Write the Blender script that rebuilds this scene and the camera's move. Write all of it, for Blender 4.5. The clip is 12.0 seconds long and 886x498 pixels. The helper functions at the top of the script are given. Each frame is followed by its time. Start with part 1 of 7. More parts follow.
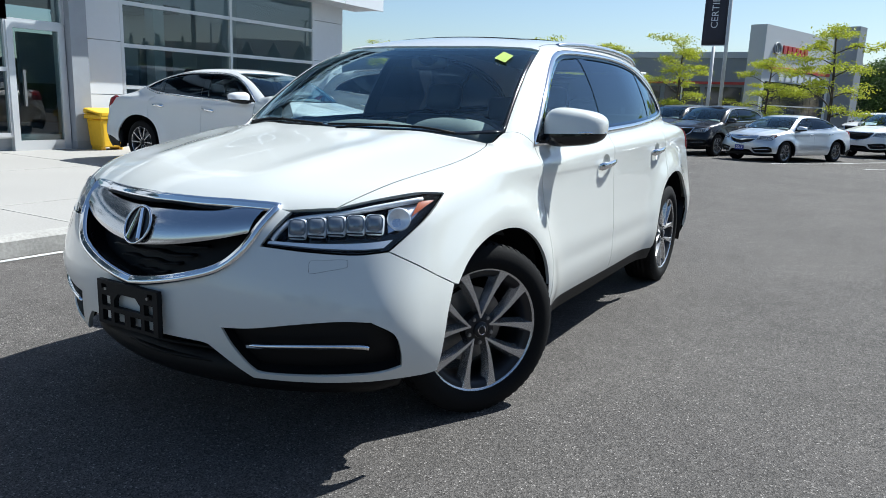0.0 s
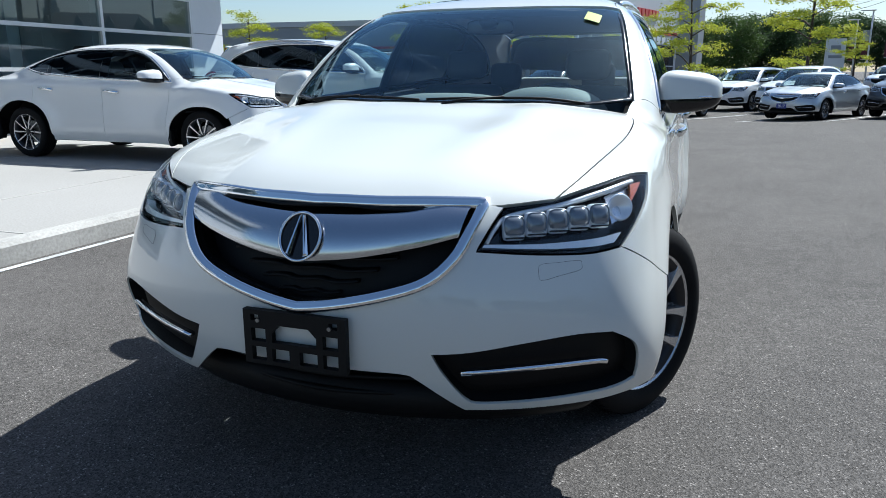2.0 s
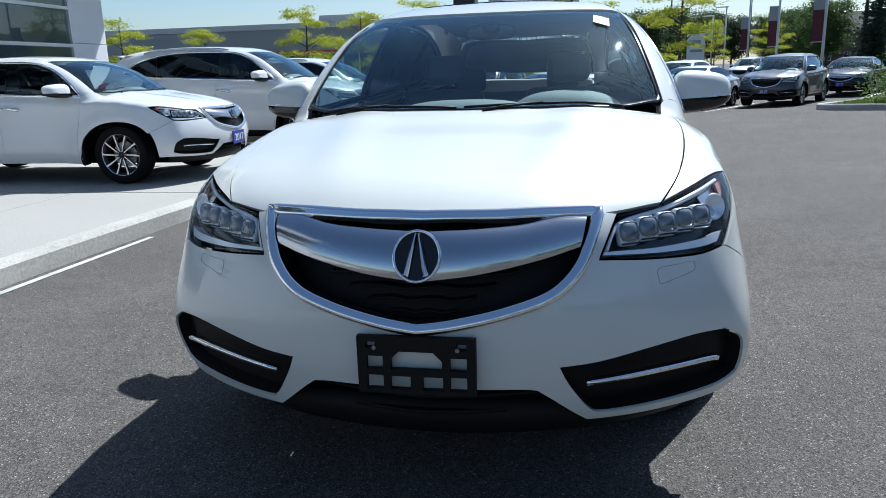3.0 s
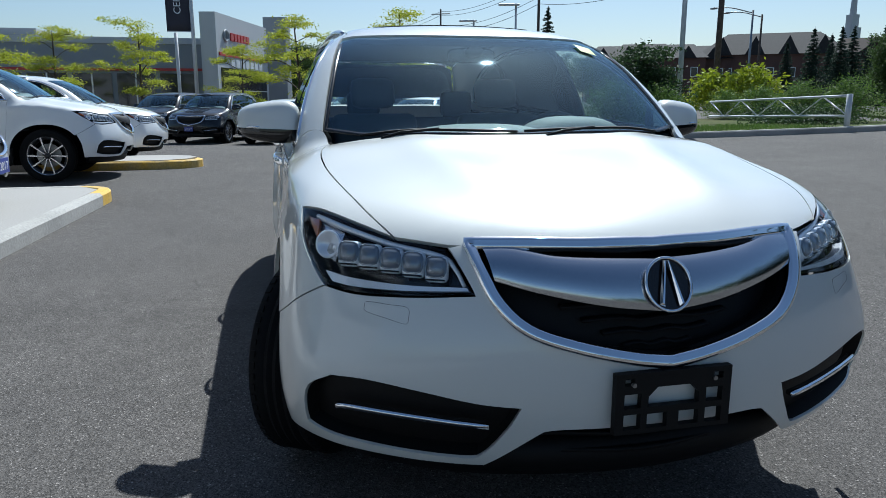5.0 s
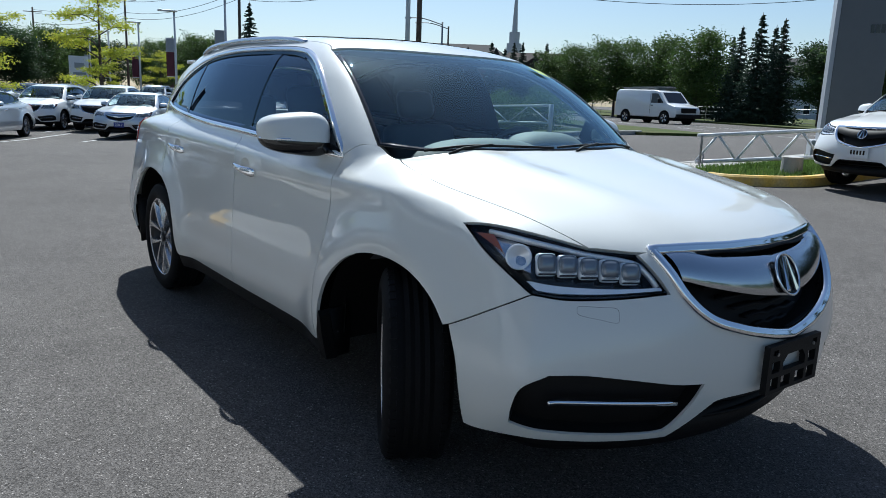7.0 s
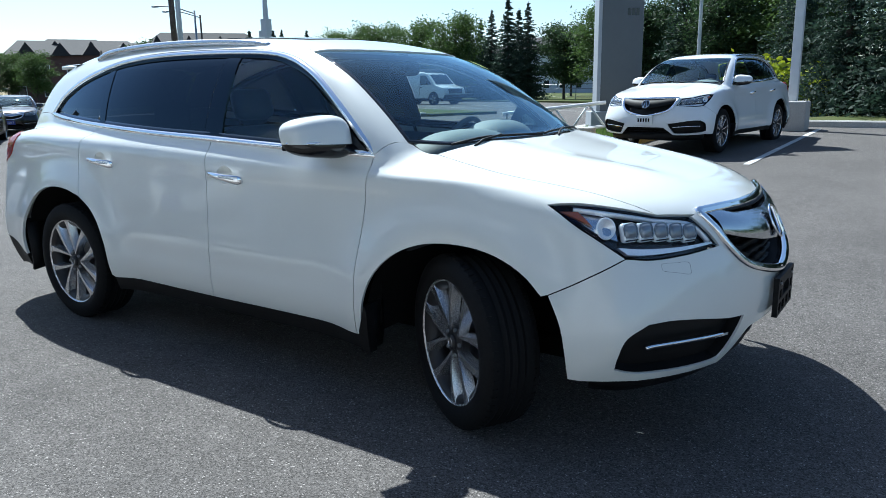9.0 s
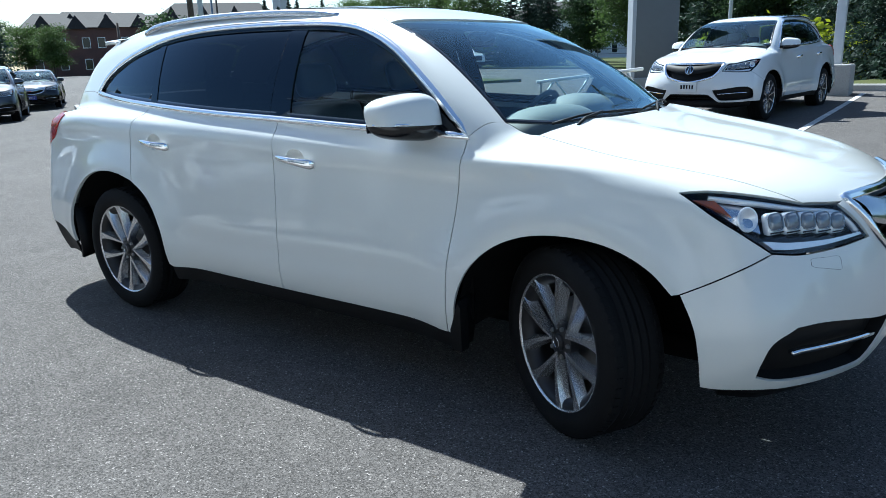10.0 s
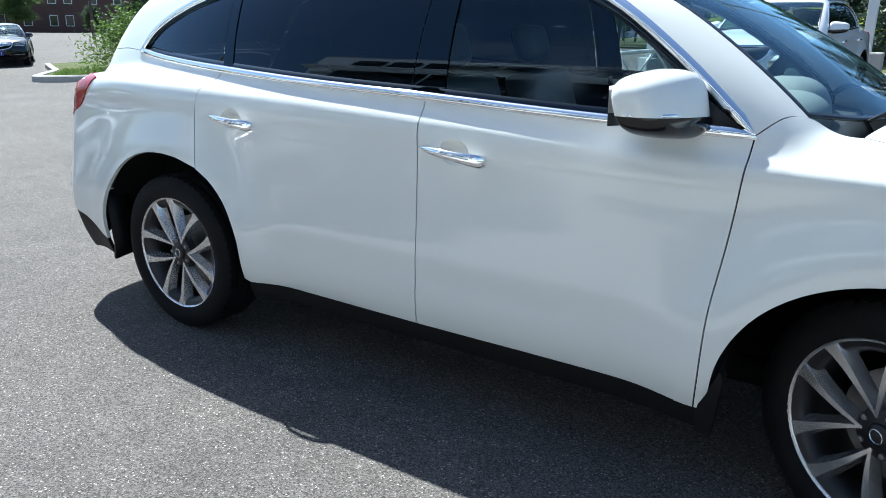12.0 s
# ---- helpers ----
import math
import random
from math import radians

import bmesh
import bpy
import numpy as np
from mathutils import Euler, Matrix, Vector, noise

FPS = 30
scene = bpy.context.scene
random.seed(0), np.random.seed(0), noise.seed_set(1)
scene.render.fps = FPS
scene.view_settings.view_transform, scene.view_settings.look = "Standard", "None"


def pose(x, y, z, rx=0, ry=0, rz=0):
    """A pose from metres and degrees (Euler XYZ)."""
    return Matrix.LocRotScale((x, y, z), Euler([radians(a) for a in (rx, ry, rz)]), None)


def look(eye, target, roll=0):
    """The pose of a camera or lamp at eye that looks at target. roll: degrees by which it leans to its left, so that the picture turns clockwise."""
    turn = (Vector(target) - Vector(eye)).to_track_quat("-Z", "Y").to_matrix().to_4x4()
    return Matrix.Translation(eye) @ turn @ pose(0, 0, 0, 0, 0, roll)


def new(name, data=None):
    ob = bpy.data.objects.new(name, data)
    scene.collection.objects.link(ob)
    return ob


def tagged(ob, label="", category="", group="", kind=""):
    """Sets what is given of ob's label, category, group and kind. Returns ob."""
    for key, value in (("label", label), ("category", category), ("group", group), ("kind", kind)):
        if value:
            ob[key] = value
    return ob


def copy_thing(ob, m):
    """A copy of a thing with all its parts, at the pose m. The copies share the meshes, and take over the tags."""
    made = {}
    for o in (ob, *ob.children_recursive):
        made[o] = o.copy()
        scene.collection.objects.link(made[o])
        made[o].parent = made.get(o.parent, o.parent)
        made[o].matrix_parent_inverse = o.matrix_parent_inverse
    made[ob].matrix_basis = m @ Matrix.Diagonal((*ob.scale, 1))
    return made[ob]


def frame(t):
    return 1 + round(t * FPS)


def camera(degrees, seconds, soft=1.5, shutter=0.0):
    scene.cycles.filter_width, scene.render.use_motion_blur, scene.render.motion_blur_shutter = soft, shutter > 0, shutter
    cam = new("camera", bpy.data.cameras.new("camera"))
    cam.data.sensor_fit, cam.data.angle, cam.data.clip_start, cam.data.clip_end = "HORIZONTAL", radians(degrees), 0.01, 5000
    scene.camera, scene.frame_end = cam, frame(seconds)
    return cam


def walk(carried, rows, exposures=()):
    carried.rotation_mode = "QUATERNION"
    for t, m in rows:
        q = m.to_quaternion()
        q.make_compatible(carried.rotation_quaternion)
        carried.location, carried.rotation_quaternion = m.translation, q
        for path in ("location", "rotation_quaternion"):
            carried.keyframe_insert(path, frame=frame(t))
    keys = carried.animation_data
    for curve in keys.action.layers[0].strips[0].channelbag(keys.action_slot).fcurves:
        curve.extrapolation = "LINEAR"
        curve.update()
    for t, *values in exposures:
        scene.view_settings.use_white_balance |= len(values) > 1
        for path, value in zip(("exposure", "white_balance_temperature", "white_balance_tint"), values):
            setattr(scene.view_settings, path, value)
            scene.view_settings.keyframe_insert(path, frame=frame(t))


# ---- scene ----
cam = camera(63.0, 12.0, soft=0.8)
PATH = [
    (0, (3.969, 2.157, 1.267), (2.278, 1.169, 0.862), 2.1),
    (0.5, (3.966, 1.887, 1.236), (2.276, 0.908, 0.803), 1.5),
    (1, (3.991, 1.601, 1.216), (2.228, 0.771, 0.765), 0.3),
    (1.5, (4.051, 1.31, 1.241), (2.259, 0.593, 0.717), -0.5),
    (2, (4.075, 1.013, 1.246), (2.243, 0.369, 0.769), -0.0),
    (2.5, (4.108, 0.733, 1.249), (2.224, 0.264, 0.768), 1.0),
    (3, (4.178, 0.4, 1.275), (2.267, 0.051, 0.799), -1.7),
    (3.2, (4.177, 0.278, 1.261), (2.256, -0.041, 0.803), -1.2),
    (4.8, (3.994, -0.813, 1.271), (2.074, -0.442, 0.85), 0.4),
    (5, (3.959, -0.954, 1.267), (2.055, -0.506, 0.854), -0.0),
    (5.5, (3.833, -1.278, 1.292), (1.976, -0.653, 0.891), 1.0),
    (6, (3.784, -1.679, 1.307), (2.034, -0.805, 0.894), 0.7),
    (6.5, (3.659, -1.998, 1.297), (1.985, -0.975, 0.907), 1.1),
    (7, (3.52, -2.281, 1.317), (1.962, -1.093, 0.915), 2.1),
    (7.2, (3.476, -2.414, 1.313), (1.987, -1.135, 0.931), 2.1),
    (8.8, (2.98, -3.119, 1.345), (1.8, -1.557, 0.937), -0.7),
    (9, (2.905, -3.174, 1.349), (1.798, -1.565, 0.918), -0.9),
    (9.5, (2.713, -3.216, 1.358), (1.65, -1.595, 0.863), -1.8),
    (10, (2.483, -3.127, 1.38), (1.349, -1.561, 0.867), -1.8),
    (10.5, (2.248, -3.041, 1.389), (1.214, -1.42, 0.838), -1.2),
    (11, (1.936, -3.01, 1.407), (1.0, -1.334, 0.847), -1.9),
    (11.5, (1.609, -2.899, 1.37), (0.625, -1.25, 0.81), -1.2),
    (12, (1.326, -2.867, 1.345), (0.276, -1.267, 0.763), 0.6),
]
walk(cam, [(t, look(eye, target, roll)) for t, eye, target, roll in PATH],
     exposures=[(0, .88, 5850, 5), (3, .76, 5650, 5), (5, .49, 5600, 4), (7, .60, 5680, 5), (9, 1.16, 5530, 3), (10.5, 1.33, 5480, 2), (12, 1.60, 5720, 3)])

# ---- light ----
SUN_TO = Vector((-0.72, 0.36, 1.0)).normalized()
SUN_EL, SUN_AZ = math.asin(SUN_TO.z), math.atan2(SUN_TO.x, SUN_TO.y)
world = bpy.data.worlds.new("sky")
scene.world = world
world.use_nodes = True
wn = world.node_tree.nodes
sky = wn.new("ShaderNodeTexSky")
sky.sky_type, sky.sun_disc = "NISHITA", False
sky.sun_elevation, sky.sun_rotation = SUN_EL, SUN_AZ
sky.air_density, sky.dust_density, sky.ozone_density = 1.0, 0.9, 1.6
wn["Background"].inputs["Strength"].default_value = 0.066
world.node_tree.links.new(sky.outputs[0], wn["Background"].inputs["Color"])
sun = new("sun", bpy.data.lights.new("sun", "SUN"))
sun.data.energy, sun.data.angle, sun.data.color = 5.0, radians(0.53), (1.0, 0.95, 0.87)
sun.matrix_world = look((0, 0, 30), Vector((0, 0, 30)) - SUN_TO)
scene.view_settings.exposure = 0.0


# ---- materials ----
def nodes_of(mat):
    return mat.node_tree.nodes, mat.node_tree.links


def plain(name, colour, rough=0.5, metal=0.0, coat=0.0, coat_rough=0.03, grain=0.0, scale=40.0, bump=0.0, second=None, second_scale=3.0, spec=0.5):
    """A principled surface whose colour wanders at two scales, with fine relief."""
    mat = bpy.data.materials.new(name)
    mat.use_nodes = True
    n, l = nodes_of(mat)
    b = n["Principled BSDF"]
    b.inputs["Base Color"].default_value = (*colour, 1)
    b.inputs["Roughness"].default_value, b.inputs["Metallic"].default_value = rough, metal
    b.inputs["Coat Weight"].default_value, b.inputs["Coat Roughness"].default_value = coat, coat_rough
    b.inputs["Specular IOR Level"].default_value = spec
    if grain or second or bump:
        tc = n.new("ShaderNodeTexCoord")
        fine, wide = n.new("ShaderNodeTexNoise"), n.new("ShaderNodeTexNoise")
        fine.inputs["Scale"].default_value, fine.inputs["Detail"].default_value = scale, 6
        wide.inputs["Scale"].default_value, wide.inputs["Detail"].default_value = second_scale, 5
        for t in (fine, wide):
            l.new(tc.outputs["Object"], t.inputs["Vector"])
        ramp = n.new("ShaderNodeMapRange")
        ramp.inputs["From Min"].default_value, ramp.inputs["From Max"].default_value = 0.35, 0.65
        l.new(wide.outputs["Fac"], ramp.inputs["Value"])
        mix = n.new("ShaderNodeMix")
        mix.data_type = "RGBA"
        mix.inputs["A"].default_value = (*colour, 1)
        mix.inputs["B"].default_value = (*(second or [c * (1 - grain) for c in colour]), 1)
        l.new(ramp.outputs["Result"], mix.inputs["Factor"])
        vary = n.new("ShaderNodeMix")
        vary.data_type, vary.blend_type = "RGBA", "MULTIPLY"
        vary.inputs["Factor"].default_value = 1.0
        l.new(mix.outputs["Result"], vary.inputs["A"])
        gr = n.new("ShaderNodeMapRange")
        gr.inputs["From Min"].default_value, gr.inputs["From Max"].default_value = 0.3, 0.7
        gr.inputs["To Min"].default_value, gr.inputs["To Max"].default_value = 1 - grain, 1 + grain
        l.new(fine.outputs["Fac"], gr.inputs["Value"])
        l.new(gr.outputs["Result"], vary.inputs["B"])
        l.new(vary.outputs["Result"], b.inputs["Base Color"])
        if bump:
            bp = n.new("ShaderNodeBump")
            bp.inputs["Strength"].default_value, bp.inputs["Distance"].default_value = bump, 0.004
            l.new(fine.outputs["Fac"], bp.inputs["Height"])
            l.new(bp.outputs["Normal"], b.inputs["Normal"])
    return mat


def glassy(name, tint, gloss=(1, 1, 1), ior=1.5, rough=0.01):
    """Thin sheet glass: tinted see-through with a Fresnel gloss."""
    mat = bpy.data.materials.new(name)
    mat.use_nodes = True
    n, l = nodes_of(mat)
    n.remove(n["Principled BSDF"])
    see, shine, mix, lw = n.new("ShaderNodeBsdfTransparent"), n.new("ShaderNodeBsdfGlossy"), n.new("ShaderNodeMixShader"), n.new("ShaderNodeLayerWeight")
    steep, fr = n.new("ShaderNodeMath"), n.new("ShaderNodeMath")
    see.inputs["Color"].default_value = (*tint, 1)
    shine.inputs["Roughness"].default_value = rough
    shine.inputs["Color"].default_value = (*gloss, 1)
    face_on = ((ior - 1) / (ior + 1)) ** 2
    lw.inputs["Blend"].default_value = 0.5
    steep.operation, fr.operation = "POWER", "MULTIPLY_ADD"
    steep.inputs[1].default_value, fr.inputs[1].default_value, fr.inputs[2].default_value = 5.0, 1 - face_on, face_on
    l.new(lw.outputs["Facing"], steep.inputs[0])
    l.new(steep.outputs[0], fr.inputs[0])
    l.new(fr.outputs[0], mix.inputs[0])
    l.new(see.outputs[0], mix.inputs[1])
    l.new(shine.outputs[0], mix.inputs[2])
    l.new(mix.outputs[0], n["Material Output"].inputs["Surface"])
    return mat


def paint(name, colour, rough=0.35, metal=0.0):
    return plain(name, colour, rough=rough, metal=metal, coat=1.0, coat_rough=0.02, grain=0.012, scale=900.0, second=[c * 0.985 for c in colour], second_scale=1.2)


M_WHITE = paint("pearl_white_paint", (0.63, 0.64, 0.61))
M_WHITE2 = paint("white_paint", (0.71, 0.72, 0.72))
M_BLACKCAR = plain("black_paint", (0.004, 0.005, 0.008), 0.25, 0.0, coat=0.35, grain=0.02, scale=900, spec=0.35)
M_SILVER = paint("silver_paint", (0.52, 0.55, 0.58), 0.35, 0.6)
M_GREYCAR = paint("dark_grey_paint", (0.035, 0.036, 0.042), 0.3, 0.3)
M_CHROME = plain("chrome", (0.82, 0.83, 0.85), 0.06, 1.0)
M_SATIN = plain("satin_metal", (0.62, 0.63, 0.65), 0.24, 1.0, grain=0.02, scale=300)
M_BLACK = plain("black_plastic", (0.004, 0.004, 0.0045), 0.6, grain=0.2, scale=250, bump=0.15, spec=0.25)
M_GLOSSBLACK = plain("gloss_black_trim", (0.008, 0.008, 0.009), 0.08)
M_DARK = plain("black_liner", (0.006, 0.006, 0.006), 0.95, grain=0.1, spec=0.1)
M_RUBBER = plain("tyre_rubber", (0.0055, 0.0055, 0.006), 0.8, grain=0.25, scale=120, bump=0.2, spec=0.2)
M_MACHINED = plain("machined_alloy", (0.56, 0.56, 0.57), 0.26, 0.85, grain=0.03, scale=200)
M_ALLOYDARK = plain("dark_alloy_pocket", (0.022, 0.022, 0.025), 0.4, 0.5)
M_BAR = plain("brushed_grille_bar", (0.50, 0.52, 0.55), 0.15, 1.0, grain=0.03, scale=300)
M_STEEL = plain("brake_steel", (0.3, 0.3, 0.3), 0.45, 1.0, grain=0.1)
M_PROJECTOR = plain("projector_lens", (0.16, 0.18, 0.21), 0.08, 0.3, coat=1.0)
M_WS = glassy("windscreen_glass", (0.84, 0.95, 0.95), (0.62, 0.86, 1.0), 1.85, 0.02)
M_TINT = glassy("privacy_glass", (0.022, 0.027, 0.032), (0.62, 0.80, 1.0), 1.5)
M_PILLAR = glassy("gloss_black_pillar", (0.006, 0.007, 0.008), (0.62, 0.80, 1.0), 1.5)
M_FRONTGLASS = glassy("door_glass", (0.62, 0.71, 0.72), (0.62, 0.80, 1.0), 1.5)
M_LENS = glassy("lamp_lens", (0.96, 0.97, 0.98), (0.9, 0.95, 1.0), 1.32)
M_FRIT = plain("windscreen_black_edge", (0.006, 0.006, 0.007), 0.15)
M_RED = plain("red_lamp_lens", (0.27, 0.003, 0.004), 0.2, coat=0.2, spec=0.3)
M_GUIDE = plain("lamp_light_guide", (0.74, 0.77, 0.81), 0.25, 0.2, coat=0.6)
M_SILVERED = plain("silvered_reflector", (0.80, 0.82, 0.85), 0.22, 0.35, coat=0.5)
M_DASHTOP = plain("pale_dash_vinyl", (0.16, 0.175, 0.17), 0.7, grain=0.05, scale=300, bump=0.2)
M_AMBER = plain("amber_lamp_lens", (0.30, 0.06, 0.006), 0.15, coat=1.0)
M_SEAT = plain("grey_leather", (0.055, 0.062, 0.07), 0.5, grain=0.06, scale=120, bump=0.2)
M_DASH = plain("dashboard_vinyl", (0.028, 0.031, 0.036), 0.6, grain=0.1, scale=300, bump=0.2)
M_WHITEPLASTIC = plain("white_plastic", (0.7, 0.7, 0.68), 0.4)
M_BLUEPLATE = plain("blue_plate", (0.03, 0.05, 0.25), 0.4)
M_STICKER = plain("lime_sticker", (0.40, 0.52, 0.10), 0.5)


# ---- building blocks ----
def tag_mesh(name, verts, faces, material, parent=None, label="", smooth=True, loop_normals=None):
    me = bpy.data.meshes.new(name)
    me.from_pydata([tuple(map(float, v)) for v in verts], [], [tuple(map(int, f)) for f in faces])
    me.materials.append(material)
    if smooth:
        me.polygons.foreach_set("use_smooth", [True] * len(me.polygons))
    if loop_normals is not None:
        me.normals_split_custom_set([tuple(map(float, v)) for v in loop_normals])
    me.update()
    ob = new(name, me)
    if parent is not None:
        ob.parent = parent
    if label:
        ob["label"] = label
    return ob


def part(name, bm, material, parent=None, label="", smooth=False):
    me = bpy.data.meshes.new(name)
    bm.to_mesh(me)
    bm.free()
    me.materials.append(material)
    if smooth:
        me.polygons.foreach_set("use_smooth", [True] * len(me.polygons))
    ob = new(name, me)
    if parent is not None:
        ob.parent = parent
    if label:
        ob["label"] = label
    return ob


def box(bm, x0, x1, y0, y1, z0, z1, bevel=0.0):
    vs = bmesh.ops.create_cube(bm, size=1.0, matrix=Matrix.LocRotScale(((x0 + x1) / 2, (y0 + y1) / 2, (z0 + z1) / 2), None, (abs(x1 - x0), abs(y1 - y0), abs(z1 - z0))))["verts"]
    if bevel:
        es = {e for v in vs for e in v.link_edges}
        bmesh.ops.bevel(bm, geom=list(es), offset=bevel, segments=2, affect="EDGES", profile=0.5)
    return bm


def boxes(*rows, bevel=0.0):
    bm = bmesh.new()
    for r in rows:
        box(bm, *r, bevel=bevel)
    return bm


def moved(bm, m):
    bmesh.ops.transform(bm, matrix=m, verts=bm.verts)
    return bm


def cyl(bm, p, q, r0, r1=None, seg=12):
    p, q = Vector(p), Vector(q)
    d = q - p
    m = Matrix.Translation((p + q) / 2) @ d.to_track_quat("Z", "Y").to_matrix().to_4x4()
    bmesh.ops.create_cone(bm, cap_ends=True, segments=seg, radius1=r0, radius2=r0 if r1 is None else r1, depth=d.length, matrix=m)
    return bm


def catmull(pts, n=8, closed=False):
    pts = [Vector(p) for p in pts]
    if len(pts) < 3:
        return [pts[0].lerp(pts[1], i / n) for i in range(n + 1)] if len(pts) == 2 else pts
    out, m = [], len(pts)
    for i in range(m if closed else m - 1):
        a, b, c, d = (pts[(i - 1) % m] if closed or i else 2 * pts[0] - pts[1]), pts[i], pts[(i + 1) % m], (pts[(i + 2) % m] if closed or i + 2 < m else 2 * pts[-1] - pts[-2])
        for k in range(n):
            t = k / n
            out.append(0.5 * ((2 * b) + (c - a) * t + (2 * a - 5 * b + 4 * c - d) * t * t + (3 * b - a - 3 * c + d) * t ** 3))
    if not closed:
        out.append(pts[-1])
    return out


def sweep(path, section, closed=False, up=(0, 0, 1)):
    """Verts and faces of a section (list of (side, up) metres) carried along a path; up may be one way or one for each point."""
    path = [Vector(p) for p in path]
    n, k = len(path), len(section)
    ups = [Vector(u) for u in up] if hasattr(up[0], "__len__") else [Vector(up)] * n
    verts, faces = [], []
    for i, p in enumerate(path):
        a, b = path[i - 1] if (i or closed) else p, path[(i + 1) % n] if (i < n - 1 or closed) else p
        t = (b - a).normalized()
        side = t.cross(ups[i]).normalized()
        top = side.cross(t)
        verts += [p + side * s + top * u for s, u in section]
    for i in range(n if closed else n - 1):
        j = (i + 1) % n
        for q in range(k):
            r = (q + 1) % k
            faces.append((i * k + q, i * k + r, j * k + r, j * k + q))
    if not closed:
        faces += [tuple(range(k))[::-1], tuple((n - 1) * k + q for q in range(k))]
    return verts, faces


def ring(r, seg=8, ry=None):
    return [(r * math.cos(2 * math.pi * i / seg), (ry or r) * math.sin(2 * math.pi * i / seg)) for i in range(seg)]


def lathe(profile, seg=48):
    """Profile of (radius, along y) turned about the y axis."""
    verts, faces, k = [], [], len(profile)
    for i in range(seg):
        a = 2 * math.pi * i / seg
        verts += [(r * math.cos(a), y, r * math.sin(a)) for r, y in profile]
    for i in range(seg):
        j = (i + 1) % seg
        faces += [(i * k + q, i * k + q + 1, j * k + q + 1, j * k + q) for q in range(k - 1)]
    return verts, faces


def from_pieces(*pieces):
    verts, faces = [], []
    for v, f in pieces:
        o = len(verts)
        verts += list(v)
        faces += [tuple(i + o for i in q) for q in f]
    return verts, faces


def curve_table(points, smooth=3):
    """A smooth function through (x, value) pairs."""
    pts = sorted(points)
    xs, ys = np.array([p[0] for p in pts]), np.array([p[1] for p in pts])
    m = np.gradient(ys, xs)
    grid = np.linspace(xs[0], xs[-1], 500)
    i = np.clip(np.searchsorted(xs, grid) - 1, 0, len(xs) - 2)
    h = xs[i + 1] - xs[i]
    t = (grid - xs[i]) / h
    v = (2 * t ** 3 - 3 * t ** 2 + 1) * ys[i] + (t ** 3 - 2 * t ** 2 + t) * h * m[i] + (-2 * t ** 3 + 3 * t ** 2) * ys[i + 1] + (t ** 3 - t ** 2) * h * m[i + 1]
    kern = np.hanning(2 * smooth + 3)[1:-1]
    pad = np.concatenate([2 * v[0] - v[smooth:0:-1], v, 2 * v[-1] - v[-2:-2 - smooth:-1]])
    v = np.convolve(pad, kern / kern.sum(), "valid")
    return lambda x: np.interp(x, grid, v)


def smax(a, b, k):
    h = np.maximum(k - np.abs(a - b), 0) / k
    return np.maximum(a, b) + h * h * k * 0.25


def smin(a, b, k):
    return -smax(-a, -b, k)


# ---- vehicles ----
SIDE = curve_table([(0.10, 0.84), (0.22, 0.885), (0.30, 0.92), (0.38, 0.945), (0.48, 0.958), (0.60, 0.955), (0.72, 0.942), (0.84, 0.929), (0.94, 0.922), (1.00, 0.925), (1.025, 0.928), (1.037, 0.926), (1.050, 0.9165), (1.07, 0.8985), (1.09, 0.8825), (1.118, 0.868), (1.16, 0.848), (1.25, 0.81), (1.5, 0.71)], 2)
NOSE = curve_table([(0.10, 2.26), (0.22, 2.33), (0.33, 2.395), (0.45, 2.425), (0.60, 2.437), (0.70, 2.425), (0.80, 2.392), (0.88, 2.352), (0.95, 2.30), (1.02, 2.21), (1.2, 1.95)], 6)
HOOD = curve_table([(2.6, 0.74), (2.45, 0.865), (2.3, 0.948), (2.2, 0.985), (2.05, 1.025), (1.8, 1.078), (1.55, 1.12), (1.3, 1.169), (1.1, 1.165), (0.9, 1.155), (0.4, 1.17), (-0.06, 1.19), (-1.0, 1.222), (-1.5, 1.235), (-1.85, 1.235), (-2.1, 1.21), (-2.4, 1.165), (-2.8, 1.08)], 6)
SUV_ROOF = curve_table([(1.2, 1.50), (0.8, 1.585), (0.5, 1.632), (0.2, 1.668), (-0.2, 1.695), (-0.7, 1.708), (-1.2, 1.698), (-1.6, 1.668), (-1.9, 1.62), (-2.15, 1.55), (-2.6, 1.38)], 8)
SEDAN_ROOF = curve_table([(1.2, 1.49), (0.8, 1.575), (0.5, 1.622), (0.2, 1.655), (-0.2, 1.67), (-0.6, 1.645), (-1.0, 1.565), (-1.4, 1.44), (-1.8, 1.30), (-2.1, 1.22), (-2.6, 1.15)], 8)
SEDAN_DECK = curve_table([(2.6, 0.74), (2.45, 0.865), (2.3, 0.948), (2.2, 0.985), (2.05, 1.025), (1.8, 1.078), (1.55, 1.12), (1.3, 1.169), (1.1, 1.165), (0.9, 1.155), (0.4, 1.17), (-0.06, 1.19), (-1.0, 1.20), (-1.85, 1.22), (-2.2, 1.20), (-2.5, 1.12), (-2.8, 0.95)], 6)
AXLE = 1.41


def flare(x, z):
    r = np.minimum(np.hypot((x - AXLE) * 0.97, z - 0.37), np.hypot((x + AXLE) * 0.97, z - 0.37))
    return 0.036 * np.exp(-(((r - 0.47) / 0.13) ** 2))


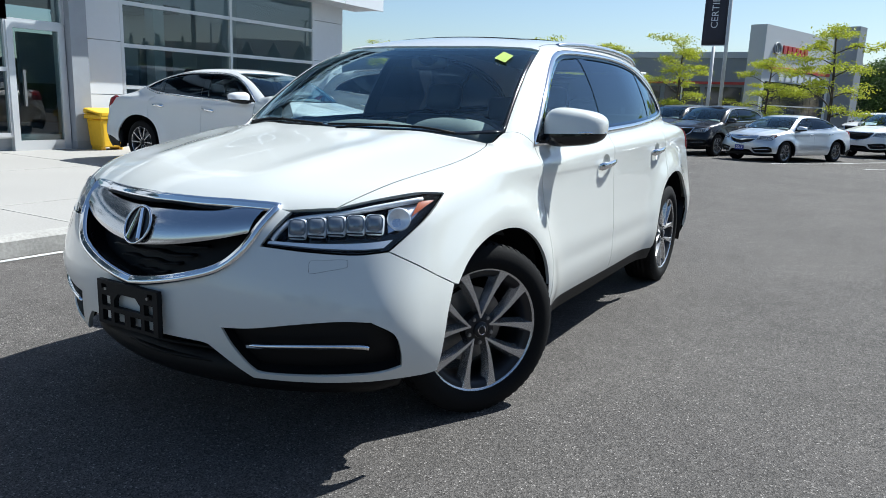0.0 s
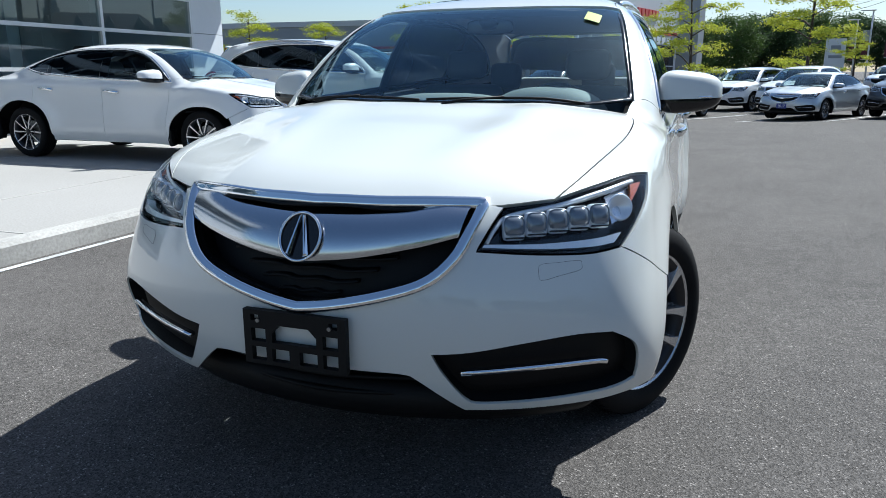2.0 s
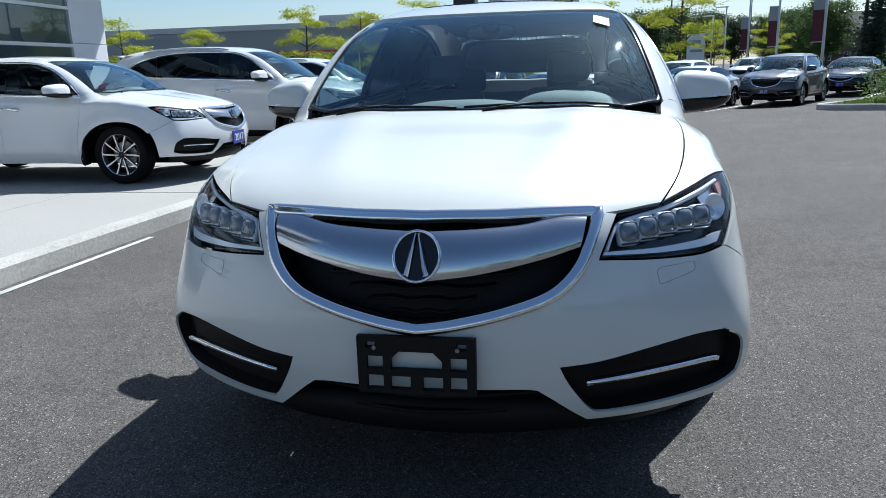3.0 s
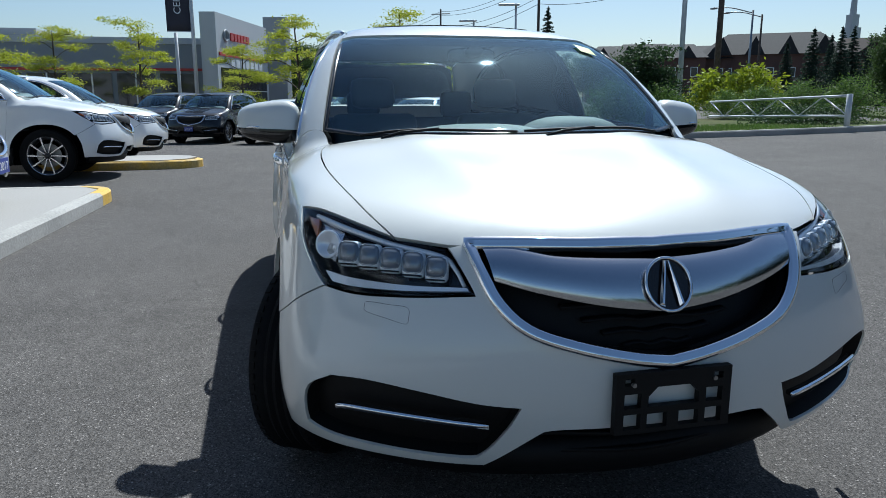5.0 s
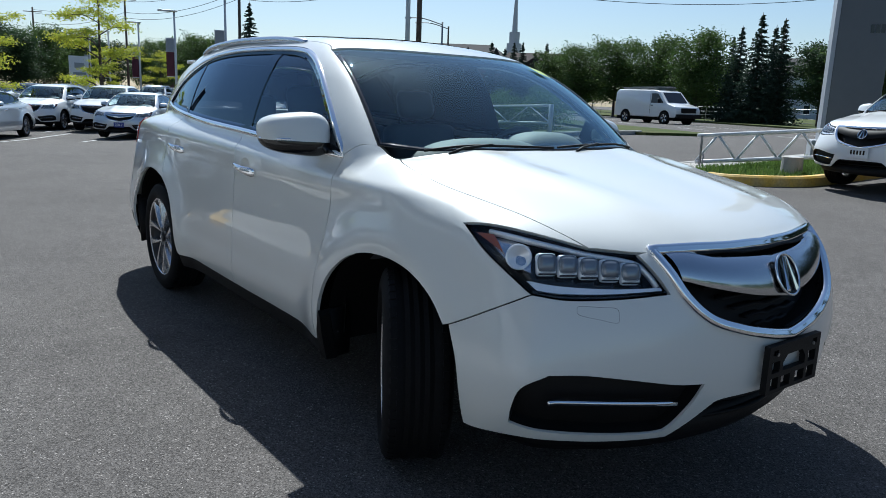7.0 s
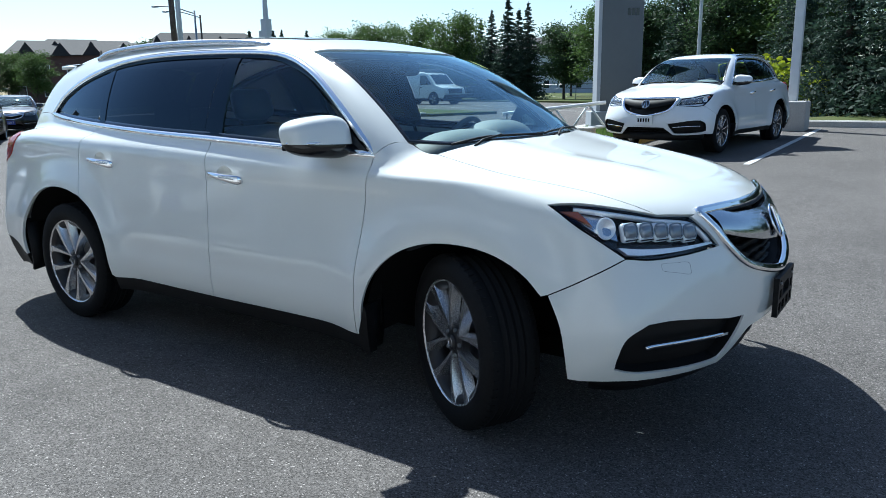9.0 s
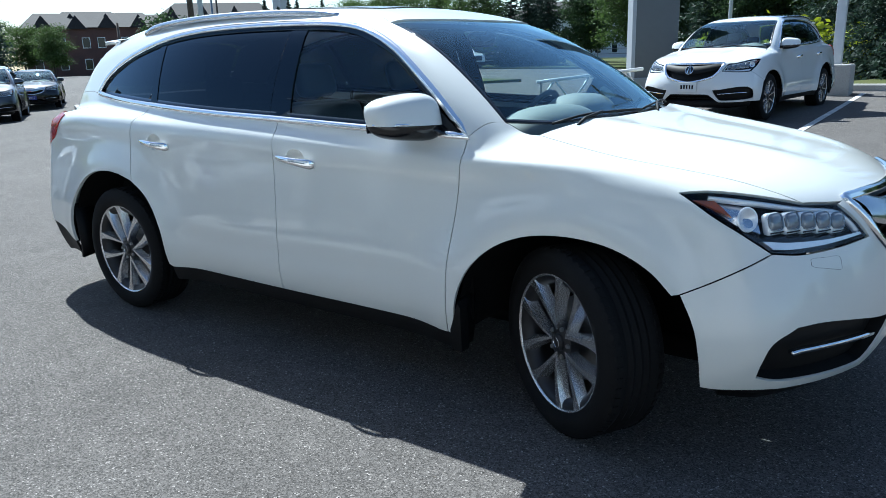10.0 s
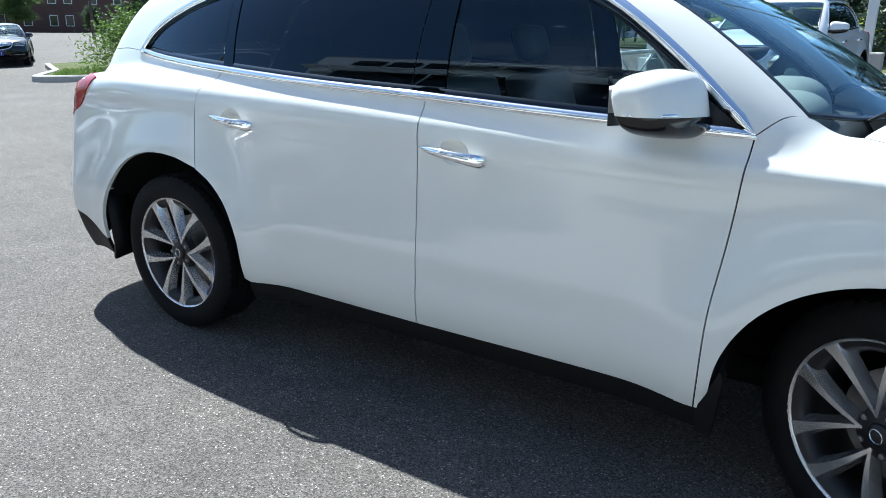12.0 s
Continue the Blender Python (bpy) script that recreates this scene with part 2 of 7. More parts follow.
def body_of(sedan):
    roof, deck = (SEDAN_ROOF, SEDAN_DECK) if sedan else (SUV_ROOF, HOOD)

    def field(x, y, z):
        a = np.abs(y)
        rear = np.maximum(-x - 1.1, 0)
        fore = np.maximum(x - 1.3, 0)
        ahead = 0.5 * (1.0 - x + np.sqrt((1.0 - x) ** 2 + 0.10))
        climb = np.clip((z - 0.62) / 0.36, 0, 1)
        lift = 0.050 * np.minimum(ahead, 2.2) * climb * climb * (3 - 2 * climb)
        side = a - (SIDE(z - lift) + flare(x, z) - (0.052 * rear ** 2 + 0.010 * rear ** 4) * (0.45 + 0.55 * np.clip((z - 0.6) / 0.4, 0, 1)) - 0.022 * fore ** 2 - 0.005 * np.exp(-(((z - 0.53) / 0.05) ** 2)) * np.exp(-((x / 1.0) ** 4)))
        front = x - (NOSE(z) - (0.41 - 0.062 * np.exp(-(((z - 0.50) / 0.19) ** 2))) * a * a - 0.08 * np.maximum(a - 0.45, 0) ** 2)
        bulge = 0.014 * np.exp(-(((a - (0.30 + 0.16 * (2.3 - x))) / 0.10) ** 2)) * np.clip((2.3 - x) * 3, 0, 1) * np.clip((x - 1.1) * 3, 0, 1)
        top = z - (deck(x) + bulge - (0.085 + 0.02 * np.clip(x - 1.3, 0, 1)) * a * a)
        back = -x - (2.47 - 0.19 * a * a - 0.25 * np.maximum(z - 0.75, 0) ** 2 - 0.3 * np.maximum(0.55 - z, 0) ** 2 * 2)
        under = 0.16 - z
        low = smax(smax(smax(smax(side, front, 0.14 - 0.05 * np.exp(-(((z - 0.5) / 0.2) ** 2))), top, 0.11), back, 0.11), under, 0.05)
        zz = z - 1.15
        gside = a - (0.872 - 0.25 * zz - 0.50 * zz * zz - (0.095 if sedan else 0.088) * np.maximum(-x - 0.6, 0) ** 2)
        zs = z - 1.13
        screen = (x - (1.358 - 1.22 * zs - 0.825 * zs * zs - 0.17 * a * a - 0.33 * a ** 4)) * 0.56
        gtop = z - (roof(x) - 0.095 * a * a)
        gback = (-x - (2.055 + 0.78 * (1.62 - z) - 0.13 * a * a)) * 0.85
        high = np.maximum(smax(smax(smax(gside, screen, 0.07), gtop, 0.13), gback, 0.12), 1.0 - z)
        return smin(low, high, 0.035)

    return field


class Projection:
    """Flat (u, v) maps of the body's skin: straight along a way, or inwards round an upright axis at x = cx."""

    def __init__(self, way=None, cx=None):
        self.cx = cx
        if way is not None:
            self.d = np.array(Vector(way).normalized())
            ref = np.array((0, 0, 1.0)) if abs(self.d[2]) < 0.9 else np.array((1.0, 0, 0))
            self.e1 = np.cross(ref, self.d)
            self.e1 /= np.linalg.norm(self.e1)
            self.e2 = np.cross(self.d, self.e1)

    def flat(self, p):
        p = np.asarray(p, float)
        if self.cx is None:
            return np.stack([p @ self.e1, p @ self.e2], -1)
        return np.stack([np.arctan2(p[:, 1], p[:, 0] - self.cx), p[:, 2]], -1)

    def rays(self, uv):
        if self.cx is None:
            return uv[:, :1] * self.e1 + uv[:, 1:] * self.e2 - 4.0 * self.d, np.tile(self.d, (len(uv), 1)), 8.0
        c, s = np.cos(uv[:, 0]), np.sin(uv[:, 0])
        return np.stack([self.cx + 2.4 * c, 2.4 * s, uv[:, 1]], -1), np.stack([-c, -s, 0 * c], -1), 2.39


def onto(field, proj, uv):
    """The first places at which the rays of uv meet the skin, and its normals there."""
    o, d, far = proj.rays(uv)
    ts = np.linspace(0, far, 200)
    P = o[:, None] + d[:, None] * ts[None, :, None]
    val = field(P[..., 0], P[..., 1], P[..., 2])
    ins = val < 0
    first = np.where(ins.any(1), ins.argmax(1), 1)
    lo, hi = ts[np.maximum(first - 1, 0)], ts[first]
    for _ in range(18):
        mid = (lo + hi) / 2
        p = o + d * mid[:, None]
        inside = field(p[:, 0], p[:, 1], p[:, 2]) < 0
        hi, lo = np.where(inside, mid, hi), np.where(inside, lo, mid)
    p = o + d * lo[:, None]
    e = 0.006
    g = np.stack([field(p[:, 0] + e, p[:, 1], p[:, 2]) - field(p[:, 0] - e, p[:, 1], p[:, 2]), field(p[:, 0], p[:, 1] + e, p[:, 2]) - field(p[:, 0], p[:, 1] - e, p[:, 2]), field(p[:, 0], p[:, 1], p[:, 2] + e) - field(p[:, 0], p[:, 1], p[:, 2] - e)], -1)
    return p, g / np.maximum(np.linalg.norm(g, axis=1, keepdims=True), 1e-9)


def snap(field, pts):
    """Points drawn onto the skin along its normals."""
    p = np.array([tuple(q) for q in pts], float)
    e = 0.004
    for _ in range(6):
        f0 = field(p[:, 0], p[:, 1], p[:, 2])
        g = np.stack([field(p[:, 0] + e, p[:, 1], p[:, 2]) - field(p[:, 0] - e, p[:, 1], p[:, 2]), field(p[:, 0], p[:, 1] + e, p[:, 2]) - field(p[:, 0], p[:, 1] - e, p[:, 2]), field(p[:, 0], p[:, 1], p[:, 2] + e) - field(p[:, 0], p[:, 1], p[:, 2] - e)], -1) / (2 * e)
        p = p - (np.clip(f0, -.05, .05) / np.maximum(np.sum(g * g, 1), .2))[:, None] * g
    return p


def outline_points(segs, gap):
    """Smooth runs of points, joined at corners, as one closed list."""
    out = []
    for seg in segs:
        run = catmull(seg, 6)
        dense = []
        for a, b in zip(run[:-1], run[1:]):
            k = max(1, int((b - a).length / gap))
            dense += [a.lerp(b, i / k) for i in range(k)]
        out += dense
    return out


def inside_poly(pts, poly):
    x, y = pts[:, 0], pts[:, 1]
    res = np.zeros(len(pts), bool)
    x0, y0 = poly[:, 0], poly[:, 1]
    x1, y1 = np.roll(x0, -1), np.roll(y0, -1)
    for a, b, c, d in zip(x0, y0, x1, y1):
        if b == d:
            continue
        hit = ((b > y) != (d > y)) & (x < (c - a) * (y - b) / (d - b) + a)
        res ^= hit
    return res


def shrink(poly, by):
    """The polygon drawn in by a distance."""
    t = np.roll(poly, -1, 0) - np.roll(poly, 1, 0)
    n = np.stack([-t[:, 1], t[:, 0]], -1)
    n /= np.maximum(np.linalg.norm(n, axis=1, keepdims=True), 1e-9)
    area = np.sum(poly[:, 0] * np.roll(poly[:, 1], -1) - poly[:, 1] * np.roll(poly[:, 0], -1))
    return poly + n * by * (1 if area > 0 else -1)


class Shell:
    """Cuts panels out of a car's skin and hangs them on the car."""

    def __init__(self, car, sedan=False, scale=(1, 1, 1), step=0.045):
        self.car, self.field, self.scale, self.step = car, body_of(sedan), np.array(scale), step

    def panel(self, name, segs, proj, mat, sides=(1,), gap=0.0022, rim=0.016, off=0.0, holes=(), label="", parent=None, step=None, both=False):
        from mathutils.geometry import delaunay_2d_cdt
        step = step or self.step
        pts = outline_points(segs, step)
        if both:
            pts = pts + [Vector((p[0], -p[1], p[2])) for p in reversed(pts[1:-1] if abs(pts[-1][1]) < 1e-4 else pts[1:])]
        polys = [shrink(proj.flat(snap(self.field, pts)), gap)]
        for h in holes:
            polys.append(proj.flat(snap(self.field, outline_points(h, step))))
        su = step / (1.0 if proj.cx is None else 1.1)
        lo, hi = polys[0].min(0), polys[0].max(0)
        gu, gv = np.meshgrid(np.arange(lo[0] + su / 2, hi[0], su), np.arange(lo[1] + step / 2, hi[1], step))
        inner = np.stack([gu.ravel(), gv.ravel()], -1)
        keep = inside_poly(inner, polys[0])
        for h in polys[1:]:
            keep &= ~inside_poly(inner, h)
        inner = inner[keep]
        bound = np.concatenate(polys)
        if len(inner):
            near = np.array([np.min(np.sum((bound - q) ** 2, 1)) for q in inner])
            inner = inner[near > (0.45 * su) ** 2]
        edges, k = [], 0
        for q in polys:
            edges += [(k + i, k + (i + 1) % len(q)) for i in range(len(q))]
            k += len(q)
        allv = [Vector((float(a), float(b))) for a, b in np.concatenate([bound, inner])]
        vs, es, fs, *_ = delaunay_2d_cdt(allv, edges, [], 0, 1e-6)
        uv = np.array([(v.x, v.y) for v in vs])
        tri = np.array([f for f in fs if len(f) == 3])
        cen = uv[tri].mean(1)
        ok = inside_poly(cen, polys[0])
        for h in polys[1:]:
            ok &= ~inside_poly(cen, h)
        tri = tri[ok]
        P, N = onto(self.field, proj, uv)
        P = P + N * off
        fn = np.cross(P[tri[:, 1]] - P[tri[:, 0]], P[tri[:, 2]] - P[tri[:, 0]])
        flip = np.sum(fn * N[tri].mean(1), 1) < 0
        tri[flip] = tri[flip][:, ::-1]
        verts, faces = [tuple(p) for p in P], [tuple(t) for t in tri]
        ln = [N[i] for t in tri for i in t]
        if rim:
            count = {}
            for a, b, c in tri:
                for e in ((a, b), (b, c), (c, a)):
                    count[e] = count.get(e, 0) + 1
            for a, b in list(count):
                if (b, a) not in count:
                    q = len(verts)
                    pa, pb = P[a], P[b]
                    qa, qb = pa - N[a] * rim, pb - N[b] * rim
                    verts += [tuple(pa), tuple(pb), tuple(qb), tuple(qa)]
                    faces.append((q + 1, q, q + 3, q + 2))
                    fnn = np.cross(pb - pa, qa - pa)
                    fnn = -fnn / max(np.linalg.norm(fnn), 1e-9)
                    ln += [fnn] * 4
        V, L = np.array(verts) * self.scale, np.array(ln) / self.scale
        L /= np.maximum(np.linalg.norm(L, axis=1, keepdims=True), 1e-9)
        made = []
        for s in sides:
            if s > 0:
                ob = tag_mesh(name, V, faces, mat, parent or self.car, label, True, L)
            else:
                k, L2 = 0, []
                for f in faces:
                    L2 += [L[k + len(f) - 1 - i] * (1, -1, 1) for i in range(len(f))]
                    k += len(f)
                ob = tag_mesh(name, V * (1, -1, 1), [f[::-1] for f in faces], mat, parent or self.car, label, True, L2)
            made.append(ob)
        return made

    def trace(self, pts, proj, off=0.0):
        """Points laid onto the skin, with normals."""
        uv = proj.flat(snap(self.field, pts))
        P, N = onto(self.field, proj, uv)
        return [Vector(p + n * off) for p, n in zip(P, N)], [Vector(n) for n in N]

    def bead(self, name, pts, proj, section, mat, sides=(1,), off=0.0, closed=False, label="", parent=None, n=5):
        """A strip that runs on the skin."""
        run = catmull(pts, n, closed)
        P, N = self.trace(run, proj, off)
        v, f = sweep(P, section, closed, N)
        made = []
        for s in sides:
            vv = [Vector((p.x * self.scale[0], s * p.y * self.scale[1], p.z * self.scale[2])) for p in v]
            made.append(tag_mesh(name, vv, f if s > 0 else [q[::-1] for q in f], mat, parent or self.car, label))
        return made

    def solid(self, name, v, f, mat, sides=(1,), label="", parent=None, smooth=True):
        made = []
        for s in sides:
            vv = [(p[0] * self.scale[0], s * p[1] * self.scale[1], p[2] * self.scale[2]) for p in v]
            made.append(tag_mesh(name, vv, f if s > 0 else [tuple(q)[::-1] for q in f], mat, parent or self.car, label, smooth))
        return made


def arch(cx, rx, rz, a0, a1, y, n=14, power=2.25):
    out = []
    for i in range(n + 1):
        a = radians(a0 + (a1 - a0) * i / n)
        c, s = math.cos(a), math.sin(a)
        out.append((cx + rx * math.copysign(abs(c) ** (2 / power), c), y, 0.36 + rz * math.copysign(abs(s) ** (2 / power), s)))
    return out


WHEEL_MESH = {}


def wheel_meshes(style):
    """Meshes of one wheel about its own hub, outer face towards +y: tyre, rim, spoke, cap, disc, nut."""
    if style in WHEEL_MESH:
        return WHEEL_MESH[style]
    R, g = 0.372, {"twin": 1.075, "ten": 1.07, "five": 1.0}[style]
    tread = []
    for i in range(13):
        y = -0.100 + 0.200 * i / 12
        groove = i in (3, 5, 7, 9)
        tread.append((R - (0.009 if groove else 0.0) - 0.006 * (y / 0.1) ** 2, y))
    prof = [(0.236 * g, -0.108), (0.262 * g, -0.122), (0.310, -0.126), (0.345, -0.117), (0.362, -0.106)] + tread + [(0.362, 0.106), (0.345, 0.117), (0.312, 0.126), (0.268 * g, 0.122), (0.254 * g, 0.112), (0.245 * g, 0.108)]
    tyre = lathe(prof, 72)
    lugs = []
    for side in (-1, 1):
        for i in range(60):
            a = 2 * math.pi * (i + (0.5 if side > 0 else 0)) / 60
            p = [(R - 0.012, 0.078 * side), (R + 0.0015, 0.080 * side), (R - 0.003, 0.101 * side), (R - 0.016, 0.110 * side)]
            v = []
            for da in (-0.028, 0.028):
                v += [(r * math.cos(a + da), y, r * math.sin(a + da)) for r, y in p]
            lugs.append((v, [(0, 1, 5, 4), (1, 2, 6, 5), (2, 3, 7, 6), (0, 1, 2, 3), (7, 6, 5, 4)]))
    tyre = from_pieces(tyre, *lugs)
    rim = lathe([(r * g, y) for r, y in ((0.238, -0.108), (0.224, -0.10), (0.212, -0.06), (0.205, 0.03), (0.214, 0.085), (0.228, 0.098), (0.240, 0.102), (0.251, 0.106), (0.254, 0.101), (0.246, 0.09))], 64)
    lip = lathe([(r * g, y) for r, y in ((0.242, 0.104), (0.245, 0.1085), (0.2525, 0.111), (0.2555, 0.107))], 64)
    disc = lathe([(0.0, 0.0), (0.165, 0.0), (0.165, -0.02), (0.0, -0.02)], 36)
    n = {"twin": 10, "ten": 10, "five": 5}[style]
    spokes = []
    for i in range(n):
        pair = (i % 2) * 2 - 1
        centre = 2 * math.pi * (i // 2) / 5
        base = 2 * math.pi * i / n
        v, rows = [], 13
        for k in range(rows):
            t = k / (rows - 1)
            if style == "twin":
                r = 0.046 + 0.219 * t
                away = 0.029 + 0.034 * (1 - (1 - t) ** 1.8)
                a = centre + pair * math.asin(min(away / r, 0.95))
                w = 0.0045 + 0.012 * t + 0.010 * t ** 7
                wall, fall = 0.007 + 0.010 * t, 0.040
            else:
                r, a, w, wall, fall = 0.036 + 0.210 * g * t, base + 0.06 * t, (0.0065 + 0.006 * t if style == "ten" else 0.035 + 0.014 * t), 0.004, 0.032
            y = 0.090 + 0.016 * math.sin(t * 2.3) - 0.008 * t + 0.012 * t ** 5
            c, s = math.cos(a), math.sin(a)
            for du, dy in ((-w - wall, -fall), (-w, -0.003), (-w * 0.9, 0), (w * 0.9, 0), (w, -0.003), (w + wall, -fall)):
                v.append((r * c - du * s, y + dy, r * s + du * c))
        f = []
        for k in range(rows - 1):
            f += [(k * 6 + q, k * 6 + q + 1, k * 6 + 7 + q, k * 6 + 6 + q) for q in range(5)]
        f.append(tuple((rows - 1) * 6 + q for q in range(6)))
        spokes.append((v, f))
    cap = lathe([(0.0, 0.104), (0.028, 0.103), (0.034, 0.098), (0.036, 0.085)], 24)
    hub = from_pieces(lathe([(0.036, 0.092), (0.052, 0.090), (0.070, 0.084), (0.078, 0.05)], 30))
    nut = lathe([(0.0, 0.097), (0.008, 0.096), (0.010, 0.088), (0.010, 0.07)], 8)
    ring_badge = sweep([(0.017 * math.cos(2 * math.pi * i / 20), 0.1045, 0.020 * math.sin(2 * math.pi * i / 20)) for i in range(20)], ring(0.0018, 5), True, (0, 1, 0))

    def mesh(name, vf, mat, smooth=True):
        me = bpy.data.meshes.new(name)
        me.from_pydata([tuple(p) for p in vf[0]], [], [tuple(q) for q in vf[1]])
        me.materials.append(mat)
        bm = bmesh.new()
        bm.from_mesh(me)
        bmesh.ops.recalc_face_normals(bm, faces=bm.faces)
        bm.to_mesh(me)
        bm.free()
        if smooth:
            me.polygons.foreach_set("use_smooth", [True] * len(me.polygons))
            me.set_sharp_from_angle(angle=radians(40))
        me.update()
        return me

    WHEEL_MESH[style] = dict(
        rim=mesh("wheel", rim, M_ALLOYDARK), tyre=mesh("tyre", tyre, M_RUBBER), lip=mesh("rim_lip", lip, M_MACHINED),
        spokes=[mesh("spoke", s, M_MACHINED) for s in spokes], cap=mesh("centre_cap", cap, M_ALLOYDARK), hub=mesh("hub", hub, M_ALLOYDARK),
        disc=mesh("brake_disc", disc, M_STEEL), nut=mesh("lug_nut", nut, M_STEEL), mark=mesh("cap_ring", ring_badge, M_CHROME))
    return WHEEL_MESH[style]


def wheel(car, x, side, z, radius, steer=0.0, spin=0.0, style="twin", y=0.82):
    """One wheel under its car: the wheel, and its tyre, spokes and cap below it."""
    me = wheel_meshes(style)
    k = radius / 0.372
    w = new("wheel", me["rim"])
    w.parent = car
    w.matrix_basis = Matrix.Translation((x, side * y, z)) @ Matrix.Rotation(radians(steer), 4, "Z") @ Matrix.Rotation(0 if side > 0 else math.pi, 4, "Z") @ Matrix.Rotation(radians(spin), 4, "Y") @ Matrix.Scale(k, 4)
    for i in range(5):
        o, a = new("lug_nut", me["nut"]), 2 * math.pi * i / 5
        o.parent, o.location = w, (0.057 * math.cos(a), 0, 0.057 * math.sin(a))
    for name in ("tyre", "lip", "cap", "hub", "disc") + (("mark",) if style == "twin" else ()):
        o = new(me[name].name.split(".")[0], me[name])
        o.parent = w
    for m in me["spokes"]:
        o = new("spoke", m)
        o.parent = w
    return w


def make_car(name, colour, sedan=False, scale=(1, 1, 1), detail=True, style="twin", steer=0.0, interior=True, seat_mat=None, glass=None, step=0.05):
    """A car with its nose towards +x, standing on z = 0 at the middle of its wheelbase."""
    car = new(name)
    sh = Shell(car, sedan, scale, step)
    LEFTWARD, DOWN = Projection((0, -1, 0)), Projection((0, 0, -1))
    FENDER, LAMP = Projection((-0.30, -0.72, -0.62)), Projection((-0.74, -0.62, -0.25))
    RING, TAIL, CANT = Projection(cx=1.25), Projection(cx=-1.25), Projection((0.0, -0.72, -0.69))
    SCREEN = Projection((-0.62, 0, -0.78))
    BOTH = (1, -1)
    panel = sh.panel
    fine = 0.014 if detail else 0.06
    HANDLES = ((.065, .985), (-1.005, 1.015))
    cups = [[[(hx + .008 + .058 * math.cos(2 * math.pi * i / 20), .92, hz + .006 + .044 * math.sin(2 * math.pi * i / 20)) for i in range(21)]] for hx, hz in HANDLES] if detail else []

    def blob(c, r, power, seg=28):
        vs, fs = [], []
        rows = 20
        for i in range(rows + 1):
            a = -math.pi / 2 + math.pi * i / rows
            for j in range(seg):
                b = 2 * math.pi * j / seg
                sp = lambda t: math.copysign(abs(t) ** (2 / power), t)
                vs.append((c[0] + r[0] * sp(math.cos(a)) * sp(math.cos(b)), c[1] + r[1] * sp(math.cos(a)) * sp(math.sin(b)), c[2] + r[2] * sp(math.sin(a))))
        for i in range(rows):
            for j in range(seg):
                fs.append((i * seg + j, i * seg + (j + 1) % seg, (i + 1) * seg + (j + 1) % seg, (i + 1) * seg + j))
        return vs, fs

    # hood
    hood_front = [(2.318, 0, .94), (2.302, .2, .94), (2.262, .38, .94), (2.222, .52, .93), (2.131, .673, .943)]
    hood_cut = [(2.131, .673, .943), (1.95, .735, .995), (1.7, .785, 1.06), (1.45, .815, 1.12), (1.315, .805, 1.15), (1.222, .765, 1.168)]
    hood_rear = [(1.222, .765, 1.168), (1.262, .6, 1.155), (1.338, .3, 1.15), (1.372, 0, 1.15)]
    panel("hood", [hood_front, hood_cut, hood_rear], DOWN, colour, both=True, step=0.04 if detail else 0.07)

    # front wing
    arch_f = arch(1.432, 0.472, 0.432, 180, 0, 0.97)
    top_arch = [p for p in arch_f if not (p[0] > 1.75 and p[2] < 0.63)]
    gate = [(.978, .866, 1.118), (.970, .925, 1.02), (.952, .94, .8), (.937, .945, .55), (.925, .938, .345)]
    crack = [(1.222, .765, 1.168), (1.18, .775, 1.165), (1.10, .79, 1.185), (1.04, .825, 1.17), (.978, .866, 1.118)]
    lamp_top = [(1.80, .915, .992), (1.88, .855, .988), (2.0, .775, .967), (2.131, .673, .943)]
    lamp_out = [(2.088, .868, .80), (1.99, .905, .865), (1.90, .92, .92), (1.80, .915, .992)]
    seam = [(1.838, .985, .655), (1.93, .96, .705), (2.02, .915, .757), (2.088, .868, .80)]
    panel("front_wing", [list(reversed(hood_cut)), list(reversed(lamp_top)), list(reversed(lamp_out)), list(reversed(seam)), [seam[0], top_arch[-1]], list(reversed(top_arch)), [top_arch[0], (.957, .945, .335), gate[-1]], list(reversed(gate)), list(reversed(crack))], FENDER, colour, BOTH, step=fine)

    # bumper, from arch to arch, with the fog lamp recesses
    grille_side = [(2.225, .492, .938), (2.27, .465, .86), (2.30, .425, .775), (2.335, .355, .71), (2.37, .24, .672), (2.42, .10, .645), (2.443, 0, .632)]
    lamp_in = [(2.275, .478, .79), (2.245, .508, .85), (2.205, .540, .915)]
    lamp_low = [(2.088, .868, .80), (2.16, .78, .788), (2.22, .63, .783), (2.275, .478, .79)]
    arch_low = [(1.912, .955, .345), (1.905, .965, .45), (1.885, .975, .55), (1.838, .985, .655)]
    hem = [(2.303, .458, .331), (2.22, .68, .322), (2.12, .864, .328), (2.02, .93, .338), (1.912, .955, .345)]
    dam = [(2.425, 0, .452), (2.40, .2, .452), (2.372, .30, .45), (2.36, .34, .43), (2.303, .458, .331)]
    fog = [[(2.359, .378, .517), (2.33, .48, .525), (2.28, .62, .548), (2.22, .76, .566), (2.15, .84, .564)], [(2.15, .84, .564), (2.10, .895, .52), (2.08, .915, .45), (2.07, .915, .395)], [(2.07, .915, .395), (2.12, .86, .375), (2.2, .70, .362), (2.28, .52, .357), (2.30, .475, .362)], [(2.30, .475, .362), (2.32, .45, .39), (2.345, .405, .46), (2.359, .378, .517)]]
    mirror = lambda segs: [[(p[0], -p[1], p[2]) for p in s] for s in segs]
    panel("front_bumper", [dam, hem, arch_low, seam, lamp_low, lamp_in, [lamp_in[-1], grille_side[0]], grille_side], RING, colour, both=True, holes=[fog, mirror(fog)], step=0.035 if detail else 0.06)
